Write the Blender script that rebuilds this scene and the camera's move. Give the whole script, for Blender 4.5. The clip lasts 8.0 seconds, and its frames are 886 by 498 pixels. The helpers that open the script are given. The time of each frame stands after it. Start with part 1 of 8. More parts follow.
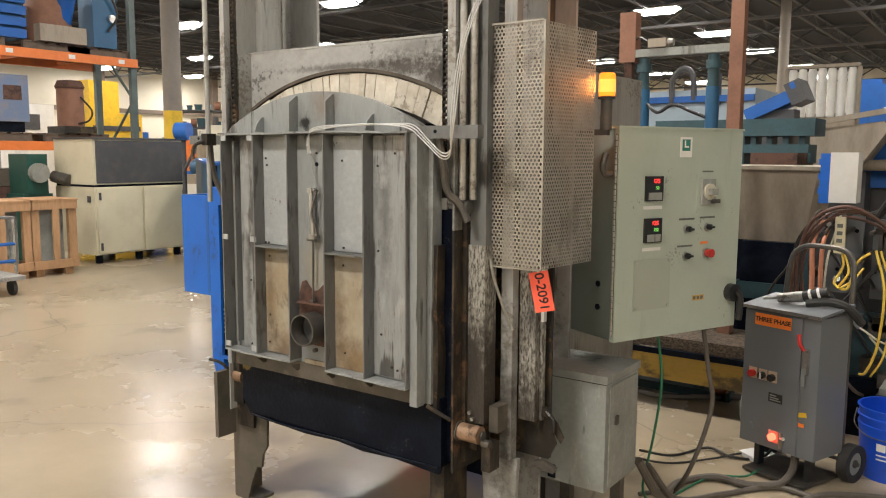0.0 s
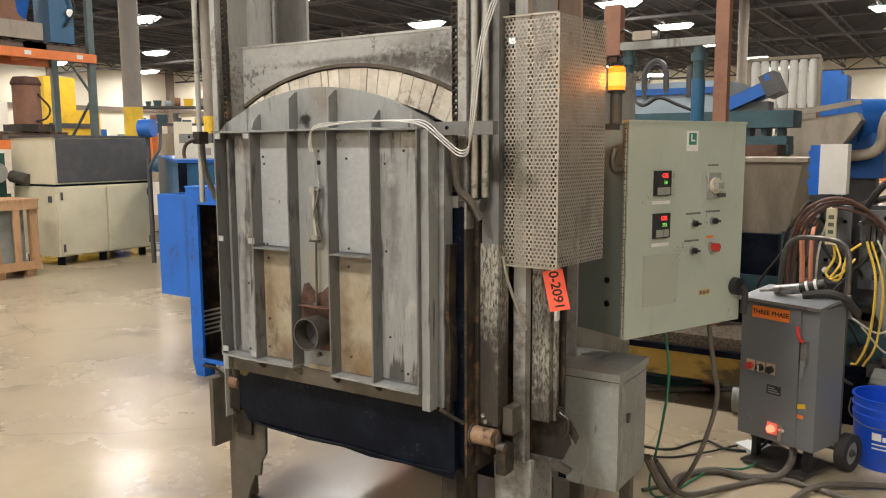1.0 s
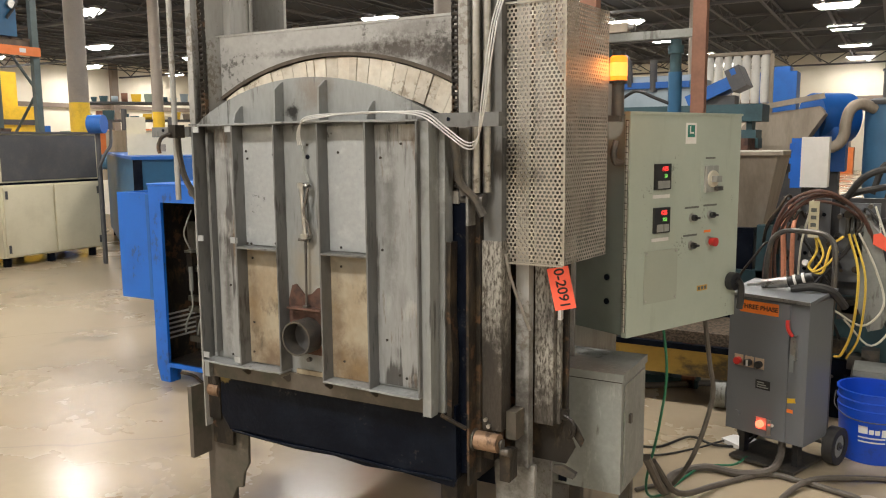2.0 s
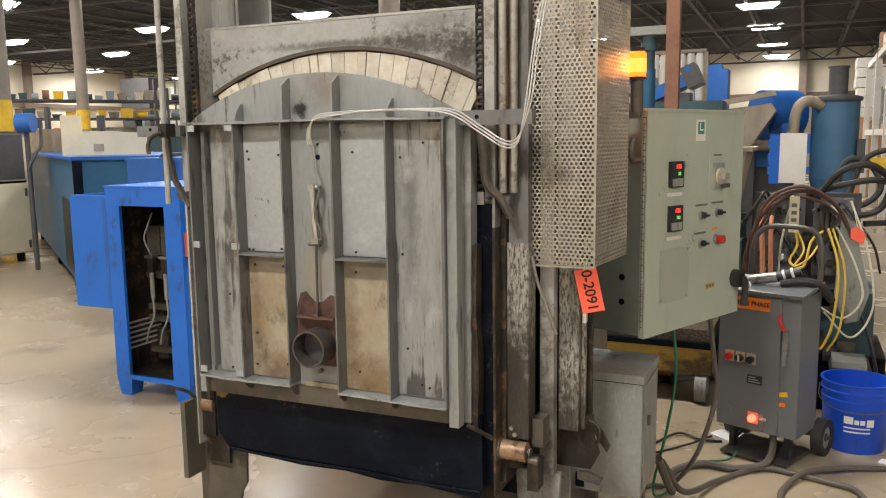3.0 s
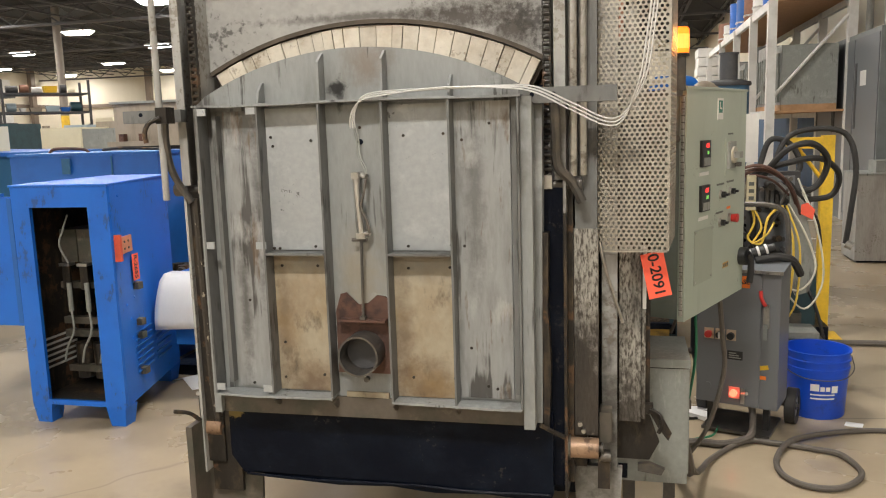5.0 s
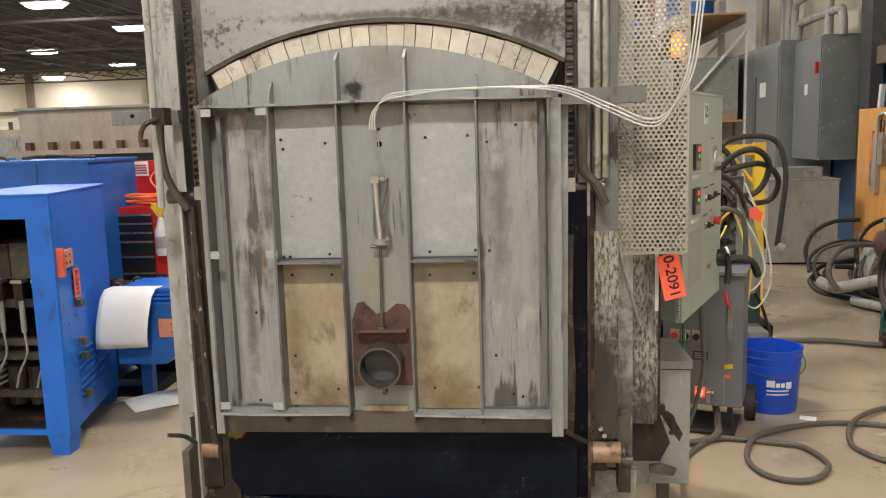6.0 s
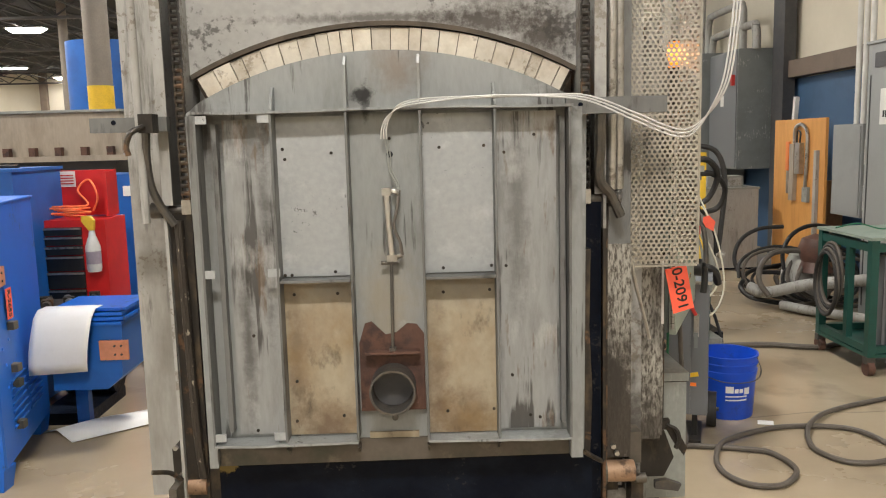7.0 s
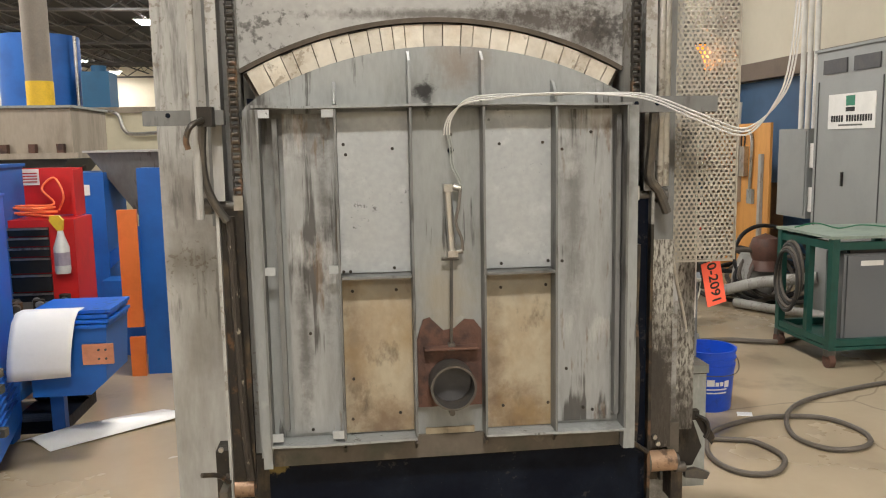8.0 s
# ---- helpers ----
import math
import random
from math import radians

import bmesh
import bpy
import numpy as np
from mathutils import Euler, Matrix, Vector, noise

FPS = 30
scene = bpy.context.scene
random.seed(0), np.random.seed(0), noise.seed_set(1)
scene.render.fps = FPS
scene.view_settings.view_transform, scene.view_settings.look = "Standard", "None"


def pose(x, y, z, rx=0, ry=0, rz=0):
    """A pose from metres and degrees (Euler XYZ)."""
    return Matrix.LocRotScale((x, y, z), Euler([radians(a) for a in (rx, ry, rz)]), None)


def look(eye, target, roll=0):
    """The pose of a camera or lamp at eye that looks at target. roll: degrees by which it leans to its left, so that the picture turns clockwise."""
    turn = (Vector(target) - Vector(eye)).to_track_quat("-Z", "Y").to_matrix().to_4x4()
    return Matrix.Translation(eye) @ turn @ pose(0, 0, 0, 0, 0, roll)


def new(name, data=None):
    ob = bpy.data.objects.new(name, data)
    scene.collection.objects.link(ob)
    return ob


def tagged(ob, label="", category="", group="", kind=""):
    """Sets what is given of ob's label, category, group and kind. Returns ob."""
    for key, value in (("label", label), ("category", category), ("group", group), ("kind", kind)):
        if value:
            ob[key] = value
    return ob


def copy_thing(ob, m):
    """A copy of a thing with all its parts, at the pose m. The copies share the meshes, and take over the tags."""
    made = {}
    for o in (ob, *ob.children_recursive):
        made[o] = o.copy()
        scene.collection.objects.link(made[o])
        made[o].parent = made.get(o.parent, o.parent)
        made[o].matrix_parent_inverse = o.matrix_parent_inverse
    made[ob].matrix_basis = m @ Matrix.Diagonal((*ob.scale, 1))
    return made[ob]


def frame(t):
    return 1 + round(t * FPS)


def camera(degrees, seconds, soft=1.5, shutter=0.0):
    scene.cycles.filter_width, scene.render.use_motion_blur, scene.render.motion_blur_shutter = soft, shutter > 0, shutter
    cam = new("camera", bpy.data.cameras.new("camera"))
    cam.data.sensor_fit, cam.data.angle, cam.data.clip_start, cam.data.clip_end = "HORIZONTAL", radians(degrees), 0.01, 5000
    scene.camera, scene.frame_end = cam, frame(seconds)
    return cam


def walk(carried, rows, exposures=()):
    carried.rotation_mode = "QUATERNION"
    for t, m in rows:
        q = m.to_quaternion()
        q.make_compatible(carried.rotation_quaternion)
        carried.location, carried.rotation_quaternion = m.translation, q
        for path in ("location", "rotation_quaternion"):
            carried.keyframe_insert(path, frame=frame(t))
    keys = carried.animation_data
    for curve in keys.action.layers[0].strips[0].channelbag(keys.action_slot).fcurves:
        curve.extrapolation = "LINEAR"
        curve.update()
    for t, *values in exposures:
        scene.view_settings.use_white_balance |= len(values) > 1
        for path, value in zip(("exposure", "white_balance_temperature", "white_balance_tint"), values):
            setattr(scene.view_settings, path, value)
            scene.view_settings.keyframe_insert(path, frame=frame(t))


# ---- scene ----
cam = camera(58.1, 8.0, soft=1.1)
PATH = [
    (0, (2.048, -1.988, 1.474), (0.882, -0.38, 1.235), 0.3),
    (0.5, (1.968, -2.012, 1.477), (0.839, -0.379, 1.234), 0.0),
    (1, (1.872, -2.023, 1.483), (0.789, -0.36, 1.229), -0.3),
    (1.5, (1.794, -2.0, 1.471), (0.757, -0.31, 1.211), -0.4),
    (3, (1.375, -2.038, 1.48), (0.56, -0.232, 1.208), -0.8),
    (3.5, (1.229, -2.099, 1.48), (0.503, -0.256, 1.202), -1.0),
    (4, (1.073, -2.078, 1.468), (0.432, -0.205, 1.182), -1.3),
    (4.5, (0.914, -2.059, 1.468), (0.351, -0.163, 1.169), -1.6),
    (6, (0.391, -2.046, 1.449), (0.19, -0.076, 1.168), -1.7),
    (6.5, (0.262, -1.967, 1.462), (0.162, 0.013, 1.193), -1.6),
    (7, (0.112, -1.948, 1.459), (0.142, 0.034, 1.193), -1.5),
    (7.5, (-0.074, -1.968, 1.461), (0.092, 0.006, 1.186), -1.1),
    (8, (-0.226, -1.939, 1.451), (-0.009, 0.032, 1.187), -1.0),
]
walk(cam, [(t, look(eye, target, roll)) for t, eye, target, roll in PATH])

# ---- world, lamps ----
world = bpy.data.worlds.new("hall_air")
scene.world = world
world.use_nodes = True
world.node_tree.nodes["Background"].inputs[0].default_value = (0.9, 0.92, 1.0, 1)
world.node_tree.nodes["Background"].inputs[1].default_value = 0.008

LAMP_X = [0.0, -5.9, -11.9, -18.0, -24.5, -31.2]
LAMP_Y = [-8.5, -3.2, 2.1, 7.4, 12.9, 18.3, 23.0, 28.0, 34.2, 39.3]
LAMP_Z = 5.2
# the last two are unseen lamps, added to light the control cabinet face
LAMPS = [(x, y) for x in LAMP_X for y in LAMP_Y] + [(5.9, -8.0), (5.9, -2.9)]
for lx, ly in LAMPS:
    area = bpy.data.lights.new("bay_light", "AREA")
    area.shape, area.size, area.size_y = "RECTANGLE", 1.15, 0.4
    area.energy = 265 if (lx, ly) == (0.0, -3.2) else 163   # unseen front lamp made stronger to deepen the shadow under the door lip
    area.color = (1.0, 0.945, 0.875)
    new("bay_light", area).location = (lx, ly, LAMP_Z - 0.20)


# ---- materials ----
def mat(name, colour, rough=0.5, metal=0.0, second=None, amount=0.5, scale=6.0, bump=0.15, fine=60.0, stretch=(1, 1, 1), lo=0.45, hi=0.65,
        coat=0.0, emit=None, power=0.0, rough2=None, jitter=0.0, spec=0.5):
    m = bpy.data.materials.new(name)
    m.use_nodes = True
    nt = m.node_tree
    b = nt.nodes["Principled BSDF"]
    b.inputs["Roughness"].default_value = rough
    b.inputs["Metallic"].default_value = metal
    b.inputs["Specular IOR Level"].default_value = spec
    b.inputs["Coat Weight"].default_value = coat
    tc = nt.nodes.new("ShaderNodeTexCoord")
    mp = nt.nodes.new("ShaderNodeMapping")
    mp.inputs["Scale"].default_value = stretch
    nt.links.new(tc.outputs["Object"], mp.inputs["Vector"])
    big = nt.nodes.new("ShaderNodeTexNoise")
    big.inputs["Scale"].default_value = scale
    big.inputs["Detail"].default_value = 6
    big.inputs["Roughness"].default_value = 0.65
    nt.links.new(mp.outputs[0], big.inputs["Vector"])
    small = nt.nodes.new("ShaderNodeTexNoise")
    small.inputs["Scale"].default_value = fine
    small.inputs["Detail"].default_value = 4
    nt.links.new(mp.outputs[0], small.inputs["Vector"])
    ramp = nt.nodes.new("ShaderNodeMapRange")
    ramp.inputs["From Min"].default_value = lo
    ramp.inputs["From Max"].default_value = hi
    ramp.inputs["To Max"].default_value = amount
    nt.links.new(big.outputs["Fac"], ramp.inputs["Value"])
    mix = nt.nodes.new("ShaderNodeMix")
    mix.data_type = "RGBA"
    second = second or tuple(0.7 * c for c in colour)
    mix.inputs["A"].default_value = (*colour, 1)
    mix.inputs["B"].default_value = (*second, 1)
    nt.links.new(ramp.outputs[0], mix.inputs["Factor"])
    hsv = nt.nodes.new("ShaderNodeHueSaturation")
    val = nt.nodes.new("ShaderNodeMapRange")
    grain = 0.03 if bump <= 0.08 else 0.16
    val.inputs["To Min"].default_value, val.inputs["To Max"].default_value = 1 - grain, 1 + grain
    nt.links.new(small.outputs["Fac"], val.inputs["Value"])
    last = val.outputs[0]
    if jitter:
        info = nt.nodes.new("ShaderNodeObjectInfo")
        j = nt.nodes.new("ShaderNodeMapRange")
        j.inputs["To Min"].default_value, j.inputs["To Max"].default_value = 1 - jitter, 1 + jitter
        nt.links.new(info.outputs["Random"], j.inputs["Value"])
        mul = nt.nodes.new("ShaderNodeMath")
        mul.operation = "MULTIPLY"
        nt.links.new(last, mul.inputs[0])
        nt.links.new(j.outputs[0], mul.inputs[1])
        last = mul.outputs[0]
    nt.links.new(last, hsv.inputs["Value"])
    nt.links.new(mix.outputs["Result"], hsv.inputs["Color"])
    nt.links.new(hsv.outputs[0], b.inputs["Base Color"])
    if rough2 is not None:
        rr = nt.nodes.new("ShaderNodeMapRange")
        rr.inputs["From Min"].default_value, rr.inputs["From Max"].default_value = 0.35, 0.65
        rr.inputs["To Min"].default_value, rr.inputs["To Max"].default_value = rough, rough2
        nt.links.new(big.outputs["Fac"], rr.inputs["Value"])
        nt.links.new(rr.outputs[0], b.inputs["Roughness"])
    if bump:
        bp = nt.nodes.new("ShaderNodeBump")
        bp.inputs["Strength"].default_value = bump
        bp.inputs["Distance"].default_value = 0.004
        nt.links.new(small.outputs["Fac"], bp.inputs["Height"])
        nt.links.new(bp.outputs[0], b.inputs["Normal"])
    if emit:
        b.inputs["Emission Color"].default_value = (*emit, 1)
        b.inputs["Emission Strength"].default_value = power
    return m


M_DOOR = mat("grey_door_paint", (0.255, 0.265, 0.262), 0.55, 0.15, (0.15, 0.145, 0.13), 0.75, 5, 0.2, 70, (1.6, 1.6, 0.45), 0.5, 0.72)
M_PANEL = mat("pale_grey_panel_paint", (0.34, 0.355, 0.358), 0.5, 0.2, (0.53, 0.54, 0.54), 0.6, 7, 0.12, 60, (1, 1, 1), 0.52, 0.72)
M_HEAT = mat("heat_browned_panel", (0.36, 0.31, 0.225), 0.6, 0.1, (0.22, 0.145, 0.08), 0.75, 6, 0.12, 55, (1.1, 1.1, 0.8), 0.45, 0.72)
M_STREAK = mat("streaked_grey_panel", (0.29, 0.297, 0.295), 0.5, 0.2, (0.17, 0.17, 0.165), 0.7, 14, 0.25, 60, (1.6, 1.6, 0.35), 0.48, 0.7)
# darker than the door paint: shade on the rib faces put in the colour
M_RIB = mat("grey_steel_and_rib_shade", (0.155, 0.158, 0.154), 0.55, 0.2, (0.10, 0.093, 0.08), 0.7, 6, 0.2, 70, (1, 1, 0.4), 0.45, 0.7)
M_SKIRT = mat("scorched_brown_steel", (0.105, 0.088, 0.07), 0.6, 0.2, (0.05, 0.058, 0.042), 0.7, 7, 0.25, 60)
M_COLUMN = mat("light_grey_column_paint", (0.36, 0.355, 0.335), 0.6, 0.1, (0.22, 0.205, 0.18), 0.7, 5, 0.2, 50, (1.4, 1.4, 0.35), 0.48, 0.7)
M_HEADER = mat("sooty_header_plate", (0.33, 0.325, 0.31), 0.6, 0.15, (0.12, 0.105, 0.09), 0.5, 4.2, 0.2, 50, (1, 1, 1.1), 0.55, 0.7)
M_CHIP = mat("chipped_white_paint", (0.34, 0.325, 0.285), 0.55, 0.1, (0.05, 0.04, 0.03), 0.95, 110, 0.5, 160, (1.3, 1.3, 0.4), 0.44, 0.60)
M_CHIPDARK = mat("greasy_flecked_paint", (0.045, 0.037, 0.03), 0.45, 0.3, (0.42, 0.38, 0.30), 0.9, 48, 0.5, 100, (1.2, 1.2, 0.6), 0.60, 0.64)
M_GREASE = mat("greasy_and_shaded_dark_steel", (0.03, 0.026, 0.022), 0.42, 0.2, (0.11, 0.08, 0.05), 0.7, 14, 0.4, 70, (1, 1, 0.5), 0.5, 0.65, spec=0.3)
# near-black; also fills openings and gaps, their shade put in the colour
M_BLACK = mat("near_black_steel_and_gaps", (0.0025, 0.004, 0.009), 0.35, 0.0, (0.006, 0.009, 0.016), 0.7, 7, 0.5, 60, spec=0.10)
M_RUST = mat("rusty_flange_steel", (0.12, 0.06, 0.042), 0.75, 0.2, (0.08, 0.045, 0.035), 0.8, 14, 0.4, 90)
M_BRICK = mat("cream_firebrick", (0.60, 0.55, 0.46), 0.9, 0, (0.42, 0.34, 0.24), 0.7, 9, 0.4, 50, jitter=0.14)
M_MORTAR = mat("dark_arch_joint", (0.10, 0.08, 0.06), 0.9, 0, (0.05, 0.04, 0.03), 0.7, 12, 0.4, 60)
M_STEEL = mat("bright_worn_steel", (0.50, 0.49, 0.47), 0.32, 0.9, (0.3, 0.28, 0.25), 0.6, 18, 0.2, 80)
M_CHROME = mat("polished_chrome_tube", (0.62, 0.62, 0.62), 0.30, 1.0, (0.5, 0.48, 0.45), 0.5, 20, 0.05, 90)
M_DARKSTEEL = mat("dark_oiled_steel", (0.10, 0.095, 0.088), 0.45, 0.6, (0.17, 0.14, 0.11), 0.6, 15, 0.3, 80)
M_ROLLER = mat("worn_bronze_roller", (0.34, 0.22, 0.14), 0.45, 0.4, (0.2, 0.12, 0.07), 0.7, 16, 0.3, 80)
M_GUARD = mat("galvanised_perforated_steel", (0.44, 0.415, 0.36), 0.42, 0.6, (0.28, 0.26, 0.22), 0.7, 5, 0.1, 60, lo=0.5, hi=0.7)
M_CABLE_W = mat("white_silicone_cable", (0.52, 0.515, 0.50), 0.5, 0, (0.40, 0.39, 0.37), 0.5, 20, 0.05)
M_CAB = mat("sage_green_enamel", (0.405, 0.455, 0.385), 0.38, 0.0, (0.36, 0.405, 0.345), 0.6, 3, 0.04, 90)
M_CABPLATE = mat("sage_green_cover_plate", (0.36, 0.39, 0.325), 0.45, 0.0, (0.33, 0.36, 0.30), 0.6, 3, 0.04, 90)
M_GREYENAMEL = mat("grey_enamel", (0.20, 0.215, 0.215), 0.42, 0.0, (0.155, 0.165, 0.16), 0.6, 4, 0.06, 80)
M_GREYBOX = mat("dusty_grey_green_paint", (0.25, 0.26, 0.24), 0.55, 0, (0.36, 0.36, 0.34), 0.6, 7, 0.15, 70, lo=0.5, hi=0.7)
M_DISC = mat("blue_grey_enamel", (0.15, 0.16, 0.172), 0.4, 0, (0.15, 0.155, 0.165), 0.6, 4, 0.05, 80)
M_BLACKPL = mat("black_plastic", (0.015, 0.015, 0.016), 0.4, 0, (0.03, 0.03, 0.03), 0.5, 20, 0.05)
M_RUBBER = mat("black_rubber", (0.022, 0.021, 0.02), 0.65, 0, (0.045, 0.042, 0.04), 0.6, 12, 0.15)
M_HOSE = mat("grey_brown_hose", (0.11, 0.095, 0.08), 0.6, 0, (0.07, 0.06, 0.05), 0.6, 14, 0.15)
M_WHITEPL = mat("white_plastic", (0.74, 0.73, 0.70), 0.45, 0, (0.62, 0.61, 0.58), 0.5, 8, 0.04)
M_LEGEND = mat("engraved_label_grey", (0.12, 0.125, 0.11), 0.5)
M_REDPL = mat("red_plastic", (0.50, 0.03, 0.025), 0.35, 0, (0.38, 0.03, 0.02), 0.5, 10, 0.03)
M_ORANGE_TAG = mat("fluorescent_orange_card", (0.95, 0.13, 0.07), 0.6, 0, (0.85, 0.12, 0.07), 0.6, 8, 0.05)
M_ORANGE_LBL = mat("orange_vinyl_label", (0.90, 0.22, 0.03), 0.5, 0, (0.8, 0.2, 0.03), 0.5, 8, 0.03)
M_INK = mat("black_ink", (0.012, 0.012, 0.012), 0.6)
M_YELLOW = mat("safety_yellow_paint", (0.78, 0.50, 0.03), 0.5, 0, (0.55, 0.35, 0.03), 0.6, 7, 0.12)
M_AMBER = mat("lit_amber_lens", (0.9, 0.35, 0.03), 0.3, emit=(1.0, 0.20, 0.01), power=1.6)
M_AMBERCORE = mat("beacon_lamp_glow", (1, 0.6, 0.2), 0.3, emit=(1.0, 0.25, 0.015), power=1.9)
M_LED = mat("red_led_digits", (0.6, 0.02, 0.02), 0.4, emit=(1.0, 0.06, 0.05), power=1.3)
M_LEDG = mat("green_led_digits", (0.1, 0.5, 0.1), 0.4, emit=(0.35, 0.85, 0.15), power=0.55)
M_REDLIT = mat("lit_red_pilot_lens", (0.8, 0.05, 0.03), 0.3, emit=(1.0, 0.12, 0.06), power=4.0)
M_BUCKET = mat("blue_bucket_plastic", (0.006, 0.07, 0.56), 0.4, 0, (0.012, 0.065, 0.44), 0.6, 6, 0.04)
M_BLUE = mat("bright_blue_machine_paint", (0.006, 0.135, 0.60), 0.42, 0, (0.005, 0.105, 0.49), 0.6, 4, 0.05)
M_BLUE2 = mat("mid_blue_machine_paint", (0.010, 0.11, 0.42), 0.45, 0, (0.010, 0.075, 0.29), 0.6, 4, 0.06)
M_TEAL = mat("dark_teal_machine_paint", (0.03, 0.075, 0.09), 0.5, 0, (0.02, 0.045, 0.055), 0.7, 6, 0.1)
M_DARKBLUE = mat("dusty_slate_blue_paint", (0.014, 0.095, 0.20), 0.5, 0, (0.014, 0.075, 0.16), 0.6, 5, 0.08)
M_PAPER = mat("white_paper", (0.78, 0.78, 0.77), 0.75, 0, (0.72, 0.72, 0.71), 0.5, 5, 0.05)
M_CREAM = mat("cream_cabinet_paint", (0.62, 0.57, 0.42), 0.5, 0, (0.54, 0.49, 0.35), 0.6, 4, 0.06)
M_CHAR = mat("charcoal_panel", (0.06, 0.06, 0.065), 0.55, 0, (0.09, 0.085, 0.08), 0.6, 8, 0.15)
M_WOOD = mat("raw_pine_boards", (0.46, 0.27, 0.14), 0.75, 0, (0.34, 0.19, 0.095), 0.7, 8, 0.3, 40, (0.6, 3, 0.6))
M_PLY = mat("orange_brown_plywood", (0.62, 0.30, 0.08), 0.65, 0, (0.5, 0.23, 0.06), 0.6, 5, 0.1, 40, (3, 3, 0.5))
M_RACKO = mat("orange_rack_beam", (0.75, 0.20, 0.045), 0.45, 0, (0.6, 0.15, 0.03), 0.6, 5, 0.08)
M_RACKG = mat("green_grey_upright", (0.09, 0.12, 0.115), 0.5, 0.1, (0.06, 0.08, 0.08), 0.6, 6, 0.1)
M_TOOLRED = mat("red_toolbox_enamel", (0.55, 0.018, 0.018), 0.35, 0, (0.33, 0.015, 0.015), 0.6, 4, 0.04)
M_CORD = mat("orange_extension_cord", (0.95, 0.22, 0.08), 0.5)
M_COLPAINT = mat("brown_grey_column_paint", (0.25, 0.215, 0.18), 0.55, 0, (0.19, 0.165, 0.14), 0.6, 3, 0.1)
M_ROOF = mat("dark_roof_deck", (0.014, 0.014, 0.017), 0.9, 0, (0.010, 0.010, 0.012), 0.6, 0.8, 0.1, 10)
M_JOIST = mat("dusty_steel_joist", (0.075, 0.072, 0.074), 0.7, 0.0, (0.05, 0.048, 0.05), 0.6, 2, 0.1, 20)
M_WALL = mat("cream_wall_panel", (0.66, 0.61, 0.50), 0.75, 0, (0.58, 0.53, 0.42), 0.6, 0.5, 0.05, 14)
M_WALLBAND = mat("brown_wall_girt", (0.17, 0.13, 0.10), 0.65, 0, (0.12, 0.095, 0.075), 0.6, 3, 0.1)
M_WALLBLUE = mat("navy_wall_paint", (0.05, 0.11, 0.21), 0.55, 0, (0.035, 0.08, 0.15), 0.6, 2, 0.06)
M_LAMP = mat("lit_lamp_diffuser", (1, 1, 1), 0.5, emit=(1.0, 0.97, 0.90), power=22.0)
M_GREENCART = mat("dark_green_cart_enamel", (0.012, 0.075, 0.06), 0.42, 0, (0.01, 0.05, 0.04), 0.6, 7, 0.06)
M_REDBROWN = mat("rust_red_primer", (0.25, 0.12, 0.075), 0.7, 0, (0.18, 0.085, 0.055), 0.6, 8, 0.2)
M_BEIGE = mat("dusty_beige_steel", (0.33, 0.28, 0.22), 0.65, 0, (0.2, 0.165, 0.125), 0.7, 4, 0.15, 40, (1.5, 1.5, 0.4))
M_WHITEPAINT = mat("white_steel_paint", (0.66, 0.65, 0.62), 0.5, 0, (0.52, 0.50, 0.46), 0.6, 5, 0.08)
M_COPPER = mat("copper_orange_insulator", (0.62, 0.26, 0.15), 0.5, 0, (0.5, 0.2, 0.11), 0.6, 10, 0.1)
M_HOSERED = mat("dull_red_hose", (0.115, 0.055, 0.04), 0.5, 0, (0.06, 0.035, 0.028), 0.6, 14, 0.1)
M_WIREY = mat("yellow_wire", (0.75, 0.52, 0.07), 0.5)
M_WIREW = mat("off_white_wire", (0.6, 0.58, 0.48), 0.5)
M_WIREG = mat("green_wire", (0.02, 0.16, 0.08), 0.5)
M_YELLOWGRIME = mat("grimy_yellow_paint", (0.42, 0.27, 0.05), 0.6, 0, (0.05, 0.04, 0.03), 0.85, 6, 0.2, 50, (0.6, 1, 1), 0.48, 0.6)
M_MESH = mat("rusty_wire_mesh", (0.16, 0.12, 0.085), 0.7, 0.3, (0.05, 0.04, 0.03), 0.9, 60, 0.8, 90, (1, 1, 1.6), 0.45, 0.55)
M_PALEBLUE = mat("pale_blue_grey_paint", (0.34, 0.42, 0.48), 0.5, 0, (0.26, 0.33, 0.38), 0.6, 4, 0.08)
M_DARKBLUE2 = mat("dusty_blue_drum_paint", (0.055, 0.15, 0.27), 0.5, 0, (0.045, 0.11, 0.19), 0.6, 4, 0.08)
M_DARKBLUE3 = mat("faded_blue_paint", (0.14, 0.19, 0.30), 0.6, 0, (0.30, 0.22, 0.14), 0.5, 5, 0.1)
M_GREYENAMEL2 = mat("medium_grey_enamel", (0.27, 0.28, 0.275), 0.42, 0, (0.23, 0.24, 0.235), 0.6, 3, 0.04)
M_GREENTOP = mat("dusty_pale_green_paint", (0.26, 0.32, 0.27), 0.6, 0, (0.17, 0.22, 0.19), 0.6, 5, 0.1)
M_PALLET = mat("weathered_pallet_wood", (0.11, 0.085, 0.065), 0.8, 0, (0.17, 0.13, 0.10), 0.6, 8, 0.3)


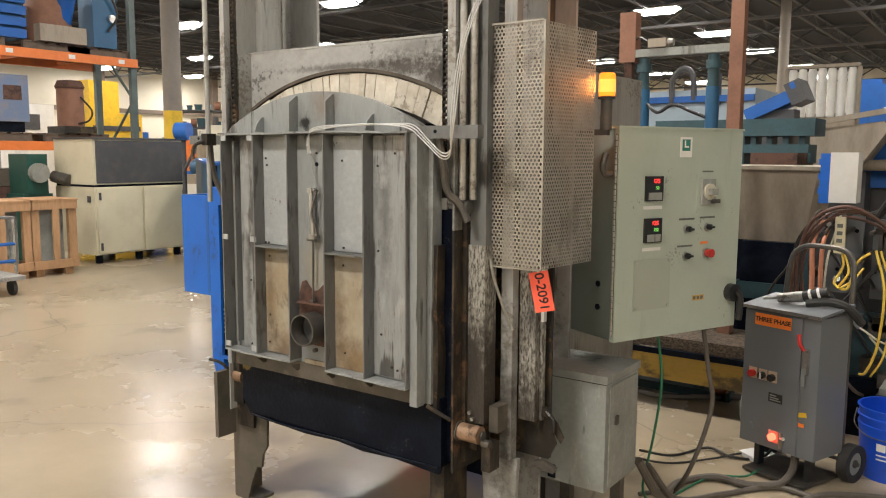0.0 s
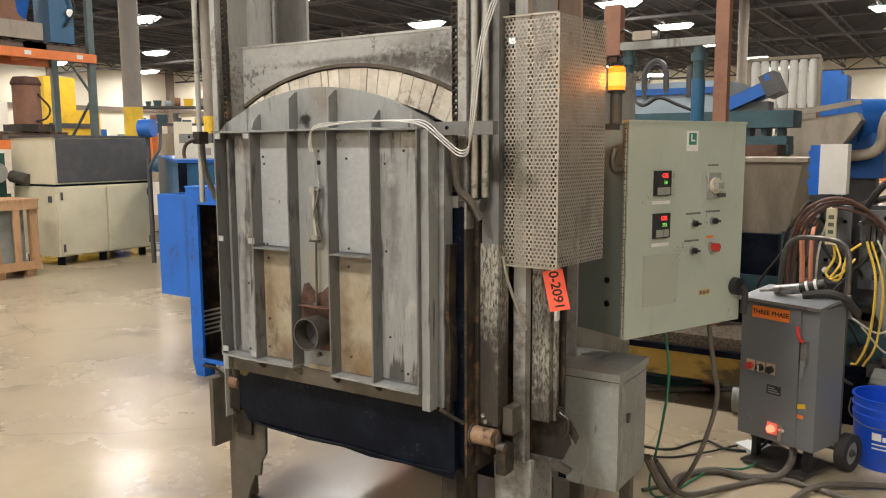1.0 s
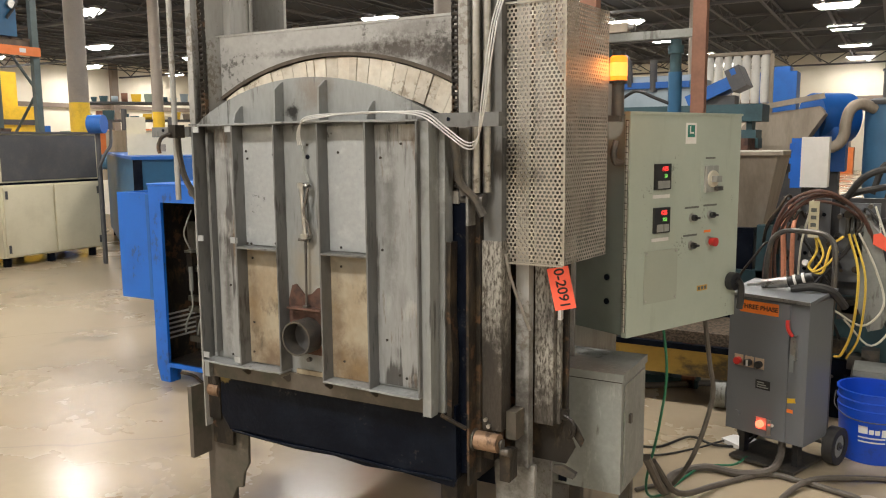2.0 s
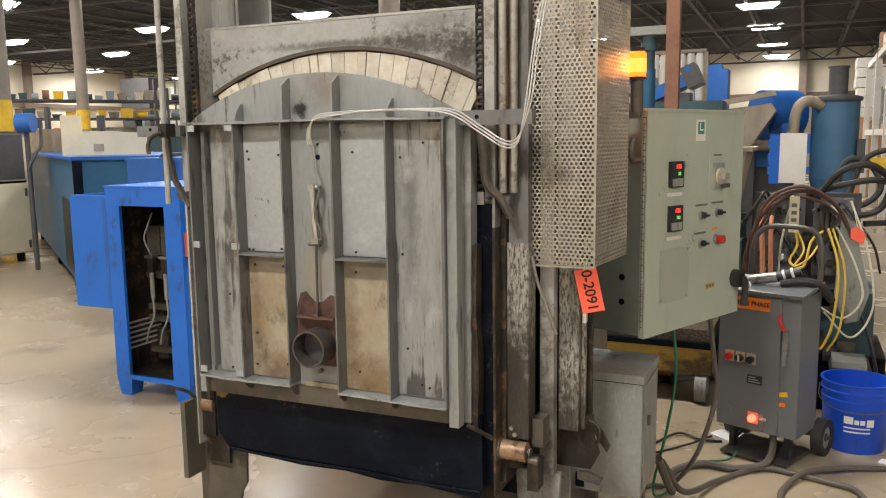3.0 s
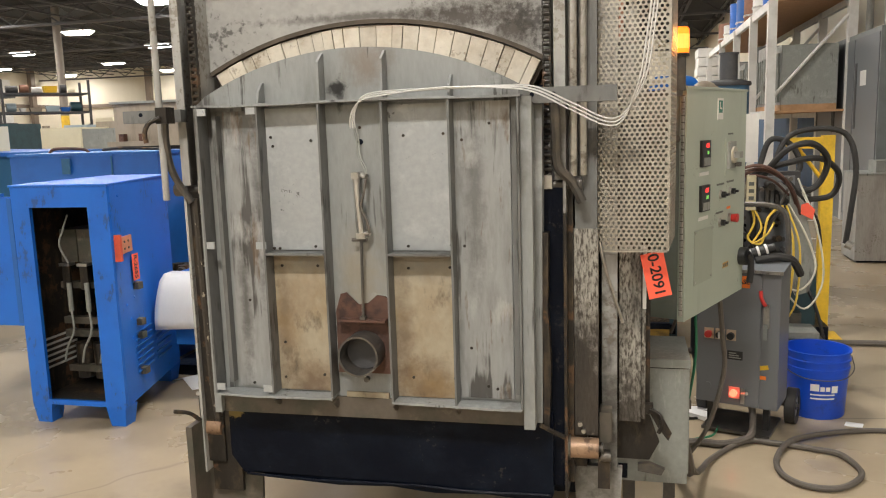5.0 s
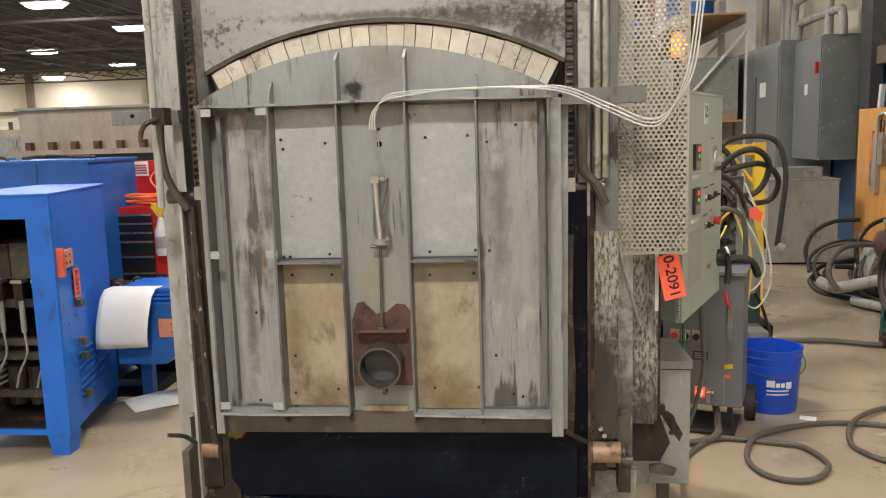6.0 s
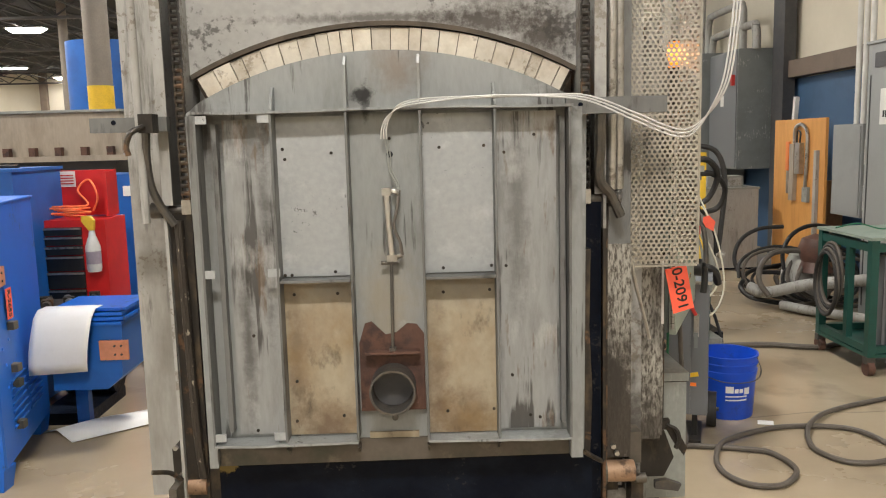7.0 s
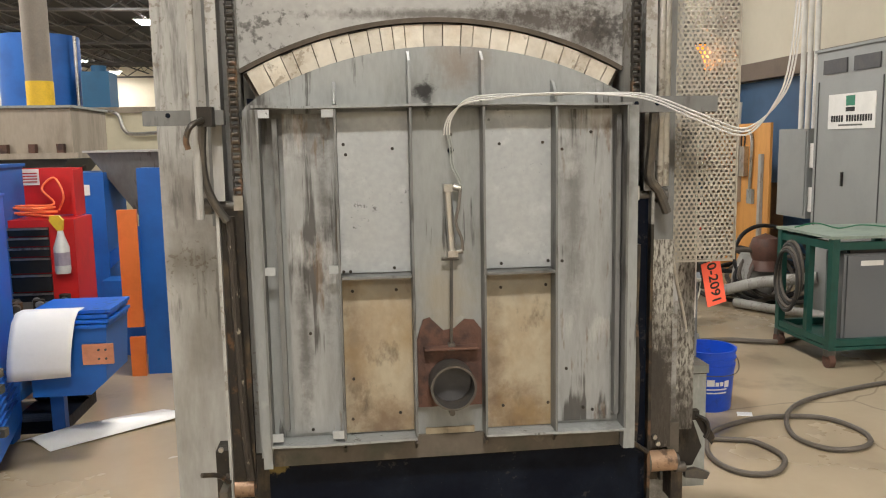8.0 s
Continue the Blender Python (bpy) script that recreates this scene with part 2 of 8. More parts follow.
def blotch(m, spots, colour, scale=9.0, soft=0.55):
    """Breaks blotches of another colour, each (x, y, z, rx, rz, strength), into a material."""
    nt = m.node_tree
    b = nt.nodes["Principled BSDF"]
    tc = nt.nodes.new("ShaderNodeTexCoord")
    no = nt.nodes.new("ShaderNodeTexNoise")
    no.inputs["Scale"].default_value = scale
    no.inputs["Detail"].default_value = 7
    no.inputs["Roughness"].default_value = 0.7
    nt.links.new(tc.outputs["Object"], no.inputs["Vector"])
    src = b.inputs["Base Color"].links[0].from_socket
    for x, y, z, rx, rz, s in spots:
        mp = nt.nodes.new("ShaderNodeMapping")
        mp.inputs["Location"].default_value = (-x / rx, -y / 0.6, -z / rz)
        mp.inputs["Scale"].default_value = (1 / rx, 1 / 0.6, 1 / rz)
        nt.links.new(tc.outputs["Object"], mp.inputs["Vector"])
        ln = nt.nodes.new("ShaderNodeVectorMath")
        ln.operation = "LENGTH"
        nt.links.new(mp.outputs[0], ln.inputs[0])
        ad = nt.nodes.new("ShaderNodeMath")
        ad.operation = "ADD"
        rag = nt.nodes.new("ShaderNodeMath")
        rag.operation = "MULTIPLY_ADD"
        rag.inputs[1].default_value, rag.inputs[2].default_value = 2.2, -0.6
        nt.links.new(no.outputs["Fac"], rag.inputs[0])
        nt.links.new(ln.outputs["Value"], ad.inputs[0])
        nt.links.new(rag.outputs[0], ad.inputs[1])
        mr = nt.nodes.new("ShaderNodeMapRange")
        mr.inputs["From Min"].default_value, mr.inputs["From Max"].default_value = 1.5 - 1.5 * soft, 1.5 + 0.3 * soft
        mr.inputs["To Min"].default_value, mr.inputs["To Max"].default_value = s, 0.0
        nt.links.new(ad.outputs[0], mr.inputs["Value"])
        mx = nt.nodes.new("ShaderNodeMix")
        mx.data_type = "RGBA"
        nt.links.new(mr.outputs[0], mx.inputs["Factor"])
        nt.links.new(src, mx.inputs["A"])
        mx.inputs["B"].default_value = (*colour, 1)
        src = mx.outputs["Result"]
    nt.links.new(src, b.inputs["Base Color"])
    return m


blotch(M_HEADER, [(0.27, 0.21, 1.70, 0.20, 0.045, 0.9), (0.43, 0.21, 1.66, 0.10, 0.09, 0.9), (0.0, 0.21, 1.712, 0.35, 0.016, 0.7), (0.34, 0.21, 1.76, 0.16, 0.04, 0.45)], (0.05, 0.04, 0.032), 42, 0.5)
blotch(M_DOOR, [(0.04, 0.06, 1.57, 0.07, 0.06, 0.6)], (0.17, 0.12, 0.085), 22)
blotch(M_DOOR, [(-0.045, 0.06, 1.505, 0.030, 0.024, 0.95), (-0.04, 0.06, 1.49, 0.012, 0.05, 0.7)], (0.012, 0.011, 0.010), 30, 0.3)
blotch(M_DOOR, [(0.42, 0.06, 1.36, 0.06, 0.22, 0.6), (-0.42, 0.06, 1.40, 0.06, 0.10, 0.7)], (0.06, 0.05, 0.04), 18)
blotch(M_DOOR, [(0.0, 0.05, 0.97, 0.09, 0.16, 0.6)], (0.27, 0.23, 0.165), 12)
blotch(M_HEAT, [(-0.17, 0.05, 0.66, 0.10, 0.08, 0.8), (0.18, 0.05, 0.66, 0.10, 0.10, 0.8), (0.12, 0.05, 0.80, 0.035, 0.2, 0.7), (-0.24, 0.05, 0.85, 0.03, 0.2, 0.6)], (0.13, 0.08, 0.045), 20)
# grey tops under the shelf bars: their shade put in the colour
blotch(M_HEAT, [(-0.17, 0.05, 1.03, 0.12, 0.06, 0.7), (0.18, 0.05, 1.03, 0.12, 0.06, 0.7)], (0.20, 0.19, 0.17), 10)
blotch(M_STREAK, [(-0.34, 0.05, 1.42, 0.08, 0.08, 0.6), (0.33, 0.05, 1.20, 0.03, 0.25, 0.5), (-0.36, 0.05, 0.9, 0.02, 0.22, 0.7), (-0.30, 0.05, 1.15, 0.02, 0.25, 0.7)], (0.055, 0.05, 0.045), 30)
blotch(M_COLUMN, [(-0.70, 0.47, 1.20, 0.13, 0.20, 0.6), (-0.66, 0.47, 0.75, 0.09, 0.12, 0.35)], (0.12, 0.10, 0.085), 8)
blotch(M_COLUMN, [(0.58, 0.2, 0.55, 0.10, 0.45, 0.9), (0.68, 0.28, 0.5, 0.05, 0.35, 0.8), (0.55, 0.2, 1.25, 0.04, 0.25, 0.8)], (0.04, 0.033, 0.026), 16)
blotch(M_CHIP, [(0.62, 0.2, 0.58, 0.12, 0.34, 0.95), (0.74, 0.3, 0.50, 0.12, 0.16, 0.8)], (0.04, 0.032, 0.025), 26, 0.35)
blotch(M_BLACK, [(-0.45, 0.1, 0.555, 0.03, 0.04, 0.7)], (0.22, 0.16, 0.05), 40, 0.12)
blotch(M_GUARD, [(0.665, 0.21, 1.36, 0.055, 0.07, 0.75), (0.74, 0.21, 1.30, 0.04, 0.03, 0.5), (0.64, 0.2, 1.70, 0.03, 0.12, 0.7)], (0.05, 0.042, 0.033), 20)


def fleck(m, colour, scale, lo, hi, amount, stretch=(1, 1, 1), detail=8, patch=0.0):
    """A layer of small marks of another colour; patch > 0 gathers them in clouds of that scale."""
    nt = m.node_tree
    b = nt.nodes["Principled BSDF"]
    tc = nt.nodes.new("ShaderNodeTexCoord")
    mp = nt.nodes.new("ShaderNodeMapping")
    mp.inputs["Scale"].default_value = stretch
    mp.inputs["Location"].default_value = (3.1 * scale % 7, 1.7, 0.9)
    nt.links.new(tc.outputs["Object"], mp.inputs["Vector"])
    no = nt.nodes.new("ShaderNodeTexNoise")
    no.inputs["Scale"].default_value = scale
    no.inputs["Detail"].default_value = detail
    no.inputs["Roughness"].default_value = 0.65
    nt.links.new(mp.outputs[0], no.inputs["Vector"])
    value = no.outputs["Fac"]
    if patch:
        cloud = nt.nodes.new("ShaderNodeTexNoise")
        cloud.inputs["Scale"].default_value = patch
        cloud.inputs["Detail"].default_value = 3
        nt.links.new(tc.outputs["Object"], cloud.inputs["Vector"])
        add = nt.nodes.new("ShaderNodeMath")
        add.operation = "MULTIPLY_ADD"
        add.inputs[1].default_value = 0.8
        nt.links.new(cloud.outputs["Fac"], add.inputs[0])
        nt.links.new(no.outputs["Fac"], add.inputs[2])
        less = nt.nodes.new("ShaderNodeMath")
        less.operation = "SUBTRACT"
        less.inputs[1].default_value = 0.4
        nt.links.new(add.outputs[0], less.inputs[0])
        value = less.outputs[0]
    mr = nt.nodes.new("ShaderNodeMapRange")
    mr.inputs["From Min"].default_value, mr.inputs["From Max"].default_value = lo, hi
    mr.inputs["To Max"].default_value = amount
    nt.links.new(value, mr.inputs["Value"])
    mx = nt.nodes.new("ShaderNodeMix")
    mx.data_type = "RGBA"
    nt.links.new(mr.outputs[0], mx.inputs["Factor"])
    nt.links.new(b.inputs["Base Color"].links[0].from_socket, mx.inputs["A"])
    mx.inputs["B"].default_value = (*colour, 1)
    nt.links.new(mx.outputs["Result"], b.inputs["Base Color"])


SOOT, BROWN = (0.03, 0.026, 0.022), (0.13, 0.085, 0.05)
DRIP = (2.5, 2.5, 0.16)
fleck(M_DOOR, SOOT, 17, 0.63, 0.70, 0.75, DRIP, patch=3)
fleck(M_DOOR, (0.40, 0.41, 0.40), 10, 0.60, 0.74, 0.6, patch=4)
fleck(M_PANEL, (0.50, 0.51, 0.51), 14, 0.58, 0.70, 0.55, (1, 1, 1), patch=6)
fleck(M_PANEL, BROWN, 16, 0.65, 0.74, 0.45, DRIP)
fleck(M_PANEL, SOOT, 90, 0.68, 0.72, 0.7, patch=6)
fleck(M_STREAK, SOOT, 15, 0.58, 0.66, 0.8, (2.2, 2.2, 0.10), patch=4)
fleck(M_STREAK, BROWN, 30, 0.60, 0.70, 0.7, (1.6, 1.6, 0.22), patch=6)
fleck(M_STREAK, (0.46, 0.46, 0.45), 16, 0.56, 0.74, 0.6, (1.3, 1.3, 0.5), patch=6)
fleck(M_HEAT, (0.24, 0.15, 0.055), 7, 0.46, 0.74, 0.75, (1.1, 1.1, 0.75), patch=4)
fleck(M_HEAT, (0.07, 0.05, 0.03), 17, 0.58, 0.74, 0.7, (1.2, 1.2, 0.7), patch=6)
fleck(M_RIB, SOOT, 20, 0.58, 0.70, 0.7, (1.5, 1.5, 0.3), patch=5)
fleck(M_HEADER, SOOT, 45, 0.62, 0.72, 0.7, patch=5)
fleck(M_HEADER, (0.42, 0.41, 0.385), 7, 0.55, 0.70, 0.6)
fleck(M_COLUMN, SOOT, 18, 0.62, 0.76, 0.6, (1.8, 1.8, 0.2), patch=3)
fleck(M_COLUMN, (0.14, 0.11, 0.08), 60, 0.64, 0.70, 0.6, patch=5)
fleck(M_CHIP, SOOT, 9, 0.48, 0.68, 0.9, (1.6, 1.6, 0.4), patch=3)
fleck(M_SKIRT, (0.27, 0.22, 0.16), 12, 0.62, 0.74, 0.35, patch=4)
fleck(M_GREASE, (0.16, 0.09, 0.05), 20, 0.60, 0.68, 0.7, patch=6)
fleck(M_GUARD, (0.13, 0.115, 0.09), 9, 0.58, 0.72, 0.6, (1.2, 1.2, 0.5), patch=3)
fleck(M_BRICK, (0.20, 0.15, 0.10), 40, 0.62, 0.70, 0.6, patch=8)
fleck(M_BRICK, (0.10, 0.08, 0.06), 6, 0.62, 0.76, 0.6)
# cabinet enamel darkened for the body sides, shade put in the colour
M_CABSHADE = mat("shaded_grey_green_cabinet_side", (0.20, 0.235, 0.215), 0.42, 0.0, (0.165, 0.195, 0.175), 0.6, 4, 0.06, 80)
fleck(M_CAB, (0.30, 0.33, 0.27), 7, 0.58, 0.75, 0.6, (2, 2, 0.3))
fleck(M_CAB, (0.12, 0.125, 0.10), 80, 0.70, 0.74, 0.6, patch=5)
fleck(M_GREYENAMEL, (0.42, 0.42, 0.40), 60, 0.68, 0.72, 0.7, (1, 1, 0.4), patch=5)
fleck(M_GREYBOX, (0.40, 0.40, 0.37), 30, 0.64, 0.74, 0.4, (1.5, 1.5, 0.5), patch=4)
fleck(M_GREYBOX, (0.08, 0.07, 0.06), 22, 0.62, 0.72, 0.7, (1.5, 1.5, 0.3), patch=3)
fleck(M_BLUE, (0.03, 0.05, 0.10), 30, 0.66, 0.72, 0.6, (1.2, 1.2, 0.6), patch=4)
fleck(M_BUCKET, (0.02, 0.04, 0.16), 40, 0.66, 0.72, 0.4, patch=6)
fleck(M_RUST, (0.05, 0.03, 0.025), 20, 0.52, 0.64, 0.85, patch=7)
fleck(M_ROLLER, (0.07, 0.045, 0.03), 30, 0.58, 0.68, 0.8, patch=9)
fleck(M_STEEL, (0.12, 0.10, 0.08), 40, 0.60, 0.70, 0.7, patch=8)
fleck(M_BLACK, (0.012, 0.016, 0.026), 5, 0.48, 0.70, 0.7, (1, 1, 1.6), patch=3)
fleck(M_BLACK, (0.05, 0.045, 0.04), 55, 0.66, 0.72, 0.5, patch=6)


def floor_material():
    m = mat("sealed_concrete", (0.41, 0.335, 0.235), 0.13, 0, (0.31, 0.25, 0.17), 0.75, 0.55, 0.03, 24, lo=0.42, hi=0.62, rough2=0.34)
    nt = m.node_tree
    b = nt.nodes["Principled BSDF"]
    tc = nt.nodes.new("ShaderNodeTexCoord")
    # hairline cracks
    vo = nt.nodes.new("ShaderNodeTexVoronoi")
    vo.feature = "DISTANCE_TO_EDGE"
    vo.inputs["Scale"].default_value = 0.42
    wob = nt.nodes.new("ShaderNodeTexNoise")
    wob.inputs["Scale"].default_value = 1.6
    add = nt.nodes.new("ShaderNodeMix")
    add.data_type = "VECTOR"
    add.inputs["Factor"].default_value = 0.25
    nt.links.new(tc.outputs["Object"], wob.inputs["Vector"])
    nt.links.new(tc.outputs["Object"], add.inputs["A"])
    nt.links.new(wob.outputs["Color"], add.inputs["B"])
    nt.links.new(add.outputs["Result"], vo.inputs["Vector"])
    rg = nt.nodes.new("ShaderNodeMapRange")
    rg.inputs["From Max"].default_value = 0.003
    rg.inputs["To Min"].default_value, rg.inputs["To Max"].default_value = 0.68, 1.0
    nt.links.new(vo.outputs["Distance"], rg.inputs["Value"])
    # oil stains
    st = nt.nodes.new("ShaderNodeTexNoise")
    st.inputs["Scale"].default_value = 2.3
    st.inputs["Detail"].default_value = 8
    nt.links.new(tc.outputs["Object"], st.inputs["Vector"])
    sr = nt.nodes.new("ShaderNodeMapRange")
    sr.inputs["From Min"].default_value, sr.inputs["From Max"].default_value = 0.58, 0.75
    sr.inputs["To Min"].default_value, sr.inputs["To Max"].default_value = 1.0, 0.62
    nt.links.new(st.outputs["Fac"], sr.inputs["Value"])
    mul = nt.nodes.new("ShaderNodeMath")
    mul.operation = "MULTIPLY"
    nt.links.new(rg.outputs[0], mul.inputs[0])
    nt.links.new(sr.outputs[0], mul.inputs[1])
    hs = nt.nodes.new("ShaderNodeHueSaturation")
    src = b.inputs["Base Color"].links[0].from_socket
    nt.links.new(src, hs.inputs["Color"])
    nt.links.new(mul.outputs[0], hs.inputs["Value"])
    nt.links.new(hs.outputs[0], b.inputs["Base Color"])
    return m


M_FLOOR = floor_material()


# ---- mesh helpers ----
SITE = Matrix.Identity(4)   # how the plan of the section in hand is laid out
BASE = {}                   # where a thing's base stands in that plan


def lay_out(cx, cy, k, lift=0.0):
    """The plan that follows is drawn to a scale of k about the point (cx, cy) of the floor, and stands lift above it."""
    global SITE
    SITE = Matrix.Translation((cx, cy, lift)) @ Matrix.Scale(k, 4) @ Matrix.Translation((-cx, -cy, 0))


def thing(name, at, label, category, group="", kind=""):
    e = new(name)
    e.empty_display_size = 0.1
    e.location = SITE @ Vector(at)
    e.scale = SITE.to_scale()
    BASE[e.name] = Vector(at)
    return tagged(e, label, category, group, kind)


def part(name, bm, material, parent=None, label="", smooth=False, bevel=0.0):
    if bevel:
        es = [e for e in bm.edges if len(e.link_faces) == 2 and e.calc_face_angle(0) > 0.7]
        bmesh.ops.bevel(bm, geom=es, offset=bevel, segments=2, affect="EDGES", profile=0.5, clamp_overlap=True)
    me = bpy.data.meshes.new(name)
    bm.to_mesh(me)
    bm.free()
    me.materials.append(material)
    if smooth:
        me.shade_smooth()
        me.set_sharp_from_angle(angle=radians(38))
    ob = new(name, me)
    if parent is not None:
        ob.parent = parent
        if parent.data is None:
            ob.matrix_parent_inverse = Matrix.Translation(-BASE[parent.name])
    if label:
        ob["label"] = label
    return ob


def single(name, bm, material, label, category, group="", kind="", smooth=False, bevel=0.0):
    ob = part(name, bm, material, None, "", smooth, bevel)
    ob.matrix_world = SITE.copy()
    return tagged(ob, label, category, group, kind)


def box(x0, x1, y0, y1, z0, z1, bm=None, m=None):
    bm = bm or bmesh.new()
    vs = [bm.verts.new((x, y, z)) for z in (z0, z1) for y in (y0, y1) for x in (x0, x1)]
    if m is not None:
        for v in vs:
            v.co = m @ v.co
    for f in ((0, 2, 3, 1), (4, 5, 7, 6), (0, 1, 5, 4), (2, 6, 7, 3), (0, 4, 6, 2), (1, 3, 7, 5)):
        bm.faces.new([vs[i] for i in f])
    return bm


def rod(p, q, r, r2=None, seg=14, bm=None):
    bm = bm or bmesh.new()
    p, q = Vector(p), Vector(q)
    r2 = r if r2 is None else r2
    w = (q - p).normalized()
    u = w.orthogonal().normalized()
    v = w.cross(u)
    rings = []
    for c, rad in ((p, r), (q, r2)):
        rings.append([bm.verts.new(c + rad * (math.cos(a) * u + math.sin(a) * v)) for a in [2 * math.pi * i / seg for i in range(seg)]])
    for i in range(seg):
        j = (i + 1) % seg
        bm.faces.new((rings[0][i], rings[0][j], rings[1][j], rings[1][i]))
    bm.faces.new(rings[0][::-1])
    bm.faces.new(rings[1])
    return bm


def ring_tube(p, q, ro, ri, seg=24, bm=None):
    """A pipe with a bore."""
    bm = bm or bmesh.new()
    p, q = Vector(p), Vector(q)
    w = (q - p).normalized()
    u = w.orthogonal().normalized()
    v = w.cross(u)
    rs = []
    for c, rad in ((p, ro), (q, ro), (q, ri), (p, ri)):
        rs.append([bm.verts.new(c + rad * (math.cos(a) * u + math.sin(a) * v)) for a in [2 * math.pi * i / seg for i in range(seg)]])
    for k in range(4):
        a, b = rs[k], rs[(k + 1) % 4]
        for i in range(seg):
            j = (i + 1) % seg
            bm.faces.new((a[i], a[j], b[j], b[i]))
    return bm


def smooth_path(pts, n=6):
    P = [Vector(p) for p in pts]
    P = [2 * P[0] - P[1]] + P + [2 * P[-1] - P[-2]]
    out = []
    for i in range(1, len(P) - 2):
        a, b, c, d = P[i - 1:i + 3]
        for k in range(n):
            t = k / n
            out.append(0.5 * (2 * b + (c - a) * t + (2 * a - 5 * b + 4 * c - d) * t * t + (3 * b - a - 3 * c + d) * t ** 3))
    out.append(P[-2])
    return out


def hose(pts, r, seg=8, n=6, bm=None):
    bm = bm or bmesh.new()
    P = smooth_path(pts, n)
    prev = None
    u = None
    for i, c in enumerate(P):
        w = (P[min(i + 1, len(P) - 1)] - P[max(i - 1, 0)]).normalized()
        u = w.orthogonal().normalized() if u is None else (u - u.dot(w) * w).normalized()
        v = w.cross(u)
        ring = [bm.verts.new(c + r * (math.cos(a) * u + math.sin(a) * v)) for a in [2 * math.pi * k / seg for k in range(seg)]]
        if prev:
            for k in range(seg):
                j = (k + 1) % seg
                bm.faces.new((prev[k], prev[j], ring[j], ring[k]))
        else:
            bm.faces.new(ring[::-1])
        prev = ring
    bm.faces.new(prev)
    return bm


def prism(outline, y0, y1, bm=None, m=None):
    """An (x, z) outline, counter-clockwise as seen from -y, pushed from y0 to y1."""
    bm = bm or bmesh.new()
    a = [bm.verts.new((x, y0, z)) for x, z in outline]
    b = [bm.verts.new((x, y1, z)) for x, z in outline]
    if m is not None:
        for v in a + b:
            v.co = m @ v.co
    n = len(a)
    bm.faces.new(a)
    bm.faces.new(b[::-1])
    for i in range(n):
        j = (i + 1) % n
        bm.faces.new((a[j], a[i], b[i], b[j]))
    return bm


def lathe(profile, centre, seg=28, bm=None):
    """An (r, z) profile turned about the upright through centre."""
    bm = bm or bmesh.new()
    cx, cy, cz = centre
    rings = []
    for r, z in profile:
        rings.append([bm.verts.new((cx + r * math.cos(a), cy + r * math.sin(a), cz + z)) for a in [2 * math.pi * i / seg for i in range(seg)]])
    for a, b in zip(rings, rings[1:]):
        for i in range(seg):
            j = (i + 1) % seg
            bm.faces.new((a[i], a[j], b[j], b[i]))
    return bm


def tapered(x0, x1, y0, y1, z0, X0, X1, Y0, Y1, z1, bm=None, m=None):
    """A block whose lower and upper rectangles differ."""
    bm = bm or bmesh.new()
    a = [bm.verts.new(p) for p in ((x0, y0, z0), (x1, y0, z0), (x1, y1, z0), (x0, y1, z0))]
    b = [bm.verts.new(p) for p in ((X0, Y0, z1), (X1, Y0, z1), (X1, Y1, z1), (X0, Y1, z1))]
    if m is not None:
        for v in a + b:
            v.co = m @ v.co
    bm.faces.new(a[::-1])
    bm.faces.new(b)
    for i in range(4):
        j = (i + 1) % 4
        bm.faces.new((a[i], a[j], b[j], b[i]))
    return bm


def letters(name, text, size, m, material, parent, bold=0.0, slant=0.0):
    cu = bpy.data.curves.new(name, "FONT")
    cu.body, cu.size, cu.extrude, cu.offset = text, size, 0.0006, bold
    cu.align_x, cu.align_y, cu.shear = "CENTER", "CENTER", slant
    tmp = bpy.data.objects.new(name, cu)
    me = bpy.data.meshes.new_from_object(tmp)
    bpy.data.objects.remove(tmp)
    me.transform(m)
    me.materials.clear()
    me.materials.append(material)
    ob = new(name, me)
    ob.parent = parent
    if parent.data is None:
        ob.matrix_parent_inverse = Matrix.Translation(-BASE[parent.name])
    return ob


# ---- large structure ----
X_W, X_E, Y_S, Y_N, Z_R = -33.0, 4.42, -12.0, 41.0, 5.55
X_B, Y_B = 10.0, 1.2   # unseen side bay south of Y_B, added to hold the two east lamps
single("floor", box(X_E, X_B, Y_S, Y_B, -0.2, 0), M_FLOOR, "tan sealed concrete floor of the added unseen side bay", "floor", kind="structure")
single("ceiling", box(X_E, X_B, Y_S, Y_B, Z_R, Z_R + 0.15), M_ROOF, "dark metal roof deck of the added unseen side bay", "ceiling", kind="structure")
single("wall_added_bay_north", box(X_E + 0.2, X_B, Y_B, Y_B + 0.2, 0, Z_R), M_WALL, "cream metal wall panels", "wall", kind="structure")
single("wall_added_bay_east", box(X_B, X_B + 0.2, Y_S, Y_B + 0.2, 0, Z_R), M_WALL, "cream metal wall panels", "wall", kind="structure")
single("wall_added_bay_south", box(X_E, X_B, Y_S - 0.2, Y_S, 0, Z_R), M_WALL, "cream metal wall panels", "wall", kind="structure")
single("floor", box(X_W, X_E, Y_S, Y_N, -0.2, 0), M_FLOOR, "tan sealed concrete floor with stains and hairline cracks", "floor", kind="structure")
single("ceiling", box(X_W, X_E, Y_S, Y_N, Z_R, Z_R + 0.15), M_ROOF, "dark metal roof deck of the hall", "ceiling", kind="structure")
single("wall_west", box(X_W - 0.2, X_W, Y_S, Y_N, 0, Z_R), M_WALL, "cream metal wall panels", "wall", kind="structure")
single("wall_north", box(X_W, X_E, Y_N, Y_N + 0.2, 0, Z_R), M_WALL, "cream metal wall panels", "wall", kind="structure")
single("wall_south", box(X_W, X_E, Y_S - 0.2, Y_S, 0, Z_R), M_WALL, "cream metal wall panels", "wall", kind="structure")
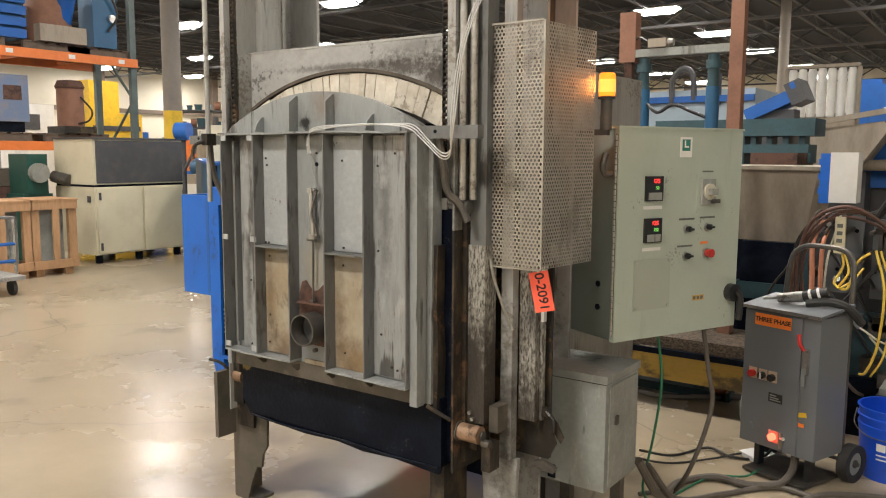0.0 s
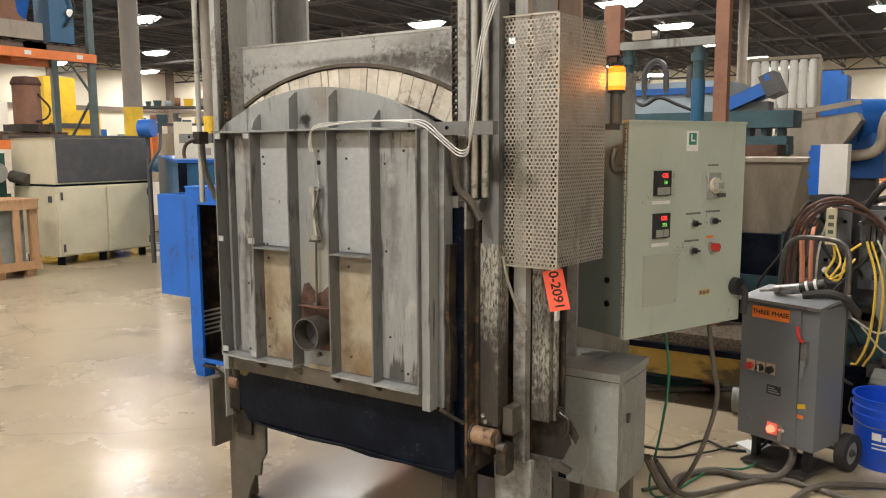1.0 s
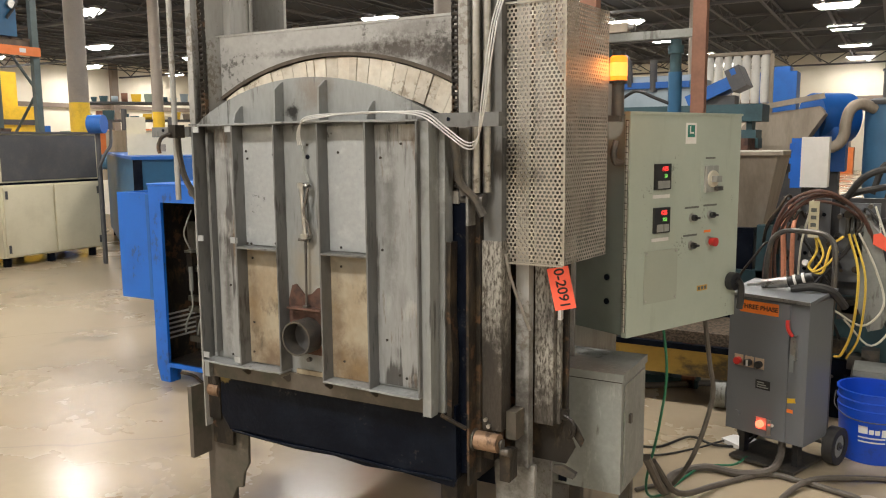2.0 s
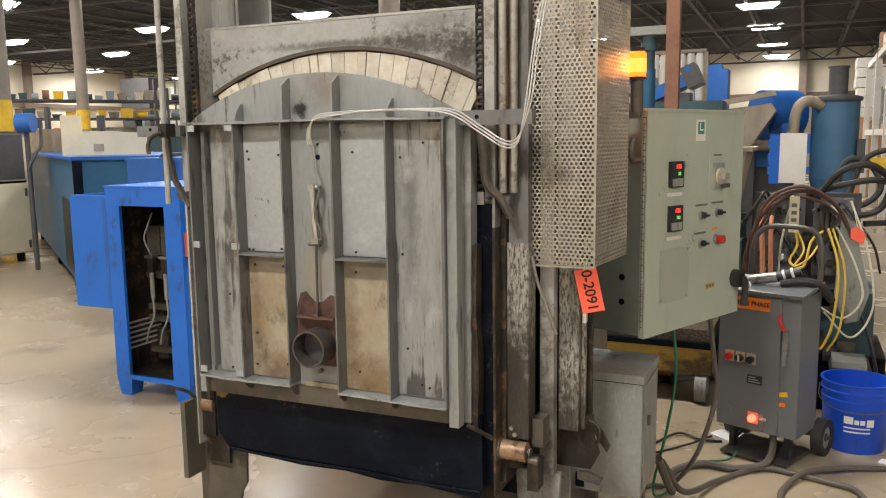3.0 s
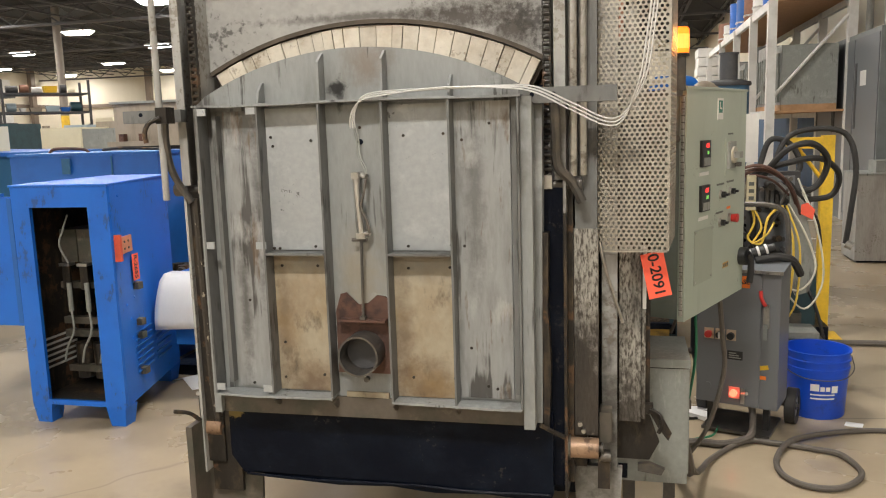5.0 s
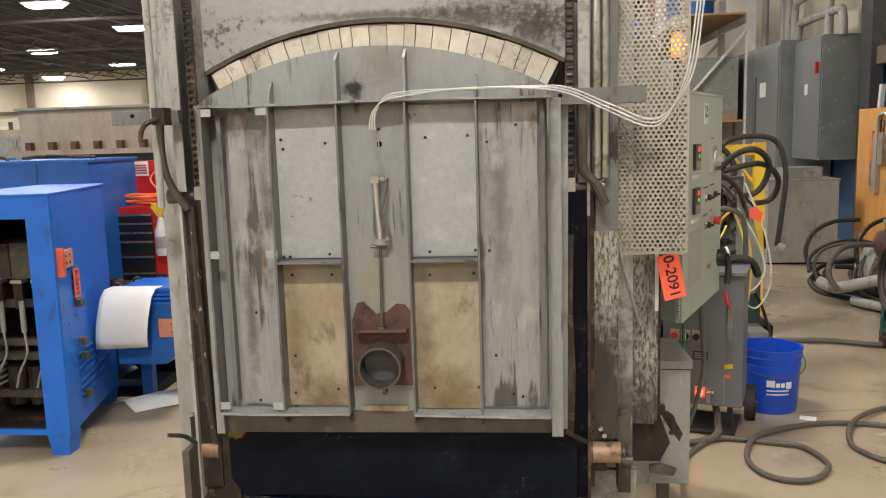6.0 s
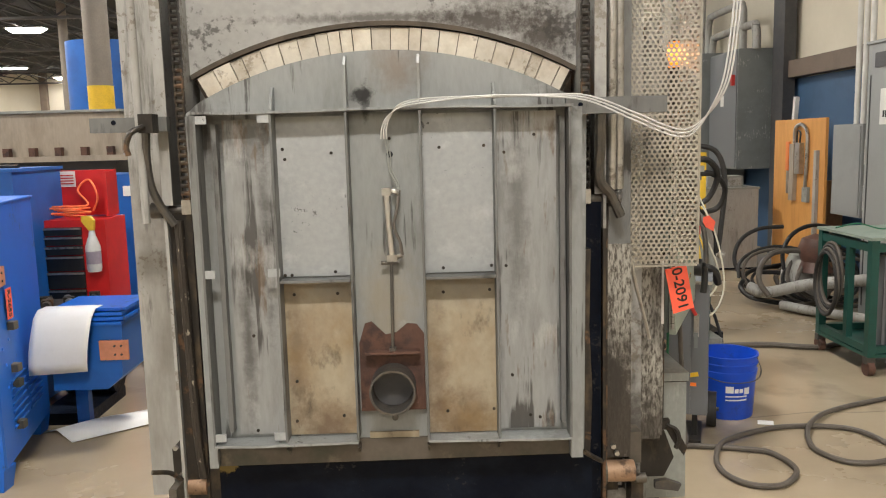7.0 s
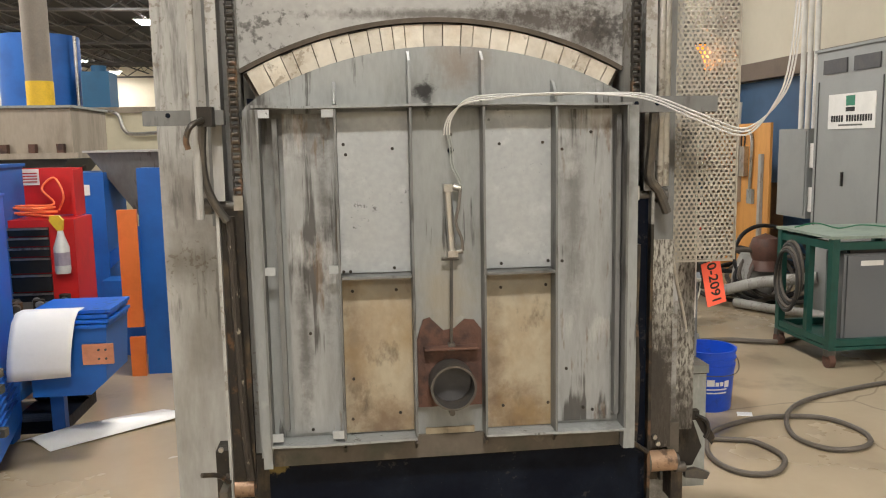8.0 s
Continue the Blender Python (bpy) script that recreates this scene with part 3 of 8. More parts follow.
single("wall_east", box(X_E, X_E + 0.2, Y_B, Y_N, 0, Z_R), M_WALL, "cream upper wall over a navy painted dado", "wall", kind="structure")
single("wall_dado", box(X_E - 0.02, X_E, Y_B, Y_N, 0, 2.08), M_WALLBLUE, "navy blue painted lower wall", "wall", kind="structure")
single("wall_girt", box(X_E - 0.14, X_E, Y_B, Y_N, 2.09, 2.28), M_WALLBAND, "brown steel girt along the wall", "trim", kind="structure", bevel=0.008)
single("wall_girt", box(X_W, X_W + 0.15, Y_S, Y_N, 3.3, 3.5), M_WALLBAND, "brown steel girt along the wall", "trim", kind="structure")
single("wall_girt", box(X_W, X_E, Y_N - 0.15, Y_N, 3.3, 3.5), M_WALLBAND, "brown steel girt along the wall", "trim", kind="structure")
for i in range(5):
    x = -27 + 7 * i
    single("wall_column", box(x, x + 0.35, Y_N - 0.4, Y_N - 0.16, 0, Z_R), M_WALLBAND, "brown steel wall column", "column", kind="structure")
for i in range(6):
    y = 6 + 6.4 * i
    single("wall_column", box(X_W + 0.16, X_W + 0.4, y, y + 0.35, 0, Z_R), M_WALLBAND, "brown steel wall column", "column", kind="structure")

# roof steel: girders across, open-web joists along
for i in range(8):
    y = -7.0 + 6.6 * i
    bm = box(X_W, X_E, y - 0.08, y + 0.08, 4.86, 4.93)
    box(X_W, X_E, y - 0.08, y + 0.08, 5.44, 5.50, bm)
    n = 46
    for k in range(n):
        a, b = X_W + (X_E - X_W) * k / n, X_W + (X_E - X_W) * (k + 1) / n
        zz = (4.93, 5.44) if k % 2 else (5.44, 4.93)
        rod((a, y, zz[0]), (b, y, zz[1]), 0.025, seg=5, bm=bm)
    single("roof_girder", bm, M_JOIST, "dusty open-web steel roof girder", "girder", "roof girders", "structure")
for i in range(26):
    x = X_W + 0.8 + 1.45 * i
    bm = box(x - 0.04, x + 0.04, Y_S, Y_N, 5.18, 5.22)
    box(x - 0.04, x + 0.04, Y_S, Y_N, 5.50, 5.54, bm)
    n = 60
    for k in range(n):
        a, b = Y_S + (Y_N - Y_S) * k / n, Y_S + (Y_N - Y_S) * (k + 1) / n
        zz = (5.22, 5.50) if k % 2 else (5.50, 5.22)
        rod((x, a, zz[0]), (x, b, zz[1]), 0.014, seg=4, bm=bm)
    single("roof_joist", bm, M_JOIST, "dusty open-web steel roof joist", "joist", "roof joists", "structure")


def bay_lamp(x, y):
    t = thing("high_bay_lamp", (x, y, LAMP_Z), "lit white high bay lamp under the roof", "ceiling lamp", "high bay lamps")
    part("housing", tapered(x - 0.6, x + 0.6, y - 0.22, y + 0.22, LAMP_Z - 0.03, x - 0.5, x + 0.5, y - 0.1, y + 0.1, LAMP_Z + 0.06), M_WHITEPAINT, t)
    # drop made deep and tapered so its glowing sides stand for lamp bloom
    part("diffuser", tapered(x - 0.40, x + 0.40, y - 0.12, y + 0.12, LAMP_Z - 0.150, x - 0.55, x + 0.55, y - 0.19, y + 0.19, LAMP_Z - 0.032), M_LAMP, t, "glowing diffuser, deepened to show lamp bloom", bevel=0.03)
    for k in (-0.4, 0.4):
        part("hanger", rod((x + k, y, LAMP_Z + 0.05), (x + k, y, Z_R), 0.006, seg=5), M_JOIST, t)
    return t


first_lamp = bay_lamp(LAMP_X[0], LAMP_Y[0])
for lx, ly in LAMPS[1:]:
    copy_thing(first_lamp, Matrix.Translation((lx, ly, LAMP_Z)))


lay_out(1.37, -2.0, 1.0)


def hall_column(x, y, r, painted=True, top=Z_R):
    t = thing("hall_column", (x, y, 0), "round brown-grey steel column with a yellow painted band" if painted else "round brown-grey steel column", "column", "hall columns", "structure")
    part("shaft", rod((x, y, 0), (x, y, top), r, seg=24), M_COLPAINT, t, smooth=True)
    if painted:
        part("band", ring_tube((x, y, 0.01), (x, y, 2.2), r + 0.004, r - 0.005), M_YELLOW, t, "safety yellow paint", smooth=True)
    part("base_plate", box(x - 0.24, x + 0.24, y - 0.24, y + 0.24, 0, 0.02), M_COLPAINT, t)
    return t


hall_column(-10.4, 6.9, 0.16)
hall_column(-3.65, 7.5, 0.14)
hall_column(-12.5, 10.4, 0.12)
hall_column(-2.9, 18.9, 0.12, False)
hall_column(-9.5, 20.0, 0.12, False)
hall_column(-16.5, 20.0, 0.12)

# ---- the furnace ----
LIFT = 0.075   # the plan of the furnace starts this far up its legs
lay_out(0, 0, 1, LIFT)
furnace = thing("box_furnace", (0, 0.5, 0), "worn grey industrial box furnace with a vertical lift door", "furnace")
RIBS = (-0.267, -0.086, 0.093, 0.275)
EDGE_L, EDGE_R = -0.449, 0.457
Z_LIP, Z_SILL, Z_SHELF = 1.467, 0.632, 1.050


def arc(cx, cz, r, half, n, flip=False):
    a0 = math.asin(half / r)
    pts = [(cx + r * math.sin(a), cz + r * math.cos(a)) for a in [-a0 + 2 * a0 * i / n for i in range(n + 1)]]
    return pts[::-1] if flip else pts


# body, behind the front steelwork
part("body", box(-0.56, 0.56, 0.34, 1.65, 0.36, 1.74), M_COLUMN, furnace, bevel=0.01)
# solid black block: darkness of the opening behind the door, as colour
part("dark_opening_block", box(-0.50, 0.50, 0.245, 0.336, 0.62, 1.50), M_BLACK, furnace)

# header plate over the arch, with its arched lower edge
R_OUT, CZ_OUT = 1.07, 1.698 - 1.07
edge = arc(0.0, CZ_OUT, R_OUT, 0.512, 30)
bm = prism([(x, z) for x, z in edge] + [(0.512, 1.787), (-0.512, 1.787)], 0.215, 0.235)
part("header_plate", bm, M_HEADER, furnace, "grey header plate darkened by soot")
part("header_ledge", box(-0.535, 0.52, 0.213, 0.34, 1.7875, 1.796), M_COLUMN, furnace)
part("header_flange", box(-0.530, -0.513, 0.15, 0.30, 1.45, 1.785), M_COLUMN, furnace)
part("header_flange", box(0.513, 0.530, 0.15, 0.30, 1.45, 1.785), M_COLUMN, furnace)
# a dark seam between plate and bricks
a_out, a_in = arc(0, CZ_OUT, R_OUT + 0.006, 0.512, 30), arc(0, CZ_OUT, R_OUT - 0.006, 0.508, 30, True)
part("arch_seam", prism(a_out[::-1] + a_in[::-1], 0.210, 0.232), M_MORTAR, furnace)
arch = part("brick_arch", prism((arc(0, CZ_OUT, R_OUT - 0.008, 0.505, 30) + arc(0, CZ_OUT, R_OUT - 0.115, 0.455, 30, True))[::-1], 0.232, 0.33), M_MORTAR, furnace, "dark joints of the firebrick arch")


def wedge_brick(a, b, r0, r1, y0, y1):
    pts = [(r0 * math.sin(a), CZ_OUT + r0 * math.cos(a)), (r0 * math.sin(b), CZ_OUT + r0 * math.cos(b)),
           (r1 * math.sin(b), CZ_OUT + r1 * math.cos(b)), (r1 * math.sin(a), CZ_OUT + r1 * math.cos(a))]
    return prism(pts, y0, y1)


a_max = math.asin(0.50 / R_OUT)
joints = [-a_max]
rnd = random.Random(4)
while joints[-1] < a_max - 0.02:
    joints.append(min(a_max, joints[-1] + rnd.choice((0.031, 0.046, 0.047, 0.048, 0.049, 0.05))))
for a, b in zip(joints, joints[1:]):
    part("brick", wedge_brick(a + 0.0012, b - 0.0012, R_OUT - 0.112 + rnd.uniform(0, 0.003), R_OUT - 0.009 - rnd.uniform(0, 0.003), 0.214 + rnd.uniform(0, 0.006), 0.325), M_BRICK, arch, bevel=0.0018)

# ---- lift door ----
R_D, CZ_D = 0.94, 1.612 - 0.94
top = arc(0.004, CZ_D, R_D, 0.455, 28, True)
outline = [(-0.474, 0.562), (0.482, 0.566), (0.492, 1.468)] + top + [(-0.484, 1.468)]
door = part("lift_door", prism(outline, 0.058, 0.075), M_DOOR, furnace, "grey ribbed steel door with streaks and scorch marks", bevel=0.002)
part("casing", prism([(-0.484, 0.575), (0.504, 0.566), (0.512, 1.462)] + arc(0.004, CZ_D, R_D - 0.012, 0.45, 20, True) + [(-0.492, 1.462)], 0.0755, 0.125), M_DOOR, door, "grey side casing")
part("inner_casing", box(-0.470, 0.490, 0.1255, 0.195, 0.600, 1.45), M_RIB, door, "dark inner casing")
part("edge_flange", box(0.460, 0.490, 0.018, 0.057, 0.567, 1.462), M_DOOR, door, bevel=0.002)
part("edge_flange", box(-0.474, -0.452, 0.030, 0.057, 0.563, 1.462), M_DOOR, door, bevel=0.002)
# lips, sill, shelves
rl = random.Random(2)


def wavy_lip(x0, x1, z, name):
    bm = bmesh.new()
    n = 22
    rows = []
    for i in range(n + 1):
        x = x0 + (x1 - x0) * i / n
        w = 0.002 * math.sin(9 * x + 1) + rl.uniform(-0.0008, 0.0008)
        rows.append([bm.verts.new((x, y, z + w * (1 if y < 0.01 else 0.2) + dz)) for y, dz in ((-0.003, 0), (0.057, 0), (0.057, 0.006), (-0.003, 0.006))])
    for a, b in zip(rows, rows[1:]):
        for k in range(4):
            j = (k + 1) % 4
            bm.faces.new((a[k], b[k], b[j], a[j]))
    bm.faces.new(rows[0])
    bm.faces.new(rows[-1][::-1])
    bmesh.ops.recalc_face_normals(bm, faces=bm.faces)
    part(name, bm, M_DOOR, door)


wavy_lip(EDGE_L - 0.012, EDGE_R + 0.008, Z_LIP - 0.003, "top_lip")
wavy_lip(EDGE_L, -0.086, Z_SILL - 0.003, "sill_lip")
wavy_lip(0.093, EDGE_R, Z_SILL - 0.007, "sill_lip")
part("shelf_bar", box(-0.263, -0.090, -0.001, 0.056, Z_SHELF - 0.003, Z_SHELF + 0.003), M_RIB, door, bevel=0.001)
part("shelf_bar", box(0.097, 0.271, -0.001, 0.056, Z_SHELF - 0.003, Z_SHELF + 0.003), M_RIB, door, bevel=0.001)
part("skirt", prism([(-0.450, 0.562), (0.458, 0.567), (0.458, 0.622), (-0.450, 0.626)], 0.046, 0.056), M_SKIRT, door, "brown scorched bottom strip")


def yz_plate(pts, x0, x1):
    bm = bmesh.new()
    a = [bm.verts.new((x0, y, z)) for y, z in pts]
    b = [bm.verts.new((x1, y, z)) for y, z in pts]
    bm.faces.new(a)
    bm.faces.new(b[::-1])
    for i in range(len(pts)):
        j = (i + 1) % len(pts)
        bm.faces.new((a[j], a[i], b[i], b[j]))
    bmesh.ops.recalc_face_normals(bm, faces=bm.faces)
    return bm


for k, x in enumerate(RIBS):
    part("rib", yz_plate([(0, Z_SILL + 0.006 - 0.01 * (k > 1)), (0.057, Z_SILL + 0.006 - 0.01 * (k > 1)), (0.057, Z_LIP - 0.005), (0, Z_LIP - 0.005)], x - 0.003, x + 0.003), M_RIB, door, bevel=0.0008)
    zt = 1.60 if k in (1, 2) else 1.528
    part("gusset", yz_plate([(0.012, Z_LIP + 0.005), (0.057, Z_LIP + 0.005), (0.057, zt), (0.047, zt - 0.002), (0.014 if k in (1, 2) else 0.022, zt - 0.026)], x - 0.0035, x + 0.0035), M_DOOR, door, bevel=0.0008)
    part("foot_gusset", yz_plate([(0.003, Z_SILL - 0.014), (0.045, Z_SILL - 0.014), (0.045, Z_SILL - 0.036), (0.030, Z_SILL - 0.036)], x - 0.003, x + 0.003), M_SKIRT, door)
for x in (EDGE_L, EDGE_R):
    part("side_rib", yz_plate([(0, Z_SILL - 0.004), (0.057, Z_SILL - 0.004), (0.057, Z_LIP - 0.005), (0, Z_LIP - 0.005)], x - 0.003, x + 0.003), M_RIB, door, bevel=0.0008)
# cover panels in the cells
for x0, x1, z0, z1, mt, nm in ((-0.2635, -0.0895, 1.056, 1.455, M_PANEL, "upper_panel"), (0.0965, 0.2715, 1.056, 1.455, M_PANEL, "upper_panel"),
                               (-0.2635, -0.0895, 0.640, 1.045, M_HEAT, "lower_panel"), (0.0965, 0.2715, 0.634, 1.045, M_HEAT, "lower_panel"),
                               (-0.0825, 0.0895, 0.702, 1.458, M_DOOR, "centre_panel"), (-0.395, -0.2705, 0.645, 1.452, M_STREAK, "outer_panel"),
                               (0.2785, 0.430, 0.640, 1.455, M_STREAK, "outer_panel"), (-0.060, 0.068, 0.567, 0.640, M_HEAT, "centre_panel")):
    part(nm, box(x0, x1, 0.050, 0.0575, z0, z1), mt, door, bevel=0.001)
for x in (-0.412, 0.443):
    part("corner_angle", box(x - 0.006, x + 0.006, 0.03, 0.057, 0.66, 1.44), M_RIB, door)
# corner lugs
for x, z in ((-0.435, 1.452), (-0.283, 1.452), (-0.435, 0.655), (-0.283, 0.655), (-0.437, 1.075), (-0.277, 1.075)):
    part("lug", box(x - 0.015, x + 0.015, 0.001, 0.006, z - 0.011, z + 0.009), M_PANEL, door, bevel=0.001)
# bolt heads and plugged holes
spots = [(-0.249, 1.376), (-0.244, 1.351), (-0.129, 1.364), (-0.258, 1.060), (-0.241, 1.060), (-0.131, 1.066), (-0.238, 1.010), (-0.128, 1.010),
         (0.139, 1.371), (0.250, 1.373), (0.142, 1.068), (0.264, 1.071), (0.140, 1.006), (0.258, 1.009), (0.300, 1.355), (0.301, 1.069), (0.375, 1.397),
         (0.313, 0.783), (0.264, 0.694), (0.359, 0.675), (0.384, 0.668), (-0.242, 0.783), (-0.247, 0.677), (-0.125, 0.688), (-0.349, 0.655), (0.016, 1.396),
         (0.144, 0.692), (-0.346, 0.906)]
part("centre_hole", rod((0.016, 0.0505, 1.357), (0.016, 0.048, 1.357), 0.008, seg=12), M_BLACK, door)
for x, z in spots:
    part("bolt", rod((x, 0.0515, z), (x, 0.047, z), 0.0042, seg=8), M_GREASE, door)
# peep-hole flange with its stained plate
part("stain_plate", prism([(-0.078, 0.70), (0.088, 0.70), (0.088, 0.90), (0.070, 0.925), (0.045, 0.928), (0.018, 0.905), (-0.010, 0.900), (-0.045, 0.935), (-0.062, 0.93), (-0.078, 0.88)], 0.044, 0.050), M_RUST, door, "rust-brown mounting plate", bevel=0.001)
part("angle_bracket", box(-0.062, 0.076, 0.012, 0.044, 0.856, 0.862), M_RUST, door)
part("angle_bracket", box(-0.062, 0.076, 0.038, 0.044, 0.838, 0.856), M_RUST, door)
port = part("port_flange", ring_tube((0.006, -0.028, 0.768), (0.006, 0.044, 0.768), 0.058, 0.0525, 32), M_DARKSTEEL, door, "grey sight port collar", smooth=True)
part("port_cover", rod((0.006, 0.030, 0.768), (0.006, 0.043, 0.768), 0.051, seg=28), M_CHAR, door, "dark slate port glass")
part("port_bolt", rod((0.008, 0.030, 0.684), (0.008, 0.044, 0.684), 0.008, seg=8), M_DARKSTEEL, door)
# air cylinder
part("air_cylinder", rod((0.014, 0.030, 1.105), (0.005, 0.030, 1.258), 0.010, seg=16), M_CHROME, door, "bright steel air cylinder", smooth=True)
part("cylinder_cap", box(-0.006, 0.016, 0.020, 0.044, 1.256, 1.274), M_STEEL, door, bevel=0.003)
part("cylinder_cap", box(0.002, 0.027, 0.018, 0.044, 1.092, 1.108), M_STEEL, door, bevel=0.003)
part("hose_fitting", rod((0.020, 0.03, 1.268), (0.038, 0.024, 1.262), 0.008, seg=10), M_STEEL, door, smooth=True)
part("hose_fitting", rod((0.020, 0.03, 1.102), (0.040, 0.024, 1.108), 0.007, seg=10), M_STEEL, door, smooth=True)
part("clevis_pin", rod((-0.014, 0.028, 1.088), (0.030, 0.028, 1.088), 0.005, seg=8), M_DARKSTEEL, door)
part("piston_rod", rod((0.008, 0.03, 0.868), (0.012, 0.03, 1.092), 0.0042, seg=10), M_DARKSTEEL, door, smooth=True)
part("air_line", hose([(0.036, 0.024, 1.262), (0.030, 0.016, 1.22), (0.022, 0.014, 1.18), (0.036, 0.016, 1.14), (0.040, 0.022, 1.108)], 0.004), M_HOSE, door)
part("rod_end", box(0.000, 0.016, 0.020, 0.040, 0.852, 0.870), M_DARKSTEEL, door, bevel=0.002)

# ---- front steelwork ----
# main columns
for s in (-1, 1):
    xs = (-0.787, -0.60) if s < 0 else (0.60, 0.70)
    zf = 0.30 if s < 0 else -LIFT
    col = part("main_column", box(xs[0], xs[1], 0.470, 0.486, zf, 2.7), M_COLUMN, furnace, "pale grey main column", bevel=0.002)
    part("back_flange", box(xs[0], xs[1], 0.68, 0.696, zf, 2.7), M_COLUMN, col)
    xw = (-0.787, -0.771) if s < 0 else (0.60, 0.616)
    part("web", box(xw[0], xw[1], 0.4865, 0.6795, zf, 2.7), M_GREASE if s > 0 else M_COLUMN, col)
# guide channel and rods beside the door
guide = part("guide_channel", box(-0.574, -0.566, 0.112, 0.30, 0.33, 2.7), M_COLUMN, furnace, "grey guide channel")
part("guide_flange", box(-0.566, -0.548, 0.112, 0.120, 1.24, 2.7), M_COLUMN, guide)
part("guide_back", box(-0.566, -0.532, 0.292, 0.300, 0.33, 2.7), M_COLUMN, guide)
# dark strips beside the door: shade of the gap put in the colour
part("link_slot", box(-0.566, -0.508, 0.130, 0.150, 0.36, 1.22), M_GREASE, furnace, "dark door track, shade of the door gap in its colour")
part("link_slot", box(0.508, 0.560, 0.130, 0.150, 0.36, 1.22), M_BLACK, furnace, "dark door track, shade of the door gap in its colour")
part("guide_rod", rod((-0.602, 0.065, 1.20), (-0.602, 0.065, 2.7), 0.010, seg=12), M_COLUMN, furnace, smooth=True)
guide = part("guide_channel", box(0.562, 0.570, 0.112, 0.30, 1.15, 2.7), M_COLUMN, furnace, "grey guide channel")
part("guide_channel_foot", box(0.562, 0.570, 0.112, 0.30, 0.33, 1.1498), M_GREASE, furnace, "greasy dark channel foot")
part("guide_flange", box(0.540, 0.562, 0.112, 0.120, 1.24, 2.7), M_COLUMN, guide)
part("guide_rod", rod((0.588, 0.130, 1.25), (0.588, 0.130, 2.7), 0.012, seg=12), M_STEEL, furnace, smooth=True)
part("guide_rod", rod((0.612, 0.155, 1.25), (0.612, 0.155, 2.7), 0.013, seg=12), M_STEEL, furnace, smooth=True)
part("inner_post", box(0.586, 0.652, 0.172, 0.24, 0.50, 1.10), M_CHIP, furnace, "post with white paint chipped to dark steel", bevel=0.004)
# post tops darkened in colour for the shade inside the guard
part("inner_post_top", box(0.590, 0.650, 0.176, 0.24, 1.10, 2.7), M_RIB, furnace, bevel=0.004)
part("angle_post", box(0.660, 0.704, 0.262, 0.30, 0.36, 2.7), M_COLUMN, furnace, bevel=0.003)
part("outer_post", box(0.709, 0.772, 0.300, 0.36, 0.50, 1.05), M_CHIP, furnace, "post with white paint chipped to dark steel", bevel=0.010)
part("outer_post_top", box(0.711, 0.770, 0.302, 0.36, 1.05, 1.40), M_RIB, furnace, bevel=0.006)
# added inside the guard to carry the bottle-shaped orange glow of the beacon
part("glow_catcher", lathe([(0.0, 0.0), (0.046, 0.0), (0.046, 0.19), (0.036, 0.215), (0.020, 0.235), (0.018, 0.30), (0.0, 0.32)], (0.742, 0.318, 1.4005), 20), M_COLUMN, furnace, "pale grey bottle shape added to catch the beacon glow", smooth=True)
part("edge_strip", box(0.776, 0.787, 0.325, 0.345, 0.84, 1.03), M_WHITEPAINT, furnace, "cream painted edge strip", bevel=0.002)
part("edge_strip", box(0.774, 0.786, 0.326, 0.345, 0.50, 0.838), M_CHIP, furnace, bevel=0.002)
# dark backing sheet: shade behind the posts put in the colour
part("knee_plate", box(0.52, 0.80, 0.362, 0.372, 0.36, 1.05), M_GREASE, furnace)
part("track_plate", box(0.520, 0.585, 0.160, 0.30, 0.36, 1.22), M_GREASE, furnace)


def chain_mesh(x, y, z0, z1):
    bm = bmesh.new()
    p = 0.0195
    n = int((z1 - z0) / p)
    for i in range(n):
        z = z0 + i * p
        rod((x - 0.009, y, z), (x + 0.009, y, z), 0.0065, seg=8, bm=bm)
        w = 0.0105 if i % 2 else 0.0085
        for s in (-1, 1):
            box(x + s * w - 0.0012, x + s * w + 0.0012, y - 0.0075, y + 0.0075, z - 0.006, z + p + 0.006, bm)
    return bm


for x in (-0.518, 0.520):
    part("lift_chain", chain_mesh(x, 0.133, 1.25, 2.6), M_GREASE, furnace, "dark greasy roller chain")
    part("chain_anchor", box(x - 0.012, x + 0.012, 0.122, 0.146, 1.215, 1.252), M_STEEL, furnace, bevel=0.003)
    s = -1 if x < 0 else 1
    part("pivot_pin", rod((x, 0.14, 1.226), (x + s * 0.085, 0.14, 1.226), 0.013, seg=14), M_DARKSTEEL, furnace, smooth=True)
    part("pivot_boss", rod((s * 0.585, 0.14, 1.226), (s * 0.612, 0.14, 1.226), 0.021, seg=16), M_DARKSTEEL, furnace, smooth=True)

part("guide_angle", box(-0.612, -0.604, 0.33, 0.469, 0.45, 2.7), M_COLUMN, furnace)
part("guide_bar", box(-0.600, -0.584, 0.255, 0.27, 1.15, 2.7), M_RIB, furnace)
part("guide_bar", box(-0.632, -0.622, 0.40, 0.469, 1.15, 2.7), M_RIB, furnace)
part("door_seal", hose([(-0.540, 0.122, 1.20), (-0.535, 0.120, 0.9), (-0.528, 0.122, 0.62), (-0.52, 0.125, 0.50)], 0.012, 8), M_CHIPDARK, furnace, "frayed dark rope seal", smooth=True)
# clamp bars and levers, one each side
left_bar = part("clamp_bar", box(-0.725, -0.535, 0.066, 0.100, 1.428, 1.464), M_RIB, furnace, "grey steel clamp bar", bevel=0.003)
for x in (-0.665, -0.60):
    part("bar_hole", rod((x, 0.064, 1.452), (x, 0.068, 1.452), 0.006, seg=10), M_BLACK, left_bar)
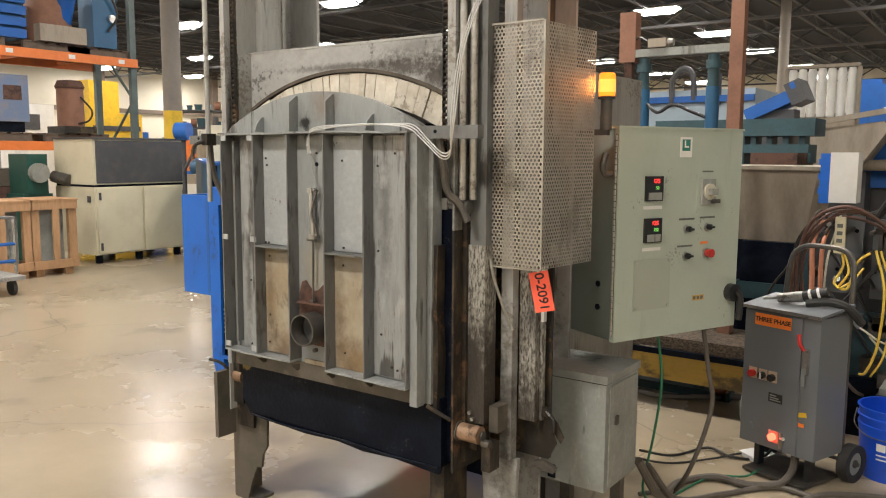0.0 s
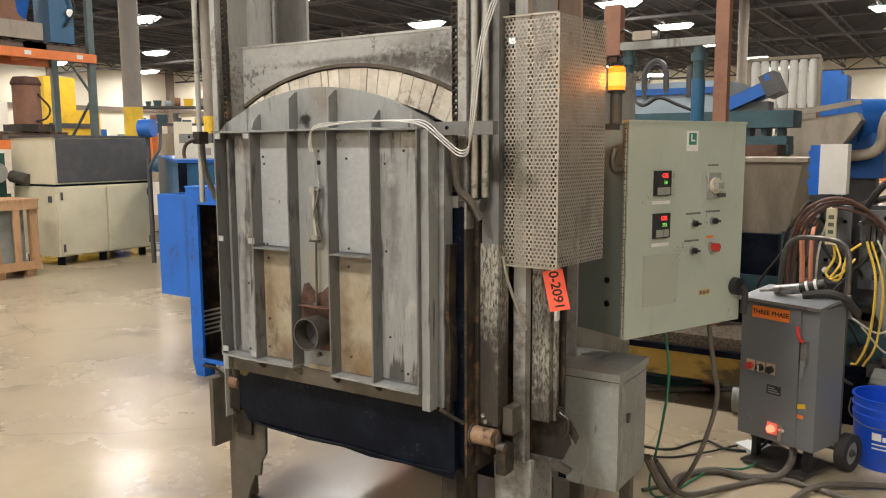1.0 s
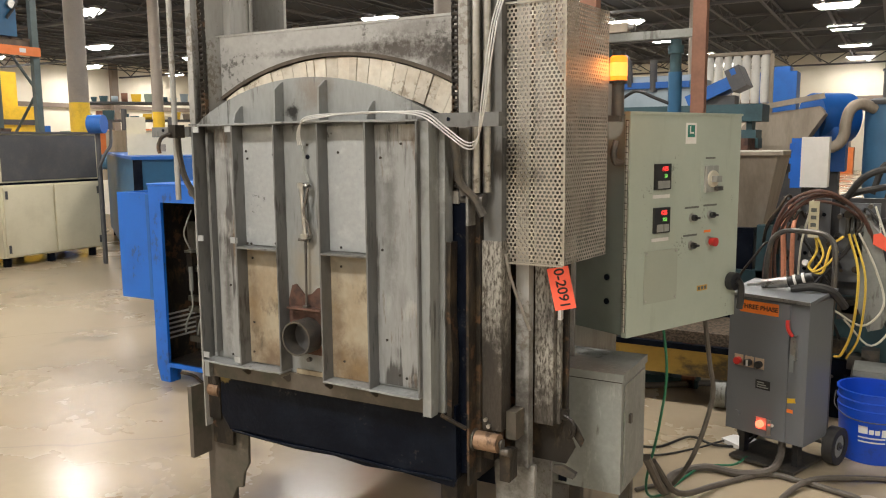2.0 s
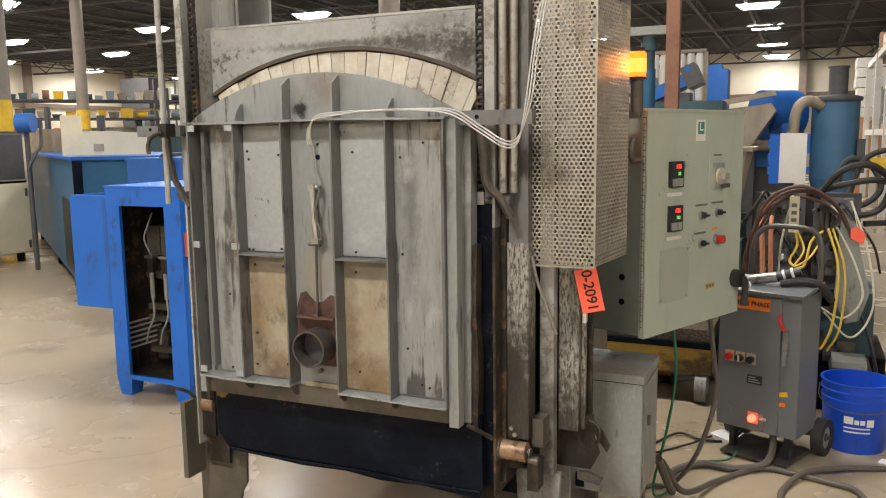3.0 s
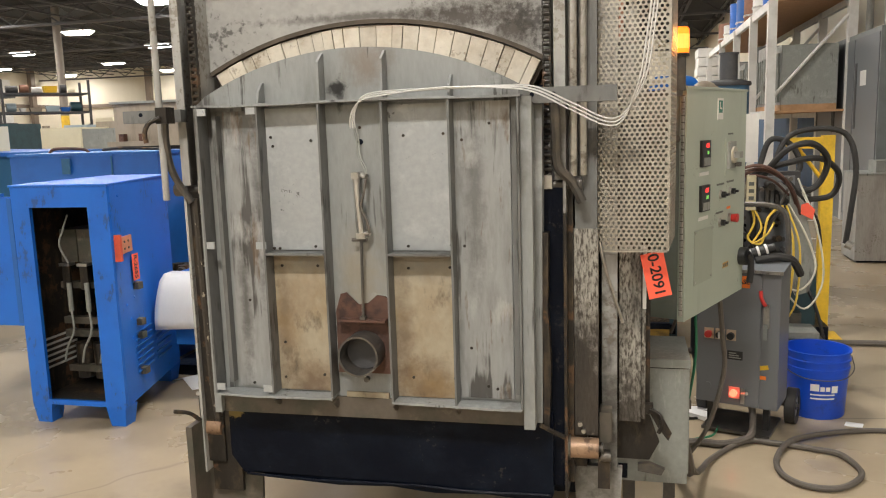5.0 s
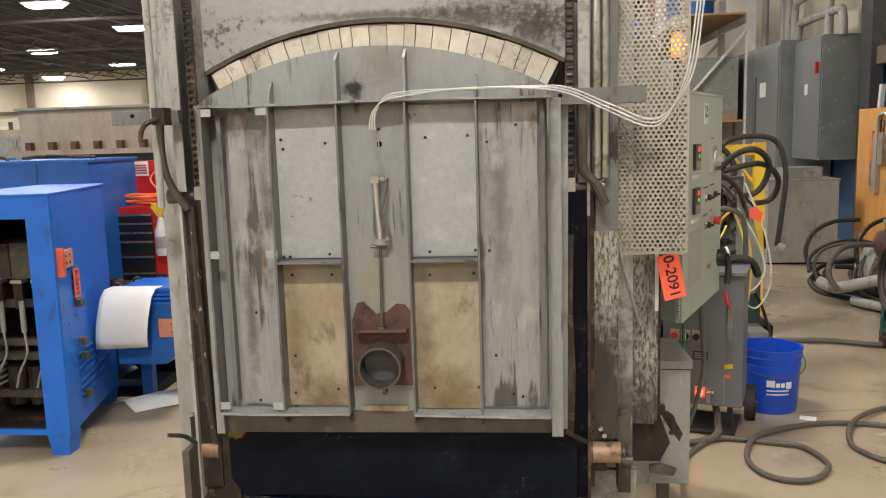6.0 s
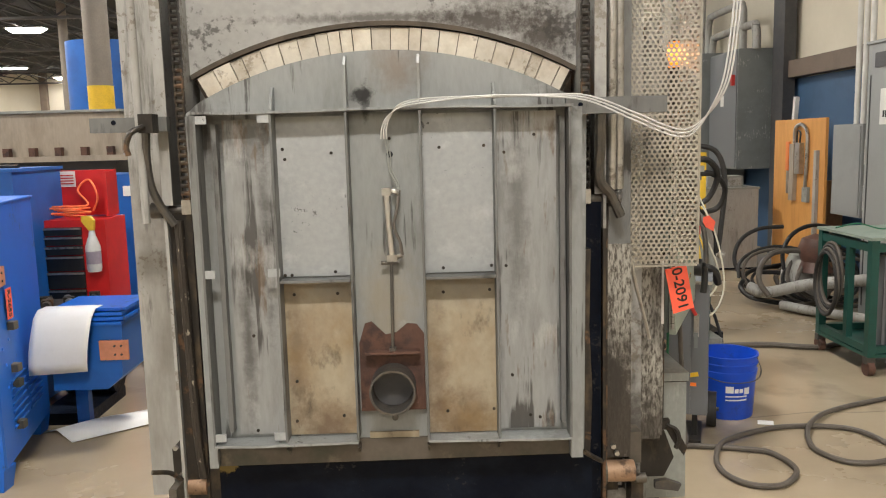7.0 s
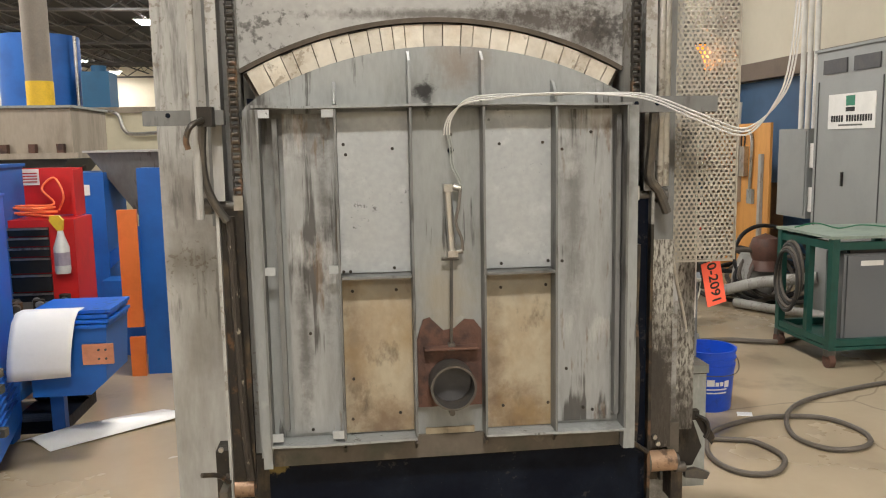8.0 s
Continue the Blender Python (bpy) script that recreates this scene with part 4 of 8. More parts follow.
part("clamp_knuckle", box(-0.590, -0.555, 0.022, 0.066, 1.424, 1.470), M_GREASE, furnace, bevel=0.008)
part("clamp_handle", hose([(-0.575, 0.02, 1.44), (-0.600, 0.0, 1.425), (-0.612, -0.005, 1.395), (-0.608, -0.005, 1.37)], 0.007), M_GREASE, furnace, smooth=True)
bm = hose([(-0.585, 0.06, 1.43), (-0.592, 0.07, 1.36), (-0.590, 0.085, 1.29), (-0.572, 0.10, 1.235), (-0.545, 0.108, 1.19)], 0.011)
part("lever", bm, M_DARKSTEEL, furnace, "curved dark steel lever", smooth=True)
right_bar = part("clamp_bar", box(0.455, 0.705, 0.040, 0.072, 1.444, 1.484), M_RIB, furnace, "grey steel clamp bar", bevel=0.003)
for x in (0.49, 0.545):
    part("bar_hole", rod((x, 0.038, 1.466), (x, 0.042, 1.466), 0.006, seg=10), M_BLACK, right_bar)
part("lever", hose([(0.545, 0.06, 1.445), (0.548, 0.08, 1.36), (0.550, 0.10, 1.28), (0.585, 0.12, 1.235), (0.612, 0.13, 1.18)], 0.013), M_DARKSTEEL, furnace, "curved dark steel lever", smooth=True)

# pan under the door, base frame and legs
part("ash_pan", prism([(-0.43, 0.345), (0.53, 0.345), (0.53, 0.585), (-0.47, 0.585), (-0.47, 0.40)], 0.10, 0.30), M_BLACK, furnace, "blue-black pan under the door", bevel=0.006)
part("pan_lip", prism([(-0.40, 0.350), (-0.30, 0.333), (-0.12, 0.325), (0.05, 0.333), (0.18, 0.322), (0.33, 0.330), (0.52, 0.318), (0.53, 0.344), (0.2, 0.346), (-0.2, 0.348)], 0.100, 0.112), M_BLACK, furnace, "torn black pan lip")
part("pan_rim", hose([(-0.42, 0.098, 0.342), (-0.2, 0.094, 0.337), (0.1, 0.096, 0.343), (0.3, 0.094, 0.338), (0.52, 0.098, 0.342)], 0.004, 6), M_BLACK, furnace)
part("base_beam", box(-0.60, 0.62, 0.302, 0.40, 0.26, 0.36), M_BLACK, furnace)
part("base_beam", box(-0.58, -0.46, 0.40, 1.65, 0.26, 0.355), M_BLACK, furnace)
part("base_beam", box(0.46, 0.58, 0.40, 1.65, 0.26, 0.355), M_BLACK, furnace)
part("leg", prism([(-0.60, -LIFT), (-0.53, -LIFT), (-0.50, 0.02), (-0.47, 0.085), (-0.44, 0.09), (-0.43, 0.15), (-0.405, 0.19), (-0.40, 0.34), (-0.60, 0.34)], 0.16, 0.172), M_SKIRT, furnace, "torn rusty leg plate")
part("leg", box(-0.612, -0.600, 0.16, 0.30, -LIFT, 0.36), M_SKIRT, furnace)
part("leg_foot", box(-0.60, -0.48, 0.172, 0.26, -LIFT, 0.012 - LIFT), M_SKIRT, furnace)
part("hanger_plate", box(-0.592, -0.572, 0.05, 0.14, 0.222, 0.50), M_SKIRT, furnace, bevel=0.003)
part("hanger_plate", box(-0.560, -0.46, 0.140, 0.152, 0.26, 0.56), M_GREASE, furnace)
part("leg", box(0.44, 0.50, 0.16, 0.30, -LIFT, 0.345), M_GREASE, furnace)
part("leg", prism([(0.60, -LIFT), (0.70, -LIFT), (0.72, 0.36), (0.575, 0.36)], 0.28, 0.30), M_COLUMN, furnace, "grey leg plate")
part("leg", box(-0.58, -0.50, 1.50, 1.60, -LIFT, 0.26), M_SKIRT, furnace)
part("leg", box(0.50, 0.58, 1.50, 1.60, -LIFT, 0.26), M_SKIRT, furnace)
for s in (-1, 1):
    x0, x1 = (-0.585, -0.515) if s < 0 else (0.575, 0.655)
    roller = part("roller", rod((x0, 0.150, 0.470), (x1, 0.150, 0.470), 0.030, seg=24), M_ROLLER, furnace, "worn bronze-brown roller", smooth=True, bevel=0.003)
    part("axle", rod((x0 - 0.010, 0.150, 0.470), (x1 + 0.010, 0.150, 0.470), 0.008, seg=12), M_DARKSTEEL, roller)
    part("washer", rod((x0 - 0.006, 0.150, 0.470), (x0 + 0.002, 0.150, 0.470), 0.036, seg=20), M_SKIRT, roller)
    part("trip_bar", hose([(s * 0.635 if s < 0 else 0.50, 0.06, 0.545 if s < 0 else 0.565), (s * 0.60 if s < 0 else 0.535, 0.09, 0.53 if s < 0 else 0.535), (s * 0.575 if s < 0 else 0.56, 0.11, 0.50 if s < 0 else 0.515)], 0.007, 6), M_GREASE, furnace)
    part("roller_bracket", box(s * 0.60 - 0.02, s * 0.60 + 0.02, 0.182, 0.26, 0.40, 0.56), M_GREASE, furnace)
part("cam_block", box(0.652, 0.686, 0.16, 0.22, 0.345, 0.44), M_GREASE, furnace, bevel=0.006)
part("cam_follower", rod((0.660, 0.155, 0.445), (0.690, 0.155, 0.445), 0.014, seg=12), M_DARKSTEEL, furnace, smooth=True)
part("torn_plate", prism([(0.790, 0.545), (0.840, 0.50), (0.865, 0.455), (0.855, 0.43), (0.825, 0.47), (0.80, 0.515), (0.775, 0.525)], 0.335, 0.341), M_GREASE, furnace, "bent greasy plate")
part("splash_plate", prism([(0.655, 0.36), (0.80, 0.36), (0.83, 0.42), (0.80, 0.505), (0.70, 0.515), (0.655, 0.49)], 0.352, 0.358), M_GREASE, furnace)
part("bent_tab", prism([(0.765, 0.335), (0.835, 0.325), (0.845, 0.345), (0.80, 0.362), (0.765, 0.357)], 0.32, 0.338), M_DARKSTEEL, furnace)
part("door_wear_strip", prism([(0.507, 0.55), (0.522, 0.55), (0.528, 0.72), (0.520, 0.90), (0.524, 1.10), (0.507, 1.10)], 0.085, 0.128), M_GREASE, furnace)
part("cotter", rod((0.662, 0.15, 0.470), (0.668, 0.15, 0.470), 0.016, seg=10), M_DARKSTEEL, furnace)
part("cam_block", box(0.655, 0.690, 0.20, 0.28, 0.47, 0.56), M_SKIRT, furnace, bevel=0.004)
part("stop_arm", box(0.69, 0.81, 0.33, 0.35, 0.515, 0.545), M_GREASE, furnace, bevel=0.004)
part("stop_hook", hose([(0.80, 0.33, 0.53), (0.828, 0.325, 0.515), (0.835, 0.32, 0.485), (0.825, 0.32, 0.46)], 0.007, 6), M_GREASE, furnace)
part("conduit_rod", hose([(0.655, 0.195, 1.06), (0.672, 0.20, 0.98), (0.705, 0.22, 0.87), (0.72, 0.235, 0.82)], 0.005, 8), M_STEEL, furnace)
for x, y, z in ((0.602, 0.168, 0.535), (0.632, 0.168, 0.49), (-0.60, 0.156, 0.575), (0.612, 0.168, 0.515)):
    part("hex_bolt", rod((x, y, z), (x, y - 0.010, z), 0.007, seg=6), M_STEEL, furnace)

# ---- perforated guard ----
guard = thing("machine_guard", (0.74, 0.30, 1.03), "perforated galvanised sheet guard with smoke stains on the furnace", "guard")


def perforated(o, u, w, width, height, pitch, hole):
    """A sheet of punched cells: every second row is shifted by half a cell."""
    o, u, w = Vector(o), Vector(u).normalized(), Vector(w).normalized()
    bm = bmesh.new()
    rowh = pitch * 0.866
    rows, cols = int(height / rowh), int(width / pitch)
    pu, rowh = width / cols, height / rows
    for r in range(rows):
        shift = 0.5 * pu if r % 2 else 0.0
        for c in range(cols + (1 if r % 2 else 0)):
            a, b = c * pu - shift, (c + 1) * pu - shift
            cut = a < -1e-6 or b > width + 1e-6
            a, b = max(a, 0.0), min(b, width)
            z0, z1 = r * rowh, (r + 1) * rowh
            q = [bm.verts.new(o + u * x + w * z) for x, z in ((a, z0), (b, z0), (b, z1), (a, z1))]
            if cut:
                bm.faces.new(q)
                continue
            cx, cz = (a + b) / 2, (z0 + z1) / 2
            ring = [bm.verts.new(o + u * (cx + hole * math.cos(t)) + w * (cz + hole * math.sin(t))) for t in [math.radians(-135 + 45 * i) for i in range(8)]]
            for i in range(4):
                j = (i + 1) % 4
                bm.faces.new((q[i], q[j], ring[(2 * i + 2) % 8], ring[2 * i + 1], ring[2 * i]))
    return bm


gf = part("front_sheet", perforated((0.632, 0.212, 1.036), (0.208, -0.012, 0), (0, 0, 1), 0.208, 0.764, 0.0132, 0.0046), M_GUARD, guard)
gs = part("side_sheet", perforated((0.842, 0.200, 1.036), (0.032, 0.285, 0), (0, 0, 1), 0.29, 0.764, 0.0132, 0.0046), M_GUARD, guard)
ge = part("mounting_flange", perforated((0.606, 0.206, 1.036), (1, 0, 0), (0, 0, 1), 0.024, 0.764, 0.0132, 0.0046), M_GUARD, guard)
for o in (gf, gs, ge):
    md = o.modifiers.new("sheet", "SOLIDIFY")
    md.thickness = 0.0016
part("corner_fold", box(0.839, 0.8435, 0.1975, 0.2015, 1.034, 1.802), M_GUARD, guard)
part("edge_bar", rod((0.631, 0.206, 1.03), (0.631, 0.206, 1.80), 0.004, seg=8), M_STEEL, guard)
part("hem", box(0.632, 0.838, 0.198, 0.202, 1.030, 1.0355), M_GUARD, guard)
part("hem", box(0.632, 0.838, 0.198, 0.202, 1.8005, 1.806), M_GUARD, guard)
for z in (1.10, 1.42, 1.75):
    part("screw", rod((0.618, 0.204, z), (0.618, 0.196, z), 0.007, seg=8), M_DARKSTEEL, guard)
part("stand_off", box(0.61, 0.63, 0.21, 0.30, 1.08, 1.10), M_RIB, guard)
part("stand_off", box(0.61, 0.63, 0.21, 0.30, 1.70, 1.72), M_RIB, guard)
# chain wheel case behind the guard
case = thing("drive_case", (0.74, 0.40, 1.15), "dark steel drive case behind the guard", "drive case")
part("case", box(0.70, 0.80, 0.373, 0.46, 1.10, 1.36), M_DARKSTEEL, case, bevel=0.01)
part("motor", rod((0.75, 0.42, 1.36), (0.75, 0.42, 1.46), 0.03, seg=16), M_DARKSTEEL, case, smooth=True)

# ---- amber beacon ----
beacon = thing("warning_beacon", (0.885, 0.556, 1.50), "lit amber warning beacon on a dark stem", "beacon")
part("stem", rod((0.885, 0.556, 1.48), (0.885, 0.556, 1.585), 0.020, seg=18), M_DARKSTEEL, beacon, smooth=True)
part("base", rod((0.885, 0.556, 1.583), (0.885, 0.556, 1.592), 0.029, seg=20), M_BLACKPL, beacon)
glow = bpy.data.lights.new("beacon_light", "POINT")
glow.energy, glow.color, glow.shadow_soft_size = 5.5, (1.0, 0.30, 0.05), 0.05
new("beacon_light", glow).location = SITE @ Vector((0.885, 0.556, 1.63))
part("lens", lathe([(0.0275, 0), (0.0275, 0.072), (0.022, 0.078), (0.0, 0.078)], (0.885, 0.556, 1.592), 22), M_AMBER, beacon, "glowing amber lens", smooth=True)
part("lamp", lathe([(0.0, 0.0), (0.0285, 0.014), (0.0285, 0.056), (0.0, 0.07)], (0.885, 0.556, 1.592), 16), M_AMBERCORE, beacon)
part("cap", rod((0.885, 0.556, 1.670), (0.885, 0.556, 1.682), 0.022, seg=18), M_BLACKPL, beacon)
part("bracket", box(0.79, 0.895, 0.545, 0.567, 1.462, 1.482), M_DARKSTEEL, beacon)

# ---- white cables from the door up to the roof ----
cables = thing("cable_bundle", (0.02, 0.03, 1.40), "bundle of white silicone cables looped from the door", "cables")
for i, d in enumerate((0.0, 0.007, -0.007)):
    e = 0.006 * math.sin(2.1 * i)
    part("cable", hose([(0.004 + d, 0.026, 1.395), (0.006 + 0.8 * d, 0.018, 1.420), (0.018 + 0.5 * d, 0.008, 1.447), (0.050, -0.006 - 0.4 * abs(d), 1.474 + 0.6 * d), (0.11, -0.002 + d, 1.484 + e), (0.25, 0.004 + d, 1.488 + 0.5 * abs(d)),
                        (0.40, 0.004 + d, 1.489 + 0.5 * e), (0.50, -0.02 + d, 1.478 + d), (0.60, -0.07, 1.430 + 1.3 * d), (0.68, -0.11, 1.392 + 1.2 * d), (0.72, -0.125, 1.40 + d), (0.75 + 0.5 * d, -0.16, 1.45), (0.77 + d, -0.18, 1.51), (0.785 + d, -0.18, 1.62),
                        (0.80 + d, -0.16, 1.73), (0.83 + d, -0.10, 1.85), (0.88, 0.12, 2.0), (0.90, 0.15, 2.6)], 0.0021, 7), M_CABLE_W, cables)
for d in (0.0, 0.006):
    part("air_tail", hose([(0.006 + d, 0.027, 1.394), (0.012 + d, 0.030, 1.360), (0.014 + d, 0.028, 1.320), (0.030 + d, 0.026, 1.285), (0.036, 0.024, 1.264)], 0.0018, 6), M_GREYBOX, cables, "thin grey air tail")

# ---- orange stock tag ----
tag = thing("inventory_tag", (0.80, 0.26, 1.02), "orange card tag with black marker writing on the guard", "tag")
tm = pose(0.812, 0.262, 0.955, 90, 0, 12) @ pose(0, 0, 0, 0, 0, 12)
part("card", box(-0.033, 0.033, -0.066, 0.066, -0.0006, 0.0006, m=tm), M_ORANGE_TAG, tag)
letters("writing", "0-2091", 0.044, tm @ pose(0, 0, 0.001, 0, 0, -90), M_INK, tag, 0.0006)
part("tie", rod((0.800, 0.262, 1.016), (0.798, 0.215, 1.045), 0.0015, seg=5), M_WIREW, tag)

# ---- control cabinet ----
CAB = pose(0.892, 0.619, 0.733) @ pose(0, 0, 0, 0, 0, 66.0)   # x along the door, -y out of it, z up


def at(m, *p):
    return m @ Vector(p)


cab = thing("control_cabinet", at(CAB, 0, 0.2, 0), "sage green steel control cabinet with displays and switches", "control cabinet")
CW, CH, CD = 0.625, 0.755, 0.24
part("body", box(0.006, CW - 0.006, 0.004, CD, 0.004, CH - 0.004, m=CAB), M_CABSHADE, cab, "grey-green cabinet body, its shade put in the colour", bevel=0.006)
cdoor = part("door", box(0, CW, -0.022, 0.0, 0, CH, m=CAB), M_CAB, cab, bevel=0.006)
hinge = part("piano_hinge", box(-0.004, 0.001, -0.017, -0.006, 0.02, CH - 0.02, m=CAB), M_DARKSTEEL, cab)
for i in range(34):
    z = 0.02 + i * (CH - 0.04) / 34
    part("knuckle", rod(at(CAB, -0.005, -0.012, z), at(CAB, -0.005, -0.012, z + 0.018), 0.005, seg=6), M_STEEL, hinge)
part("rain_lip", box(-0.004, CW + 0.004, -0.026, 0.03, CH, CH + 0.008, m=CAB), M_CAB, cab, bevel=0.002)
for z in (0.115, 0.20):
    p = at(CAB, 0.004, 0.07, z)
    part("knockout", rod(p, at(CAB, 0.0, 0.07, z), 0.011, seg=14), M_BLACK, cab)
F = -0.022


def on_door(x0, x1, z0, z1, d, material, name, label="", parent=None, bev=0.0):
    return part(name, box(x0, x1, F - d, F - 0.0003, z0, z1, m=CAB), material, parent or cdoor, label, bevel=bev)


def controller(x, z, red, green):
    c = on_door(x, x + 0.082, z, z + 0.088, 0.010, M_BLACKPL, "temperature_controller", "black controller with lit red and green digits", bev=0.003)
    part("keypad", box(x + 0.010, x + 0.074, F - 0.0125, F - 0.0105, z + 0.004, z + 0.030, m=CAB), M_GREYBOX, cab)
    letters("digits", red, 0.021, CAB @ pose(x + 0.048, F - 0.011, z + 0.070, 90), M_LED, cab, 0.0006)
    letters("digits", green, 0.016, CAB @ pose(x + 0.052, F - 0.011, z + 0.046, 90), M_LEDG, cab, 0.0004)
    on_door(x - 0.004, x + 0.086, z - 0.030, z - 0.018, 0.002, M_WHITEPL, "name_strip", "white engraved strip")


controller(0.125, 0.500, "675", "50")
controller(0.125, 0.350, "625", "752")
lg = on_door(0.292, 0.352, 0.655, 0.728, 0.0015, M_WHITEPL, "maker_plate", "white plate with a green emblem")
part("emblem", box(0.302, 0.342, F - 0.0022, F - 0.0016, 0.678, 0.720, m=CAB), mat("emblem_green", (0.03, 0.20, 0.15), 0.5), cab)
part("emblem_bar", box(0.312, 0.318, F - 0.003, F - 0.0023, 0.690, 0.716, m=CAB), M_WHITEPL, cab)
part("emblem_bar", box(0.312, 0.334, F - 0.003, F - 0.0023, 0.690, 0.696, m=CAB), M_WHITEPL, cab)
# rotary disconnect
on_door(0.385, 0.485, 0.455, 0.590, 0.002, M_CAB, "switch_frame")
on_door(0.405, 0.475, 0.480, 0.575, 0.012, M_GREYBOX, "switch_plate", "dull metal switch plate", bev=0.003)
part("switch_dial", rod(at(CAB, 0.44, F - 0.012, 0.528), at(CAB, 0.44, F - 0.020, 0.528), 0.030, seg=24), mat("cream_bakelite", (0.55, 0.52, 0.42), 0.45), cab)
part("switch_knob", box(0.425, 0.455, F - 0.042, F - 0.020, 0.517, 0.539, m=CAB), M_GREYBOX, cab, bevel=0.004)
part("switch_tab", box(0.448, 0.482, F - 0.030, F - 0.016, 0.485, 0.50, m=CAB), M_DARKSTEEL, cab, bevel=0.003)
on_door(0.412, 0.470, 0.600, 0.606, 0.001, M_LEGEND, "legend")
# selector switches and stop button
for x, z, m_ in ((0.34, 0.392, M_BLACKPL), (0.448, 0.396, M_BLACKPL), (0.34, 0.292, M_BLACKPL)):
    part("switch_bezel", rod(at(CAB, x, F, z), at(CAB, x, F - 0.008, z), 0.016, seg=22), M_STEEL, cab)
    part("selector_knob", rod(at(CAB, x, F - 0.008, z), at(CAB, x, F - 0.020, z), 0.011, seg=18), m_, cab)
    part("selector_lever", box(x - 0.004, x + 0.012, F - 0.030, F - 0.020, z - 0.004, z + 0.004, m=CAB), m_, cab, bevel=0.002)
part("switch_bezel", rod(at(CAB, 0.446, F, 0.298), at(CAB, 0.446, F - 0.010, 0.298), 0.018, seg=22), M_STEEL, cab)
part("stop_button", rod(at(CAB, 0.446, F - 0.010, 0.298), at(CAB, 0.446, F - 0.032, 0.298), 0.014, 0.0165, seg=22), M_REDPL, cab, "red mushroom stop button", smooth=True)
for x, z in ((0.34, 0.425), (0.448, 0.428), (0.335, 0.325)):
    on_door(x - 0.040, x + 0.040, z, z + 0.007, 0.001, M_LEGEND, "legend")
on_door(0.415, 0.455, 0.332, 0.341, 0.001, M_ORANGE_LBL, "legend", "orange label")
on_door(0.085, 0.265, 0.105, 0.290, 0.0018, M_CABPLATE, "cover_plate", bev=0.001)
for x, z in ((0.095, 0.28), (0.255, 0.28), (0.095, 0.115), (0.255, 0.115)):
    part("screw", rod(at(CAB, x, F - 0.0018, z), at(CAB, x, F - 0.004, z), 0.004, seg=8), M_STEEL, cab)
wl = on_door(0.385, 0.447, 0.118, 0.138, 0.001, mat("warning_label_tan", (0.55, 0.33, 0.08), 0.5), "warning_label", "small worn orange warning label")
for i in range(3):
    part("print_bar", box(0.39 + 0.019 * i, 0.403 + 0.019 * i, F - 0.0016, F - 0.0011, 0.122, 0.134, m=CAB), M_LEGEND, cab)
# big black door handle
part("handle_hub", rod(at(CAB, 0.590, F, 0.135), at(CAB, 0.590, F - 0.028, 0.135), 0.034, seg=22), M_BLACKPL, cab, smooth=True, bevel=0.004)
part("handle_grip", hose([at(CAB, 0.590, F - 0.03, 0.145), at(CAB, 0.607, F - 0.036, 0.120), at(CAB, 0.610, F - 0.036, 0.07), at(CAB, 0.608, F - 0.032, 0.03)], 0.013, 10), M_BLACKPL, cab, smooth=True)
part("mount_arm", box(0.60, 0.80, 0.72, 0.75, 0.80, 0.85), M_DARKSTEEL, cab)
part("mount_arm", box(0.56, 0.80, 0.72, 0.75, 1.32, 1.37), M_DARKSTEEL, cab)
part("side_conduit", hose([(0.868, 0.60, 1.40), (0.862, 0.59, 1.36), (0.868, 0.60, 1.33), (0.885, 0.62, 1.33)], 0.012), M_DARKSTEEL, cab, smooth=True)

# ---- grey junction box on the side of the furnace ----
jb = thing("junction_box", (0.80, 0.66, 0.205), "dusty grey steel junction box bolted to the furnace side", "junction box")
part("body", box(0.63, 0.925, 0.535, 0.82, 0.205, 0.600), M_GREYBOX, jb, bevel=0.004)
part("lid", box(0.624, 0.931, 0.529, 0.826, 0.6005, 0.628), M_GREYBOX, jb, bevel=0.003)
part("lid_seam", box(0.6295, 0.9255, 0.534, 0.8205, 0.596, 0.6003), M_GREASE, jb)
part("door", box(0.926, 0.931, 0.56, 0.80, 0.23, 0.585), M_GREYBOX, jb, bevel=0.001)
part("hasp", box(0.931, 0.940, 0.60, 0.62, 0.44, 0.47), M_DARKSTEEL, jb)
part("knockout", box(0.705, 0.735, 0.530, 0.5345, 0.215, 0.265), M_BLACK, jb)
part("mount_bracket", box(0.58, 0.63, 0.60, 0.76, 0.27, 0.35), M_DARKSTEEL, jb)
part("foot", box(0.72, 0.76, 0.60, 0.64, -LIFT, 0.205), M_DARKSTEEL, jb)
part("foot", box(0.86, 0.90, 0.74, 0.78, -LIFT, 0.205), M_DARKSTEEL, jb)

# ---- three phase disconnect on a hand truck ----
lay_out(1.4, -2.0, 1.055)
D = pose(1.072, 1.592, 0.0) @ pose(0, 0, 0, 0, 0, -20.0)
dx = thing("disconnect_box", at(D, 0.17, 0.12, 0), "grey three phase disconnect box on a hand truck", "disconnect box")
DW, DD = 0.345, 0.215
part("body", box(0, DW, 0, DD, 0.135, 0.735, m=D), M_DISC, dx, bevel=0.006)
part("front_cover", box(0.004, DW - 0.075, -0.012, -0.0005, 0.14, 0.728, m=D), M_DISC, dx, bevel=0.004)
lid = bmesh.new()
v = [at(D, x, y, z) for x, y, z in ((-0.012, -0.022, 0.737), (DW + 0.012, -0.022, 0.737), (DW + 0.012, DD + 0.01, 0.765), (-0.012, DD + 0.01, 0.765), (-0.012, -0.022, 0.749), (DW + 0.012, -0.022, 0.749), (DW + 0.012, DD + 0.01, 0.777), (-0.012, DD + 0.01, 0.777))]
vs = [lid.verts.new(p) for p in v]
